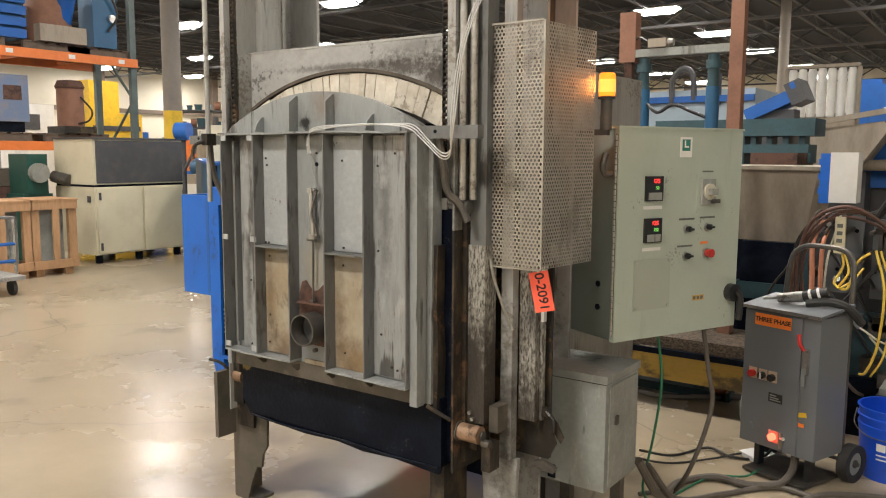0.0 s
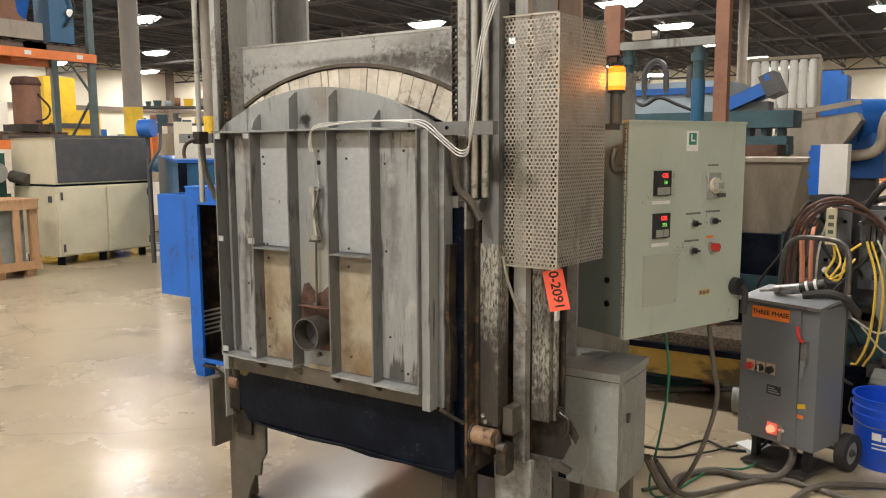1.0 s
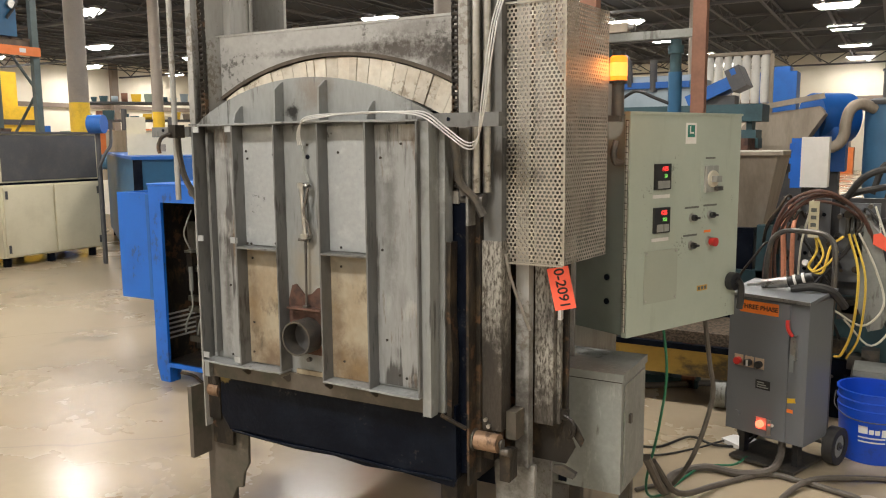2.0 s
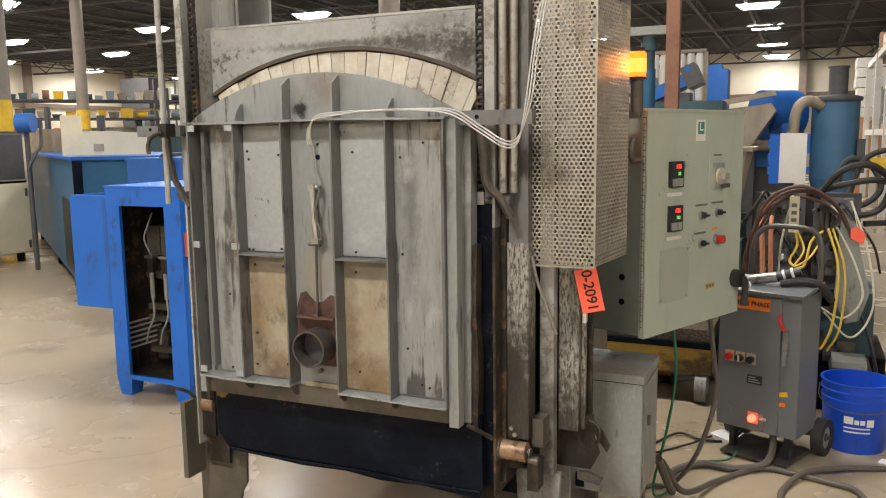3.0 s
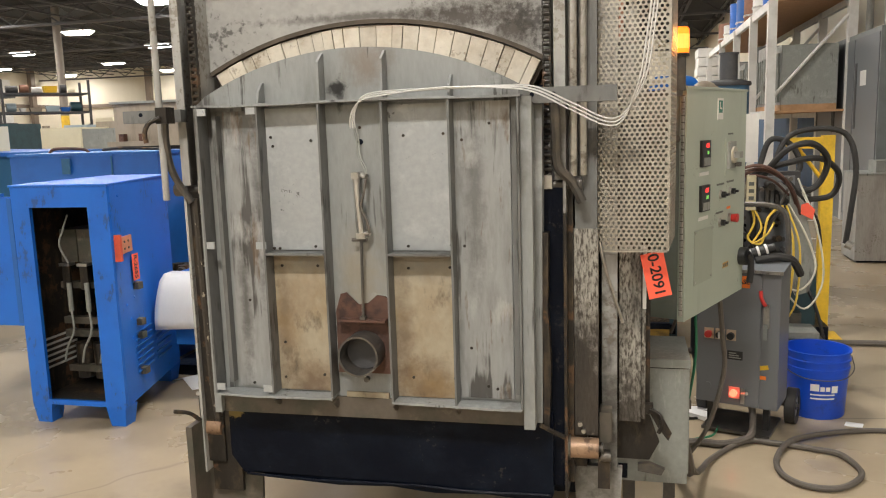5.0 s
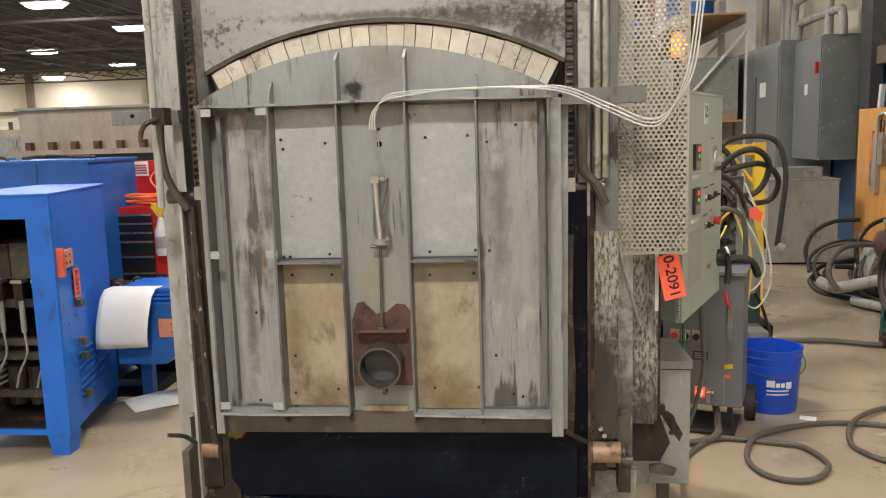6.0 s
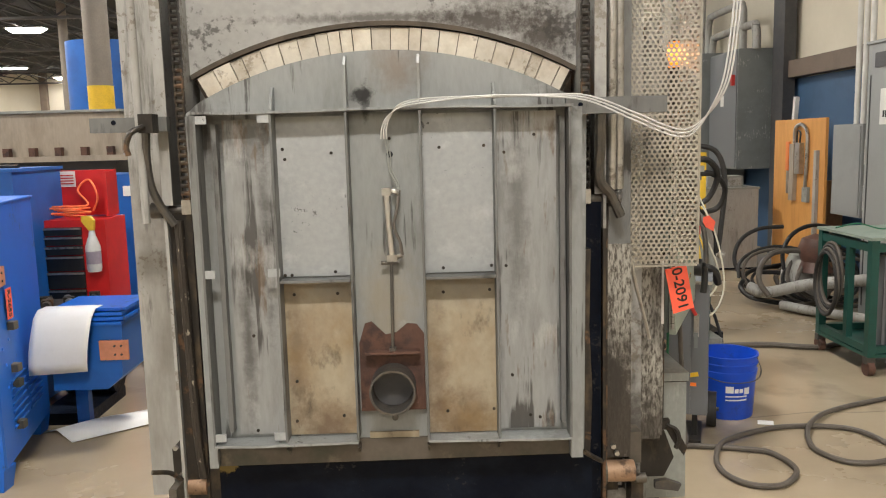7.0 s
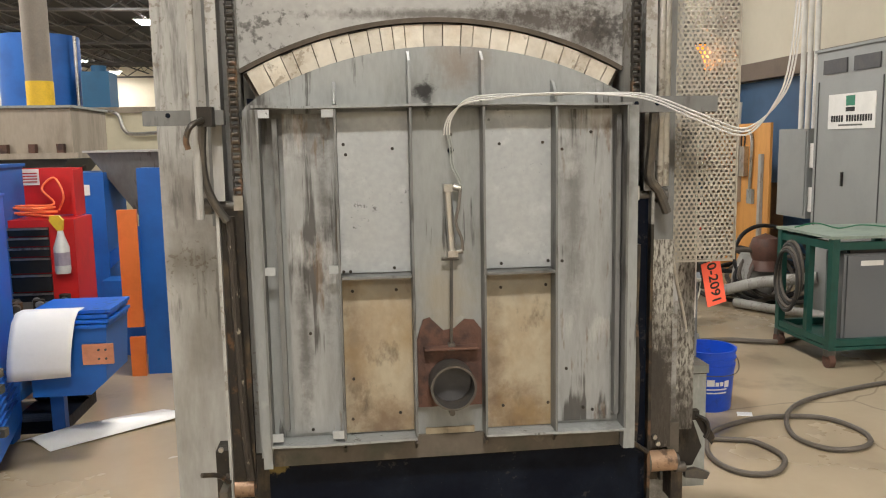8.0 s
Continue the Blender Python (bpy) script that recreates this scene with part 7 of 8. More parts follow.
part("beam", box(1.73, 1.934, 3.335, 3.395, 1.21, 1.28), M_YELLOW, ys, bevel=0.004)
part("brace", rod((1.94, 3.365, 1.02), (1.80, 3.365, 1.212), 0.012, seg=8), M_YELLOW, ys)
part("base", box(1.86, 2.08, 3.25, 3.48, 0, 0.012), M_YELLOW, ys)
part("hung_hose", hose([(1.62, 3.28, 1.0), (1.70, 3.28, 1.26), (1.85, 3.30, 1.33), (2.05, 3.30, 1.30), (2.12, 3.30, 1.10), (2.10, 3.30, 0.80), (2.08, 3.3, 0.62)], 0.017, 9), M_RUBBER, ys, smooth=True)
part("hung_hose", hose([(1.56, 3.29, 1.10), (1.62, 3.29, 1.27), (1.74, 3.29, 1.24), (1.80, 3.29, 1.10), (1.70, 3.29, 1.00), (1.58, 3.29, 1.04)], 0.018, 9), M_RUBBER, ys, smooth=True)
part("nozzle", rod((2.08, 3.3, 0.62), (2.12, 3.29, 0.60), 0.026, seg=12), M_STEEL, ys)

# ---- white storage rack ----
lay_out(1.5, -2.0, 0.99)
wr = thing("storage_rack", (3.2, 13, 0), "white steel storage rack along the wall", "rack")
for y in (10.4, 12.2, 14.3, 16.8, 19.6):
    for x in (2.70, 3.75):
        part("upright", box(x - 0.06, x + 0.06, y - 0.06, y + 0.06, 0, 3.55 if x > 3 else 3.12), M_WHITEPAINT, wr)
    part("brace", rod((2.72, y, 1.75), (3.72, y, 2.9), 0.025, seg=6), M_WHITEPAINT, wr)
for z in (1.46, 3.02):
    for x in (2.70, 3.75):
        part("beam", box(x - 0.03, x + 0.03, 10.46, 19.6, z, z + 0.12), M_WHITEPAINT, wr)
    part("deck", box(2.74, 3.70, 10.4, 19.6, z + 0.085, z + 0.115), M_WOOD, wr)
rg = random.Random(5)
for i in range(7):
    y = 10.9 + 1.25 * i
    g = thing("stored_tank", (3.2, y, 1.58), "grey ribbed steel tank stored on the white rack", "tank", "tanks on the white rack")
    part("shell", box(2.85, 3.60, y - 0.45, y + 0.45, 1.66, 2.5 + 0.1 * (i % 3)), (M_GREYBOX, M_COLUMN, M_GREYENAMEL)[i % 3], g, bevel=0.03)
    for k in range(4):
        part("rib", box(2.82, 2.849, y - 0.35 + 0.22 * k, y - 0.29 + 0.22 * k, 1.70, 2.4), M_GREYBOX, g)
    part("pallet", box(2.85, 3.6, y - 0.45, y + 0.45, 1.577, 1.659), M_WOOD, g)
for i in range(8):
    y = 10.8 + 1.1 * i
    g = thing("stored_drum", (3.1, y, 3.14), "drum stored on top of the white rack", "drum", "drums on the rack top")
    part("shell", rod((3.05, y, 3.14), (3.05, y, 3.14 + rg.uniform(0.4, 0.75)), 0.26, seg=18), (M_BLUE2, M_BLUE, M_WHITEPL, M_REDBROWN)[i % 4], g, smooth=True)
    part("ring", ring_tube((3.05, y, 3.34), (3.05, y, 3.37), 0.275, 0.255, 18), M_STEEL, g)
g = thing("bag_stack", (2.9, 20.5, 0), "stack of wrapped white bags on pallets", "bags")
for i in range(6):
    part("bag_layer", box(2.45 + rg.uniform(0, 0.06), 3.3, 20.2, 21.2, 1.9 + 0.24 * i, 2.12 + 0.24 * i), M_WHITEPL, g, bevel=0.05)
part("pallet", box(2.4, 3.3, 20.2, 21.2, 0, 1.899), M_WOOD, g)

# ---- switchgear along the east wall ----
lay_out(0.05, -1.95, 1.07)
sw = thing("switchgear", (3.7, 3.2, 0), "tall grey electrical cabinet with louvres and a maker plate", "electrical cabinet")
part("body", box(3.25, 4.10, 2.25, 3.78, 0, 1.965), M_GREYENAMEL2, sw, bevel=0.006)
part("top_cap", box(3.235, 4.11, 2.24, 3.79, 1.9655, 1.985), M_GREYENAMEL2, sw)
for i in range(4):
    y = 3.68 - 0.36 * i
    part("vent", box(3.240, 3.2495, y - 0.28, y, 1.80, 1.90), M_CHAR, sw)
part("door_seam", box(3.2440, 3.2495, 3.735, 3.742, 0.1, 1.75), M_CHAR, sw)
part("door_seam", box(3.2440, 3.2495, 3.00, 3.007, 0.1, 1.75), M_CHAR, sw)
part("latch", box(3.235, 3.2495, 3.395, 3.41, 1.00, 1.10), M_BLACKPL, sw)
pt = part("maker_plate", box(3.243, 3.2495, 3.07, 3.60, 1.405, 1.65), M_WHITEPL, sw, "white plate with a green emblem and lettering bars")
part("emblem", box(3.2405, 3.2428, 3.29, 3.39, 1.565, 1.635), mat("plate_emblem_green", (0.03, 0.20, 0.12), 0.5), sw)
part("emblem_text", box(3.2405, 3.2428, 3.29, 3.39, 1.525, 1.555), M_INK, sw)
for i, (a, b) in enumerate(((0.035, 0.06), (0.065, 0.09), (0.095, 0.12), (0.125, 0.15), (0.155, 0.18), (0.215, 0.24), (0.245, 0.27), (0.275, 0.30), (0.305, 0.33), (0.335, 0.36), (0.365, 0.39), (0.395, 0.42), (0.425, 0.45), (0.455, 0.475), (0.48, 0.50))):
    part("print_bar", box(3.2405, 3.2428, 3.60 - b, 3.60 - a - 0.005, 1.455, 1.50), M_INK, sw)
part("print_bar", box(3.2405, 3.2428, 3.20, 3.47, 1.425, 1.437), M_LEGEND, sw)

sp = thing("breaker_panel", (3.7, 4.5, 0.68), "grey breaker panel with white switches on its side", "electrical panel")
part("body", box(3.50, 4.075, 4.28, 4.73, 0.68, 1.42), M_GREYENAMEL2, sp, bevel=0.005)
part("door", box(3.492, 3.4995, 4.30, 4.71, 0.70, 1.40), M_GREYENAMEL2, sp, bevel=0.002)
for z in (0.74, 1.10):
    part("switch_box", box(3.52, 3.60, 4.20, 4.279, z, z + 0.20), M_WHITEPL, sp, bevel=0.004)
for i, y in enumerate((4.40, 4.50, 4.60)):
    single("conduit", rod((3.62, y, 1.42), (3.62, y, 5.15), 0.022, seg=12), M_WHITEPAINT, "white painted electrical conduit up the wall", "conduit", "conduits", smooth=True)
for y in (4.05, 4.82):
    single("wood_post", box(3.95, 4.05, y - 0.05, y + 0.05, 0, 1.93), M_WOOD, "raw wooden post against the wall", "post", "wall posts")

ob = thing("plywood_board", (3.75, 5.2, 0), "orange-brown plywood board with switches leaning on the wall", "board")
part("sheet", box(3.62, 3.645, 5.10, 6.14, 0.0, 1.49), M_PLY, ob)
part("stand", box(3.646, 4.06, 5.6, 5.7, 0.0, 0.9), M_WOOD, ob)
part("red_tool", box(3.60, 3.6195, 5.78, 5.84, 1.00, 1.28), M_RACKO, ob, "orange-red handle", bevel=0.006)
part("tool_rod", box(3.605, 3.6195, 5.79, 5.83, 0.78, 0.9995), M_STEEL, ob)
part("switch_block", box(3.58, 3.6195, 5.63, 5.72, 0.72, 1.26), M_BEIGE, ob, bevel=0.004)
part("switch_block", box(3.575, 3.6195, 5.50, 5.60, 0.98, 1.27), M_STEEL, ob, bevel=0.004)
part("loop", hose([(3.60, 5.66, 1.26), (3.60, 5.65, 1.40), (3.60, 5.54, 1.44), (3.60, 5.42, 1.38), (3.60, 5.40, 1.22), (3.60, 5.42, 0.85)], 0.016, 7), M_STEEL, ob)
part("loop", hose([(3.60, 5.55, 1.27), (3.60, 5.54, 1.36), (3.60, 5.60, 1.38), (3.60, 5.61, 1.27)], 0.008, 7), M_BLACKPL, ob)
part("switch_block", box(3.59, 3.6195, 5.36, 5.46, 0.72, 0.86), M_GREYBOX, ob, bevel=0.004)
part("edge_angle", box(3.59, 3.6195, 5.20, 5.25, 0.2, 1.20), M_COLUMN, ob)
ln = thing("leaning_panel", (3.8, 6.4, 0), "pale steel sheet and angles leaning on the wall", "panel")
part("sheet", box(-0.01, 0.01, 6.18, 6.52, 0, 1.30, m=pose(3.78, 0, 0, 0, 6, 0)), M_COLUMN, ln)
part("angle", prism([(6.08, 0.0), (6.13, 0.0), (6.08, 1.72), (6.03, 1.72)], -0.02, 0.02, m=pose(3.70, 0, 0, 0, 0, 90) @ pose(0, 0, 0, 3, 0, 0)), M_WHITEPAINT, ln, "pale leaning steel angle")
part("angle", box(-0.02, 0.02, 6.58, 6.62, 0, 1.48, m=pose(3.82, 0, 0, 0, 5, 0)), M_COLUMN, ln)
single("outlet_box", box(4.00, 4.07, 6.28, 6.46, 1.34, 1.48), M_GREYBOX, "small grey steel outlet box on the wall", "outlet box", bevel=0.006)

gc = thing("metal_cabinet", (3.08, 6.2, 0), "plain grey low metal cabinet on the floor", "cabinet")
part("body", box(2.75, 3.41, 6.00, 6.48, 0.02, 0.815), M_COLUMN, gc, bevel=0.006)
part("top", box(2.74, 3.42, 5.99, 6.49, 0.8155, 0.835), M_GREYBOX, gc, bevel=0.003)
part("plinth", box(2.77, 3.39, 6.02, 6.46, 0, 0.0195), M_BLACK, gc)
gb2 = thing("instrument_box", (3.10, 6.2, 0.835), "small grey instrument box on the metal cabinet", "instrument box")
part("case", box(2.92, 3.28, 6.08, 6.33, 0.836, 0.945), M_GREYBOX, gb2, bevel=0.006)
part("face", box(3.08, 3.26, 6.074, 6.0798, 0.85, 0.93), M_COLUMN, gb2)

for nm, y0, y1, z0, z1, x0 in (("electrical_box", 7.10, 7.98, 0.97, 2.31, 3.60),):
    e = thing(nm, (3.8, (y0 + y1) / 2, z0), "slate grey wall-mounted electrical disconnect panel with a red handle", "electrical panel")
    part("body", box(x0, 4.075, y0, y1, z0, z1), M_GREYENAMEL, e, bevel=0.006)
    part("door", box(x0 - 0.012, x0 - 0.0005, y0 + 0.02, y1 - 0.02, z0 + 0.02, z1 - 0.02), M_DISC, e, bevel=0.003)
    part("handle", box(x0 - 0.05, x0 - 0.0125, y0 + 0.06, y0 + 0.10, z1 - 0.40, z1 - 0.28), M_REDPL, e, bevel=0.004)
    part("label", box(x0 - 0.014, x0 - 0.0122, (y0 + y1) / 2 - 0.05, (y0 + y1) / 2 + 0.05, z1 - 0.62, z1 - 0.50), M_WHITEPL, e)
tp = thing("switchboard", (3.75, 8.2, 0), "tall slate grey switchboard against the wall", "electrical cabinet")
part("body", box(3.45, 4.075, 8.05, 11.2, 0, 2.36), M_GREYENAMEL, tp, bevel=0.008)
for i in range(3):
    part("door", box(3.438, 3.4495, 8.08 + 1.04 * i, 9.08 + 1.04 * i, 0.1, 2.30), M_DISC, tp, bevel=0.003)
    part("slot", box(3.430, 3.4375, 8.95 + 1.04 * i, 9.02 + 1.04 * i, 1.2, 2.0), M_CHAR, tp)
part("label", box(3.4355, 3.4378, 8.55, 8.80, 1.72, 1.90), M_WHITEPL, tp)
for y0, y1, h in ((7.05, 8.45, 2.58), (7.45, 8.60, 2.86)):
    single("conduit", hose([(3.78, y0, 2.3), (3.78, y0, h - 0.14), (3.78, y0 + 0.05, h - 0.03), (3.78, y0 + 0.15, h), (3.78, y1 - 0.15, h), (3.78, y1 - 0.05, h - 0.03), (3.78, y1, h - 0.14), (3.78, y1, 2.35)], 0.045, 10), M_COLUMN, "grey bent electrical conduit over the panels", "conduit", "conduits", smooth=True)
for y in (8.9, 9.1, 9.9):
    single("conduit", rod((3.8, y, 2.35), (3.8, y, 5.15), 0.045, seg=12), M_COLUMN, "grey straight conduit up to the roof", "conduit", "conduits", smooth=True)
single("wall_column", box(3.95, 4.08, 6.74, 7.02, 0, 5.15), M_CHAR, "dark steel wall column", "column", kind="structure")

# ---- hose heap by the wall ----
hh = thing("hose_heap", (3.1, 4.3, 0), "tangled heap of black and grey hoses on the floor", "hoses")
rz = random.Random(12)
for i in range(16):
    cx, cy, r = rz.uniform(2.85, 3.40), rz.uniform(4.05, 4.75), rz.uniform(0.22, 0.42)
    tilt = rz.uniform(0.2, 1.1)
    a0 = rz.uniform(0, 6)
    pts = [(cx + r * math.cos(a0 + t), cy + 0.35 * r * math.sin(a0 + t), 0.03 + rz.uniform(0, 0.02) + max(0, r * math.sin(tilt) * (1 + math.sin(a0 + t)))) for t in [0.55 * k for k in range(11)]]
    part("hose", hose(pts, rz.uniform(0.012, 0.022), 7, 5), (M_RUBBER, M_HOSE, M_BLACKPL)[i % 3], hh, smooth=True)
part("grey_pipe", hose([(2.62, 4.25, 0.16), (2.72, 4.15, 0.13), (2.95, 3.95, 0.22), (3.25, 3.65, 0.30)], 0.045, 12), M_COLUMN, hh, "stiff grey pipe", smooth=True)
part("grey_pipe", hose([(2.80, 4.05, 0.05), (2.95, 3.80, 0.045), (3.15, 3.55, 0.045), (3.20, 3.30, 0.045)], 0.035, 12), M_COLUMN, hh, smooth=True)
part("rag", lathe([(0.0, 0.30), (0.10, 0.26), (0.13, 0.18), (0.10, 0.08), (0.14, 0.0)], (3.12, 4.2, 0.28), 11), M_HOSERED, hh, "red rag", smooth=True)
part("sack", lathe([(0.0, 0.42), (0.10, 0.40), (0.16, 0.25), (0.17, 0.10), (0.14, 0.0)], (3.08, 4.32, 0.0), 14), M_COLUMN, hh, "pale sack", smooth=True)

# ---- green welder cart ----
lay_out(-0.64, -5.3, 1.07)
gcart = thing("welder_cart", (2.85, 2.42, 0), "dark green steel cart on casters", "cart")
for x in (2.50, 3.15):
    for y in (2.14, 2.70):
        part("post", box(x - 0.022, x + 0.022, y - 0.022, y + 0.022, 0.11, 0.765), M_GREENCART, gcart, bevel=0.003)
        c = part("caster_wheel", rod((x - 0.018, y, 0.042), (x + 0.018, y, 0.042), 0.042, seg=18), M_RUST, gcart, "worn brown caster wheel", smooth=True)
        part("caster_fork", box(x - 0.026, x + 0.026, y - 0.02, y + 0.02, 0.07, 0.109), M_DARKSTEEL, gcart)
part("top", box(2.47, 3.18, 2.11, 2.73, 0.766, 0.782), M_GREENTOP, gcart, "pale dusty green top", bevel=0.003)
part("lower_shelf", box(2.48, 3.17, 2.12, 2.72, 0.105, 0.125), M_GREENCART, gcart)
for y in (2.14, 2.70):
    part("rail", box(2.522, 3.128, y - 0.018, y + 0.018, 0.70, 0.745), M_GREENCART, gcart)
    part("rail", box(2.522, 3.128, y - 0.018, y + 0.018, 0.13, 0.17), M_GREENCART, gcart)
for x in (2.50, 3.15):
    part("rail", box(x - 0.018, x + 0.018, 2.162, 2.678, 0.70, 0.745), M_GREENCART, gcart)
    part("rail", box(x - 0.018, x + 0.018, 2.162, 2.678, 0.13, 0.17), M_GREENCART, gcart)
part("mid_post", box(2.482, 2.518, 2.36, 2.40, 0.17, 0.70), M_GREENCART, gcart)
wd = thing("welder", (2.86, 2.35, 0.126), "grey welding power source on the cart", "welder")
part("case", box(2.58, 3.08, 2.165, 2.34, 0.128, 0.672), M_DISC, wd, bevel=0.01)
part("front", box(2.60, 3.06, 2.155, 2.1645, 0.14, 0.66), M_DISC, wd, bevel=0.004)
part("plate", box(2.68, 2.82, 2.152, 2.1548, 0.60, 0.63), M_WHITEPL, wd)
part("handle", box(2.62, 3.04, 2.17, 2.20, 0.6725, 0.695), M_BLACKPL, wd, bevel=0.006)
for i in range(4):
    a0 = 1.3 * i
    single("hung_cable", hose([(2.46 - 0.01 * i, 2.52 + 0.13 * math.sin(a0 + t), 0.52 + 0.19 * math.cos(a0 + t) - 0.02 * i) for t in [0.6 * k for k in range(12)]], 0.011, 7), (M_HOSE, M_RUBBER)[i % 2], "coiled dark cable hung on the green cart", "cable", "cables on the cart", smooth=True)
single("green_wire", hose([(2.52, 2.6, 0.786), (2.6, 2.5, 0.82), (2.72, 2.45, 0.79), (2.9, 2.5, 0.80), (3.05, 2.42, 0.79)], 0.004, 6), M_WIREG, "thin green wire lying on the cart top", "wire")

# ---- machines beyond the blue cabinet ----
lay_out(1.3, -2.05, 1.04)
tk = thing("wash_tank", (-5.0, 3.9, 0), "dark slate blue steel wash tank on black legs", "tank")
TM = pose(-4.475, 3.06, 0, 0, 0, 54.5)   # x along the near end, y along the tank
part("shell", box(0, 1.3, 0, 5.9, 0.14, 1.285, m=TM), M_DARKBLUE, tk, bevel=0.01)
part("rim", box(-0.03, 1.33, -0.03, 5.93, 1.2855, 1.315, m=TM), M_BLUE2, tk, bevel=0.004)
part("corner_post", box(-0.02, 0.06, -0.02, -0.0005, 0.02, 1.285, m=TM), M_BLACK, tk)
part("access_panel", box(-0.012, -0.0005, 0.3, 1.3, 0.2, 0.9, m=TM), M_BLACK, tk)
for x in (0.08, 1.22):
    for y in (0.1, 2.9, 5.8):
        part("leg", box(x - 0.05, x + 0.05, y - 0.05, y + 0.05, 0, 0.139, m=TM), M_BLACK, tk)

lay_out(0.1, -1.95, 1.07)
bh = thing("bolted_hopper", (-3.2, 4.9, 0), "dusty beige bolted steel hopper on a dark cone", "hopper")
part("wall", box(-4.05, -2.40, 4.70, 5.6, 1.33, 1.68), M_BEIGE, bh, bevel=0.006)
part("rim", box(-4.07, -2.38, 4.67, 5.62, 1.68, 1.70), M_GREYBOX, bh, bevel=0.003)
part("flange", box(-4.09, -2.34, 4.62, 5.66, 1.285, 1.33), M_BEIGE, bh, bevel=0.004)
for i in range(8):
    x = -3.95 + 0.21 * i
    part("lug", box(x - 0.025, x + 0.025, 4.64, 4.699, 1.331, 1.40), M_RUST, bh)
part("cone", tapered(-3.6, -2.9, 5.0, 5.4, 0.7, -4.0, -2.45, 4.72, 5.6, 1.284), M_CHAR, bh)
for x in (-3.9, -2.55):
    part("leg", box(x - 0.05, x + 0.05, 5.2, 5.3, 0, 1.284), M_CHAR, bh)

fn = thing("grey_funnel", (-1.6, 3.8, 0), "grey sheet steel funnel over a blue mixer", "funnel")
part("cone", tapered(-1.66, -1.42, 3.75, 3.95, 0.86, -1.97, -1.10, 3.65, 4.25, 1.33), M_RIB, fn)
part("rim", box(-1.99, -1.08, 3.63, 4.27, 1.33, 1.345), M_COLUMN, fn)
part("drum", rod((-1.54, 3.85, 0.50), (-1.54, 3.85, 0.86), 0.17, seg=22), M_DARKBLUE, fn, smooth=True)
part("stand", box(-1.70, -1.38, 3.7, 4.0, 0, 0.50), M_BLUE2, fn, bevel=0.006)
mx = thing("blue_mixer", (-2.0, 3.8, 0), "blue steel mixer cabinet with a slanted arm", "mixer")
part("cabinet", box(-2.30, -1.86, 3.6, 4.1, 0, 1.20), M_BLUE2, mx, bevel=0.01)
part("gusset", prism([(-1.86, 0.55), (-1.66, 0.74), (-1.66, 0.80), (-1.86, 0.66)], 3.62, 3.68), M_BLUE2, mx)
part("label", box(-2.0, -1.95, 3.594, 3.5995, 1.05, 1.12), M_WHITEPL, mx)
part("foot_box", box(-1.86, -1.60, 3.4, 3.6, 0, 0.5), M_BLUE2, mx)
pp = thing("press_post", (-1.42, 2.95, 0), "blue steel post with orange-red guard strips", "post")
part("post", box(-1.47, -1.20, 2.92, 3.05, 0, 1.24), M_BLUE2, pp, bevel=0.006)
part("guard_strip", box(-1.585, -1.475, 2.88, 2.91, 0.30, 1.0), M_RACKO, pp, "orange-red guard strip", bevel=0.004)
part("guard_strip", box(-1.56, -1.475, 2.88, 2.91, 0.0, 0.24), M_RACKO, pp, "orange-red guard strip", bevel=0.004)
part("strip_clip", box(-1.474, -1.4705, 2.89, 2.92, 0.4, 0.9), M_BLUE2, pp)
bc = thing("blue_silo", (-3.78, 8.5, 0), "tall blue steel silo on a stand", "silo")
part("shell", rod((-3.98, 8.55, 1.0), (-3.98, 8.55, 2.72), 0.46, seg=30), M_BLUE2, bc, smooth=True)
part("stand", box(-4.05, -3.5, 8.3, 8.8, 0, 1.0), M_BLUE2, bc)
part("ladder_rail", rod((-3.48, 8.3, 1.0), (-3.48, 8.3, 2.7), 0.02, seg=8), M_STEEL, bc)
b2 = thing("blue_gearbox", (-3.3, 8.5, 0), "blue gearbox on a blue stand", "gearbox")
part("case", box(-3.42, -3.1, 8.25, 8.6, 1.85, 2.28), M_DARKBLUE, b2, bevel=0.02)
part("stand", box(-3.40, -3.12, 8.3, 8.55, 0, 1.849), M_BLUE2, b2)
part("cap", rod((-3.26, 8.42, 2.28), (-3.26, 8.42, 2.36), 0.09, seg=16), M_DARKBLUE, b2)
cr = thing("cream_machine", (-2.4, 7.0, 0), "cream machine bed with a bent chrome pipe", "machine")
part("bed", box(-3.3, -1.3, 6.8, 7.6, 0, 1.72), M_CREAM, cr, bevel=0.02)
part("top_rail", box(-3.3, -1.3, 6.75, 7.6, 1.7205, 1.78), M_BEIGE, cr)
part("bent_pipe", hose([(-2.85, 6.72, 1.74), (-2.72, 6.72, 1.74), (-2.60, 6.72, 1.70), (-2.55, 6.72, 1.55), (-2.45, 6.72, 1.50), (-2.1, 6.72, 1.52)], 0.02, 8), M_STEEL, cr, smooth=True)
part("valve", box(-2.95, -2.84, 6.70, 6.7995, 1.72, 1.77), M_CHAR, cr)

# ---- cream equipment cabinet ----
lay_out(1.7, -2.0, 0.988)
ec = thing("equipment_cabinet", (-8.2, 4.4, 0), "cream equipment cabinet with charcoal upper panel and double doors", "cabinet")
part("lower_body", box(-8.75, -7.80, 3.80, 5.22, 0.12, 1.02), M_CREAM, ec, bevel=0.008)
part("upper_body", box(-8.75, -7.80, 3.80, 5.22, 1.05, 1.65), M_CREAM, ec, bevel=0.008)
part("waist", box(-8.74, -7.82, 3.81, 5.21, 1.0205, 1.0495), M_BLACK, ec)
part("panel", box(-7.799, -7.785, 3.84, 5.17, 1.07, 1.63), M_CHAR, ec, "scratched charcoal panel")
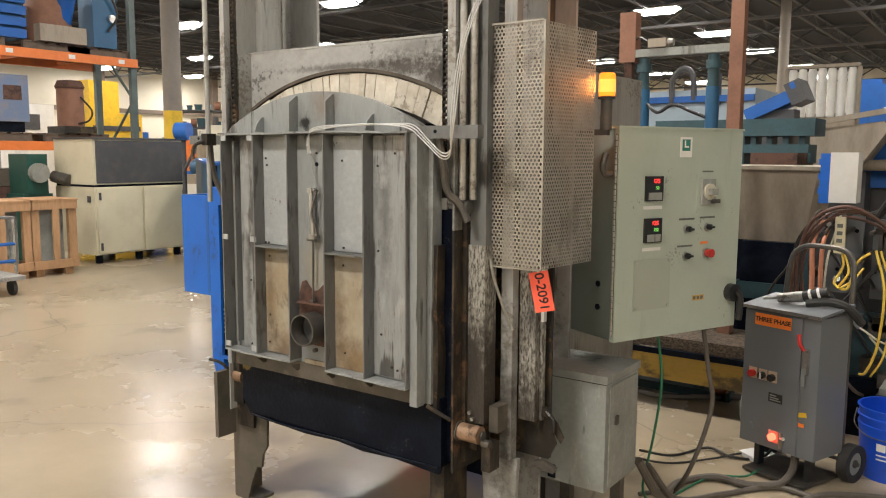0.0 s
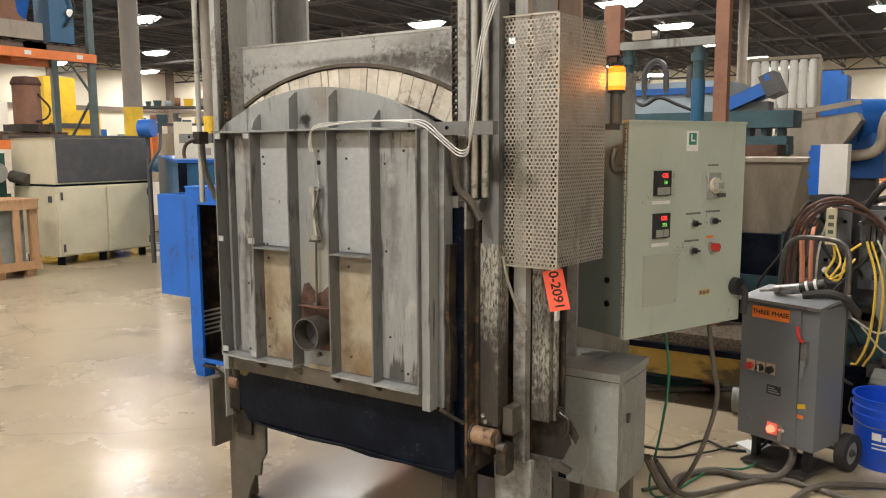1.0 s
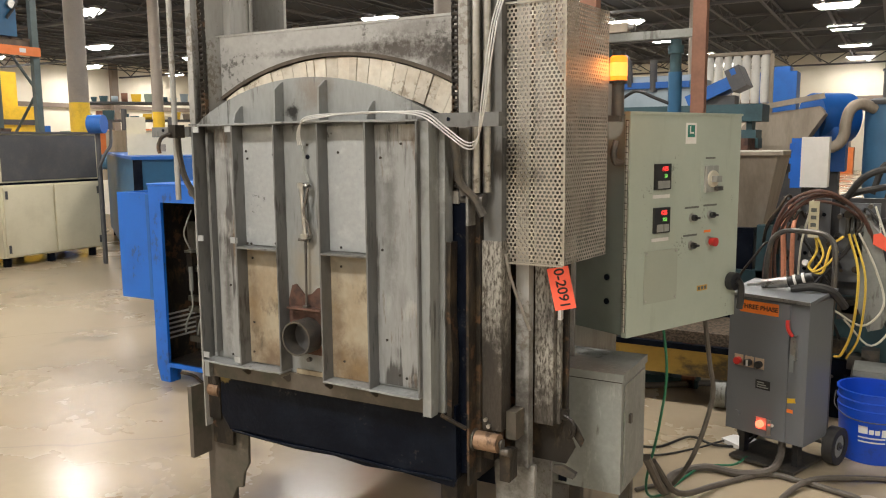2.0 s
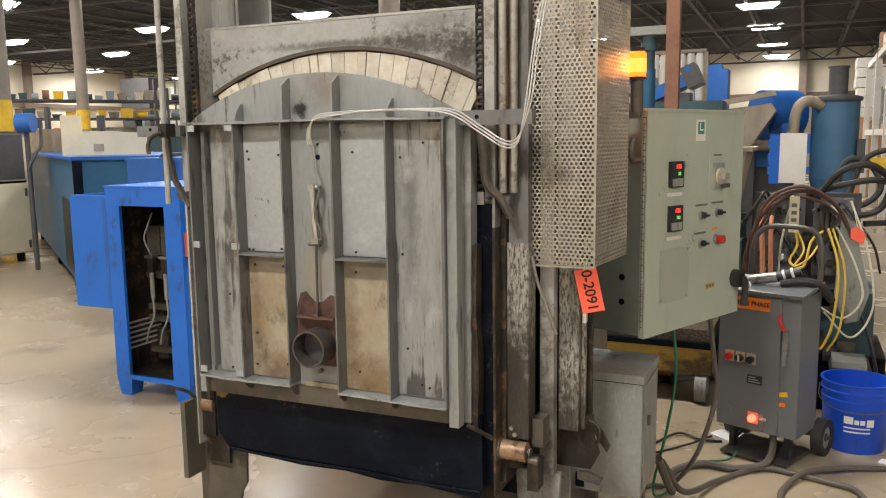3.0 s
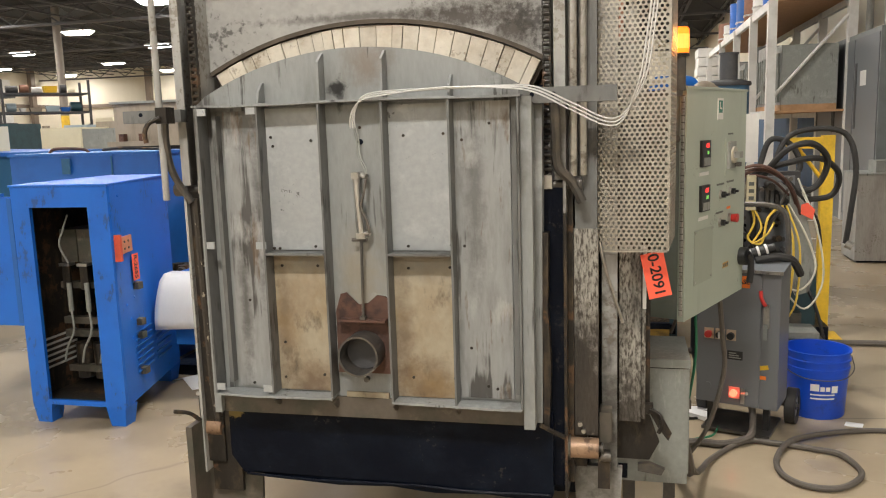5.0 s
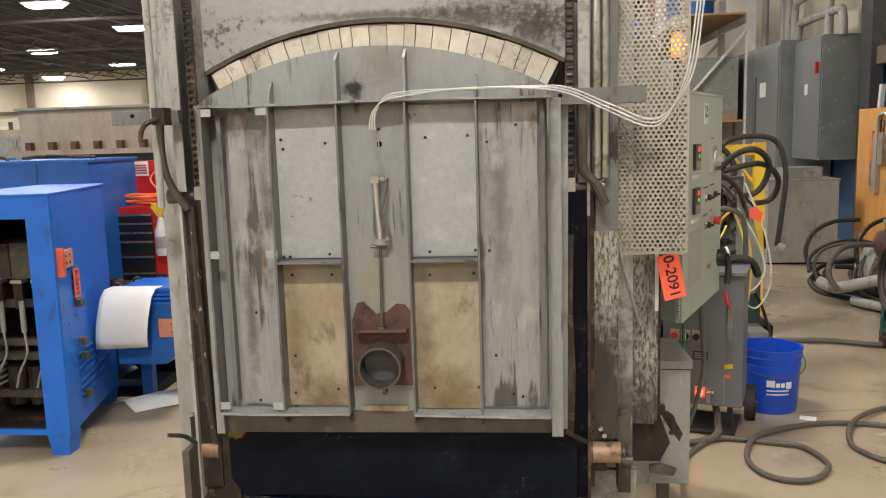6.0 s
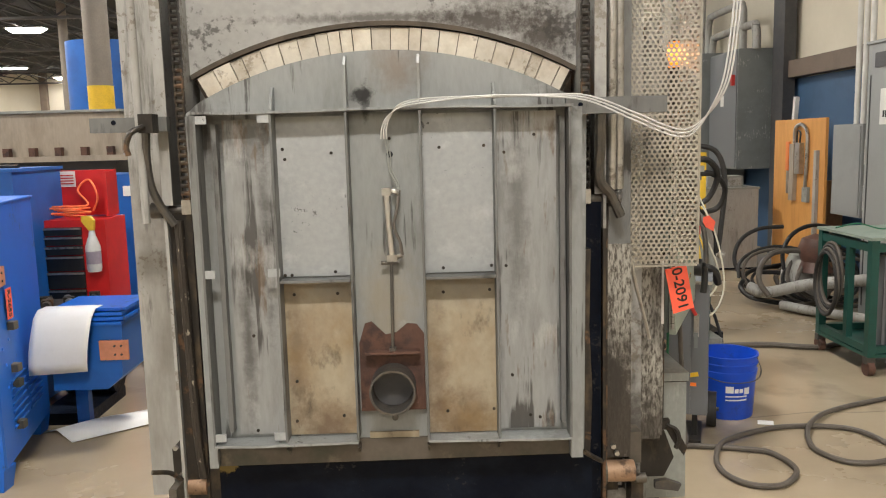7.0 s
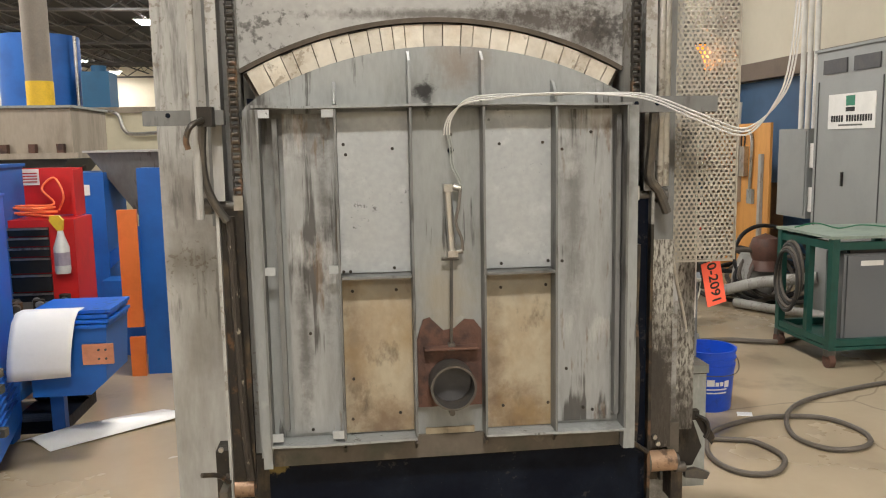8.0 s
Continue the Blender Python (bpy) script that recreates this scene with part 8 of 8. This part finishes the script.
part("top", box(-8.77, -7.77, 3.78, 5.24, 1.6505, 1.675), M_CHAR, ec)
for y0, y1 in ((3.83, 4.49), (4.52, 5.19)):
    d = part("door", box(-7.799, -7.775, y0, y1, 0.14, 1.00), M_CREAM, ec, bevel=0.004)
    part("hinge", box(-7.774, -7.765, y0 + 0.02 if y0 < 4 else y1 - 0.05, y0 + 0.05 if y0 < 4 else y1 - 0.02, 0.85, 0.95), M_CHAR, d)
    part("hinge", box(-7.774, -7.765, y0 + 0.02 if y0 < 4 else y1 - 0.05, y0 + 0.05 if y0 < 4 else y1 - 0.02, 0.18, 0.28), M_CHAR, d)
for y in (3.9, 4.5, 5.12):
    for x in (-8.6, -7.92):
        part("foot", rod((x, y, 0), (x, y, 0.12), 0.05, seg=12), M_BLACK, ec)
part("side_switch", box(-7.95, -7.88, 3.785, 3.7995, 0.82, 0.90), M_CHAR, ec)

# ---- wooden crates ----
def crate(x, y, w, d, h):
    t = thing("wooden_crate", (x, y, 0), "open raw pine crate with sheet goods standing inside", "crate", "crates beside the rack")
    for a in (-1, 1):
        for b in (-1, 1):
            part("post", box(x + a * d / 2 - 0.03, x + a * d / 2 + 0.03, y + b * w / 2 - 0.05, y + b * w / 2 + 0.05, 0.09, h), M_WOOD, t)
    for b in (-1, 1):
        for z in (0.14, h - 0.05):
            part("rail", box(x + d / 2 + 0.031, x + d / 2 + 0.055, y - w / 2 - 0.05, y + w / 2 + 0.05, z - 0.05, z + 0.05), M_WOOD, t) if b > 0 else part("rail", box(x - d / 2, x + d / 2, y - w / 2 - 0.075, y - w / 2 - 0.051, z - 0.05, z + 0.05), M_WOOD, t)
    part("slat", box(x + d / 2 + 0.031, x + d / 2 + 0.053, y - 0.03, y + 0.05, 0.19, h - 0.1), M_WOOD, t)
    part("top_board", box(x - d / 2 - 0.03, x + d / 2 + 0.06, y - w / 2 - 0.06, y + w / 2 + 0.06, h, h + 0.022), M_WOOD, t)
    part("skid", box(x - d / 2, x + d / 2, y - w / 2, y - w / 2 + 0.1, 0, 0.09), M_WOOD, t)
    part("skid", box(x - d / 2, x + d / 2, y + w / 2 - 0.1, y + w / 2, 0, 0.09), M_WOOD, t)
    part("sheet_pack", box(x - d / 2 + 0.1, x + d / 2 - 0.05, y - w / 2 + 0.08, y + w / 2 - 0.08, 0.09, h - 0.08), M_GREYBOX, t, "grey sheet goods")
    return t


crate(-7.62, 2.99, 0.46, 0.55, 0.90)
crate(-7.62, 2.36, 0.62, 0.55, 0.90)

tr2 = thing("platform_truck", (-6.7, 1.8, 0), "blue tubular platform truck with a pale deck", "truck")
part("deck", box(-7.2, -6.3, 1.35, 2.12, 0.16, 0.20), M_COLUMN, tr2)
for z in (0.34, 0.52):
    part("rail", rod((-6.5, 1.3, z), (-6.5, 2.12, z), 0.018, seg=8), M_BLUE2, tr2)
part("bow", hose([(-6.5, 1.3, 0.2), (-6.5, 1.3, 0.72), (-6.5, 1.38, 0.80), (-6.5, 2.04, 0.80), (-6.5, 2.12, 0.72), (-6.5, 2.12, 0.2)], 0.018, 8), M_STEEL, tr2, smooth=True)
for y in (1.45, 2.02):
    for x in (-7.1, -6.4):
        part("wheel", rod((x, y - 0.02, 0.08), (x, y + 0.02, 0.08), 0.08, seg=16), M_RUBBER, tr2)

# ---- orange pallet rack with stored goods ----
rk = thing("pallet_rack", (-10, 3.5, 0), "orange and green pallet rack loaded with old equipment", "pallet rack")
for y in (5.54, 2.6, -0.4):
    for x in (-9.5, -10.5):
        part("upright", box(x - 0.04, x + 0.04, y - 0.05, y + 0.05, 0, 4.3), M_RACKG, rk, "green-grey perforated upright")
    for z0, z1 in ((0.3, 1.3), (2.3, 1.3), (2.3, 3.3), (4.2, 3.3)):
        part("brace", rod((-9.5, y, z0), (-10.5, y, z1), 0.022, seg=6), M_RACKG, rk)
for z in (2.80, 1.50):
    for x in (-9.44, -10.56):
        part("beam", box(x - 0.03, x + 0.03, -0.4, 5.58, z, z + 0.13), M_RACKO, rk, "orange beam", bevel=0.004)
    for y in (0.5, 1.4, 3.1, 4.0, 4.9):
        part("cross_tie", box(-10.53, -9.47, y - 0.03, y + 0.03, z + 0.06, z + 0.10), M_RACKO, rk)
for y in (2.7, 3.6, 4.5, 5.3):
    part("beam_label", box(-9.412, -9.409, y - 0.05, y + 0.05, 2.84, 2.90), M_WHITEPL, rk)


def pallet(x, y, z):
    t = thing("pallet", (x, y, z), "weathered dark wooden pallet on the rack", "pallet", "pallets on the rack")
    for k in range(6):
        part("deck_board", box(x - 0.5, x + 0.5, y - 0.5 + 0.175 * k, y - 0.38 + 0.175 * k, z + 0.10, z + 0.12), M_PALLET, t)
    for k in (-0.45, 0.0, 0.45):
        part("stringer", box(x + k - 0.03, x + k + 0.03, y - 0.5, y + 0.5, z, z + 0.0995), M_PALLET, t)
    return t


for y in (3.1, 4.35, 5.0, 1.6):
    pallet(-10.0, y, 2.932)
for y in (3.4, 4.6, 1.8):
    pallet(-10.0, y, 1.632)
g = thing("blue_crate", (-9.8, 3.4, 3.06), "dark blue slatted plastic bulk crate", "crate")
for i in range(4):
    part("slat_panel", box(-9.55, -9.50, 2.95, 3.90, 3.07 + 0.16 * i, 3.19 + 0.16 * i), M_BLUE2, g)
part("inside", box(-10.4, -9.56, 2.97, 3.88, 3.06, 3.70), M_DARKBLUE, g)
g = thing("wrapped_pump", (-9.9, 4.4, 3.06), "brown pump unit wrapped in clear film", "pump")
part("body", lathe([(0.0, 0.0), (0.33, 0.0), (0.36, 0.1), (0.30, 0.35), (0.33, 0.5), (0.26, 0.75), (0.0, 0.78)], (-9.8, 4.38, 3.06), 18), M_REDBROWN, g, smooth=True)
part("film", box(-9.60, -9.42, 4.05, 4.75, 3.06, 3.30), M_BEIGE, g, bevel=0.03)
part("motor", rod((-9.7, 4.5, 3.3), (-9.5, 4.5, 3.75), 0.14, seg=14), M_BLUE2, g, smooth=True)
g = thing("grey_press", (-9.6, 5.1, 3.06), "slate grey press column with hoses and gauges", "press")
part("column", box(-9.85, -9.45, 4.88, 5.26, 3.06, 3.82), M_DARKBLUE, g, bevel=0.01)
part("head", box(-9.80, -9.42, 4.90, 5.06, 3.82, 4.05), M_DARKBLUE, g, bevel=0.01)
part("hose", hose([(-9.44, 5.0, 3.9), (-9.38, 5.15, 3.8), (-9.40, 5.25, 3.55), (-9.42, 5.1, 3.3)], 0.02, 7), M_BLACKPL, g)
part("gauge", rod((-9.449, 5.18, 3.5), (-9.40, 5.18, 3.5), 0.06, seg=16), M_STEEL, g)
g = thing("rusty_motor", (-9.7, 4.6, 1.76), "rust-brown vertical motor on a pallet", "motor")
part("base", box(-9.95, -9.45, 4.36, 4.86, 1.755, 1.86), M_GREASE, g, bevel=0.01)
part("body", rod((-9.7, 4.6, 1.86), (-9.7, 4.6, 2.42), 0.19, seg=22), M_REDBROWN, g, smooth=True)
part("cap", lathe([(0.20, 0), (0.21, 0.03), (0.17, 0.12), (0, 0.14)], (-9.7, 4.6, 2.42), 22), M_RUST, g, smooth=True)
part("cord", hose([(-9.52, 4.66, 2.3), (-9.46, 4.8, 2.1), (-9.47, 4.75, 1.95), (-9.5, 4.6, 1.9)], 0.015, 6), M_GREASE, g)
g = thing("blue_machine", (-9.7, 3.5, 1.76), "faded blue machine base on a pallet", "machine")
part("body", box(-10.1, -9.45, 3.0, 3.85, 1.90, 2.55), M_DARKBLUE3, g, bevel=0.03)
part("slot", box(-10.0, -9.5, 3.1, 3.8, 1.755, 1.8995), M_BLACK, g)
part("rust_patch", box(-9.4495, -9.444, 3.5, 3.75, 2.2, 2.4), M_RUST, g)
g = thing("green_gearbox", (-8.9, 3.5, 0), "dark green machine head on a stand", "machine")
part("head", box(-9.1, -8.6, 3.35, 3.62, 0.92, 1.45), M_GREENCART, g, bevel=0.03)
part("face", rod((-8.6, 3.48, 1.2), (-8.52, 3.48, 1.2), 0.13, seg=18), M_GREYBOX, g)
part("stand", box(-9.1, -8.65, 3.3, 3.7, 0, 0.9195), M_GREENCART, g)
part("spindle", rod((-8.6, 3.7, 1.15), (-8.35, 3.78, 1.1), 0.08, seg=14), M_DARKSTEEL, g, smooth=True)
g = thing("rust_stack", (-10, 3.2, 0), "stack of rusty brown steel forms under the rack", "steel forms")
for i in range(5):
    part("form", box(-10.3, -9.55, 2.75, 3.9, 0.25 * i, 0.24 + 0.25 * i), M_RUST if i % 2 else M_SKIRT, g, bevel=0.01)

rs = thing("vise_stand", (-7.0, 4.65, 0), "blue round reel on a dark post with a bent hose", "reel")
part("reel", rod((-7.08, 4.58, 1.76), (-6.92, 4.66, 1.76), 0.115, seg=22), M_BLUE2, rs, smooth=True)
part("post", rod((-7.05, 4.66, 0), (-7.05, 4.66, 1.70), 0.03, seg=10), M_CHAR, rs)
part("arm", box(-7.10, -7.0, 4.60, 4.85, 1.70, 1.80), M_CHAR, rs, bevel=0.01)
part("hose", hose([(-7.0, 4.82, 1.7), (-6.95, 4.76, 1.5), (-6.95, 4.68, 1.4), (-7.0, 4.60, 1.2)], 0.02, 7), M_CHAR, rs)

# ---- rows of stored machines towards the far walls ----
lay_out(1.4, -2.0, 0.99)
STORE = (M_CREAM, M_BLUE2, M_YELLOW, M_TEAL, M_PALEBLUE, M_BEIGE, M_CREAM, M_DARKBLUE, M_CHAR, M_GREYBOX, M_RACKO, M_GREENTOP)
WORD = {M_CREAM.name: "cream", M_BLUE2.name: "blue", M_YELLOW.name: "yellow", M_TEAL.name: "dark teal", M_PALEBLUE.name: "pale blue", M_BEIGE.name: "beige", M_DARKBLUE.name: "slate blue", M_CHAR.name: "charcoal",
        M_GREYBOX.name: "grey", M_RACKO.name: "orange", M_GREENTOP.name: "pale green"}


def stored(x, y, w, d, h, mt, r):
    t = thing("stored_machine", (x, y, 0), WORD[mt.name] + " stored machine standing on the hall floor", "machine", "stored machines")
    part("bed", box(x - w / 2, x + w / 2, y - d / 2, y + d / 2, 0, h * 0.6), mt, t, bevel=0.02)
    o = r.uniform(-0.2, 0.2) * w
    part("head", box(x + o - w * 0.28, x + o + w * 0.28, y - d * 0.4, y + d * 0.4, h * 0.6, h), mt if r.random() < 0.6 else r.choice(STORE), t, bevel=0.03)
    part("panel", box(x - w * 0.35, x + w * 0.1, y - d / 2 - 0.02, y - d / 2 - 0.001, h * 0.15, h * 0.5), r.choice((M_CHAR, M_GREYBOX, M_WHITEPL)), t)
    part("column", rod((x + w * 0.36, y, h * 0.6), (x + w * 0.36, y, h * r.uniform(0.9, 1.25)), 0.05 + 0.03 * r.random(), seg=10), r.choice((M_CHAR, M_STEEL, mt)), t)
    part("motor", rod((x - w * 0.44, y - d * 0.2, h * 0.68), (x - w * 0.2, y - d * 0.2, h * 0.68), h * 0.08, seg=12), r.choice((M_BLUE2, M_GREYBOX, M_DARKBLUE)), t, smooth=True)
    return t


r = random.Random(31)
for row, (y, n, x0, x1) in enumerate(((8.6, 8, -21, -11), (11.5, 10, -24, -8), (14.5, 11, -27, -5), (18.0, 12, -29, -3.5), (22.5, 12, -29, -2), (27.5, 12, -29, -1), (33, 11, -29, 1.5), (37.5, 11, -29, 2))):
    for i in range(n):
        x = x0 + (x1 - x0) * (i + r.uniform(-0.25, 0.25)) / (n - 1)
        stored(x, y + r.uniform(-0.8, 0.8), r.uniform(0.9, 1.8), r.uniform(0.7, 1.2), r.uniform(1.35, 2.15), r.choice(STORE), r)
for i in range(6):
    stored(-15.5 - 0.5 * i % 2 - r.uniform(0, 8), 1.0 + 1.7 * i, 1.2, 1.2, r.uniform(1.5, 2.1), r.choice(STORE), r)
# near row seen over the blue cabinet
stored(-10.3, 8.3, 1.5, 0.9, 1.72, M_CREAM, r)
stored(-8.0, 9.3, 1.3, 0.9, 1.66, M_CREAM, r)
stored(-6.6, 8.6, 1.3, 0.9, 1.62, M_CREAM, r)
stored(-7.4, 10.0, 1.2, 0.9, 1.75, M_RACKO, r)
stored(-5.6, 10.6, 1.2, 0.9, 1.80, M_YELLOW, r)
g = thing("yellow_machine", (-13.2, 7.4, 0), "bright yellow machine with a raised hood", "machine")
part("bed", box(-13.7, -13.0, 6.85, 8.0, 0, 2.25), M_YELLOW, g, bevel=0.02)
part("hood", box(-13.6, -13.1, 6.9, 7.55, 2.25, 2.9), M_YELLOW, g, bevel=0.03)
part("dark_band", box(-12.999, -12.985, 6.9, 7.95, 1.9, 2.0), M_CHAR, g)
g = thing("white_control_cabinet", (-14, 6, 0), "white control cabinet with a dark screen", "cabinet")
part("body", box(-14.3, -13.7, 5.7, 6.5, 0, 2.4), M_WHITEPL, g, bevel=0.02)
part("screen", box(-13.699, -13.69, 5.9, 6.2, 1.9, 2.2), M_CHAR, g)
g = thing("black_stack", (-25.2, 25, 0), "stack of black crates on pallet racking", "crates")
for i in range(3):
    part("crate", box(-26.0, -24.4, 24.6, 25.6, 0.2 + 1.4 * i, 1.5 + 1.4 * i), M_CHAR, g, bevel=0.03)
part("base", box(-26.0, -24.4, 24.6, 25.6, 0, 0.1995), M_WOOD, g)
for k in range(2):
    part("tier", box(-26.0, -24.4, 24.7, 25.5, 1.5 + 1.4 * k, 1.6 + 1.4 * k), M_WOOD, g)
g = thing("wire_cage", (-23.5, 25, 0), "tall dark wire cage with pale bins inside", "cage")
for i in range(4):
    part("frame", box(-24.1, -22.9, 24.6 + 0.005 * i, 25.4, 1.05 * i, 1.05 * i + 0.08), M_CHAR, g)
    part("bin", box(-24.0, -23.0, 24.7, 25.3, 1.05 * i + 0.081, 1.05 * i + 0.7), M_WHITEPAINT, g)
for x in (-24.1, -23.5, -22.95):
    part("post", box(x, x + 0.06, 24.52, 24.58, 0, 4.2), M_CHAR, g)

# ---- cream machine and laden shelving far behind the blue machines ----
g = thing("cream_machine", (-5.70, 4.55, 0), "large cream painted machine with a dark slot", "machine")
CM = pose(-5.70, 4.55, 0) @ pose(0, 0, 0, 0, 0, 50)
part("body", box(-0.42, 0.42, -0.35, 0.35, 0.25, 1.62, m=CM), M_CREAM, g, bevel=0.02)
part("plinth", box(-0.40, 0.40, -0.32, 0.32, 0.0, 0.2495, m=CM), M_CHAR, g)
part("riser", box(-0.42, -0.22, -0.30, 0.30, 1.6205, 1.80, m=CM), M_CREAM, g, bevel=0.015)
part("slot", box(-0.12, -0.02, -0.356, -0.351, 1.42, 1.50, m=CM), M_BEIGE, g)
RK = pose(-13.6, 11.2, 0) @ pose(0, 0, 0, 0, 0, 48)
g = thing("goods_rack", (-13.6, 11.2, 0), "dark steel shelving crowded with parts and bins", "shelving")
LEVELS = (1.15, 1.62, 2.08, 2.48)
for z in LEVELS:
    part("shelf", box(-1.7, 3.6, -0.45, 0.45, z - 0.04, z, m=RK), M_CHAR, g)
for x in (-1.72, 0.1, 1.9, 3.6):
    for y in (-0.47, 0.46):
        part("post", box(x, x + 0.05, y, y + 0.05, 0, 2.75, m=RK), M_CHAR, g)
r = random.Random(17)
GOODS = (M_PALEBLUE, M_GREENTOP, M_YELLOW, M_PALEBLUE, M_WHITEPL, M_BEIGE, M_BLUE2, M_CHAR, M_CREAM, M_REDBROWN, M_TEAL)
TINT = ("pale blue", "pale green", "yellow", "light blue", "white", "beige", "blue", "charcoal", "cream", "rust red", "dark teal")
for z in LEVELS:
    x = -1.6
    while x < 3.4:
        w, h, k = r.uniform(0.10, 0.28), r.uniform(0.07, 0.22), r.randrange(len(GOODS))
        d = r.uniform(0.12, 0.3)
        if r.random() < 0.3:
            p, q = RK @ Vector((x + 0.02, -0.2, z + h * 0.5)), RK @ Vector((x + w, -0.2, z + h * 0.5))
            single("drum_part", rod(p, q, h * 0.5, seg=12), GOODS[k], TINT[k] + " round machine part on the shelving", "part", "goods on the shelving", smooth=True)
        else:
            single("parts_bin", tapered(x + 0.02, x + w - 0.02, -0.40, -0.40 + d, z + 0.0005, x, x + w, -0.42, -0.38 + d, z + h, m=RK), GOODS[k], TINT[k] + " open parts bin on the shelving", "bin", "goods on the shelving", bevel=0.008)
        x += w + r.uniform(0.01, 0.08)
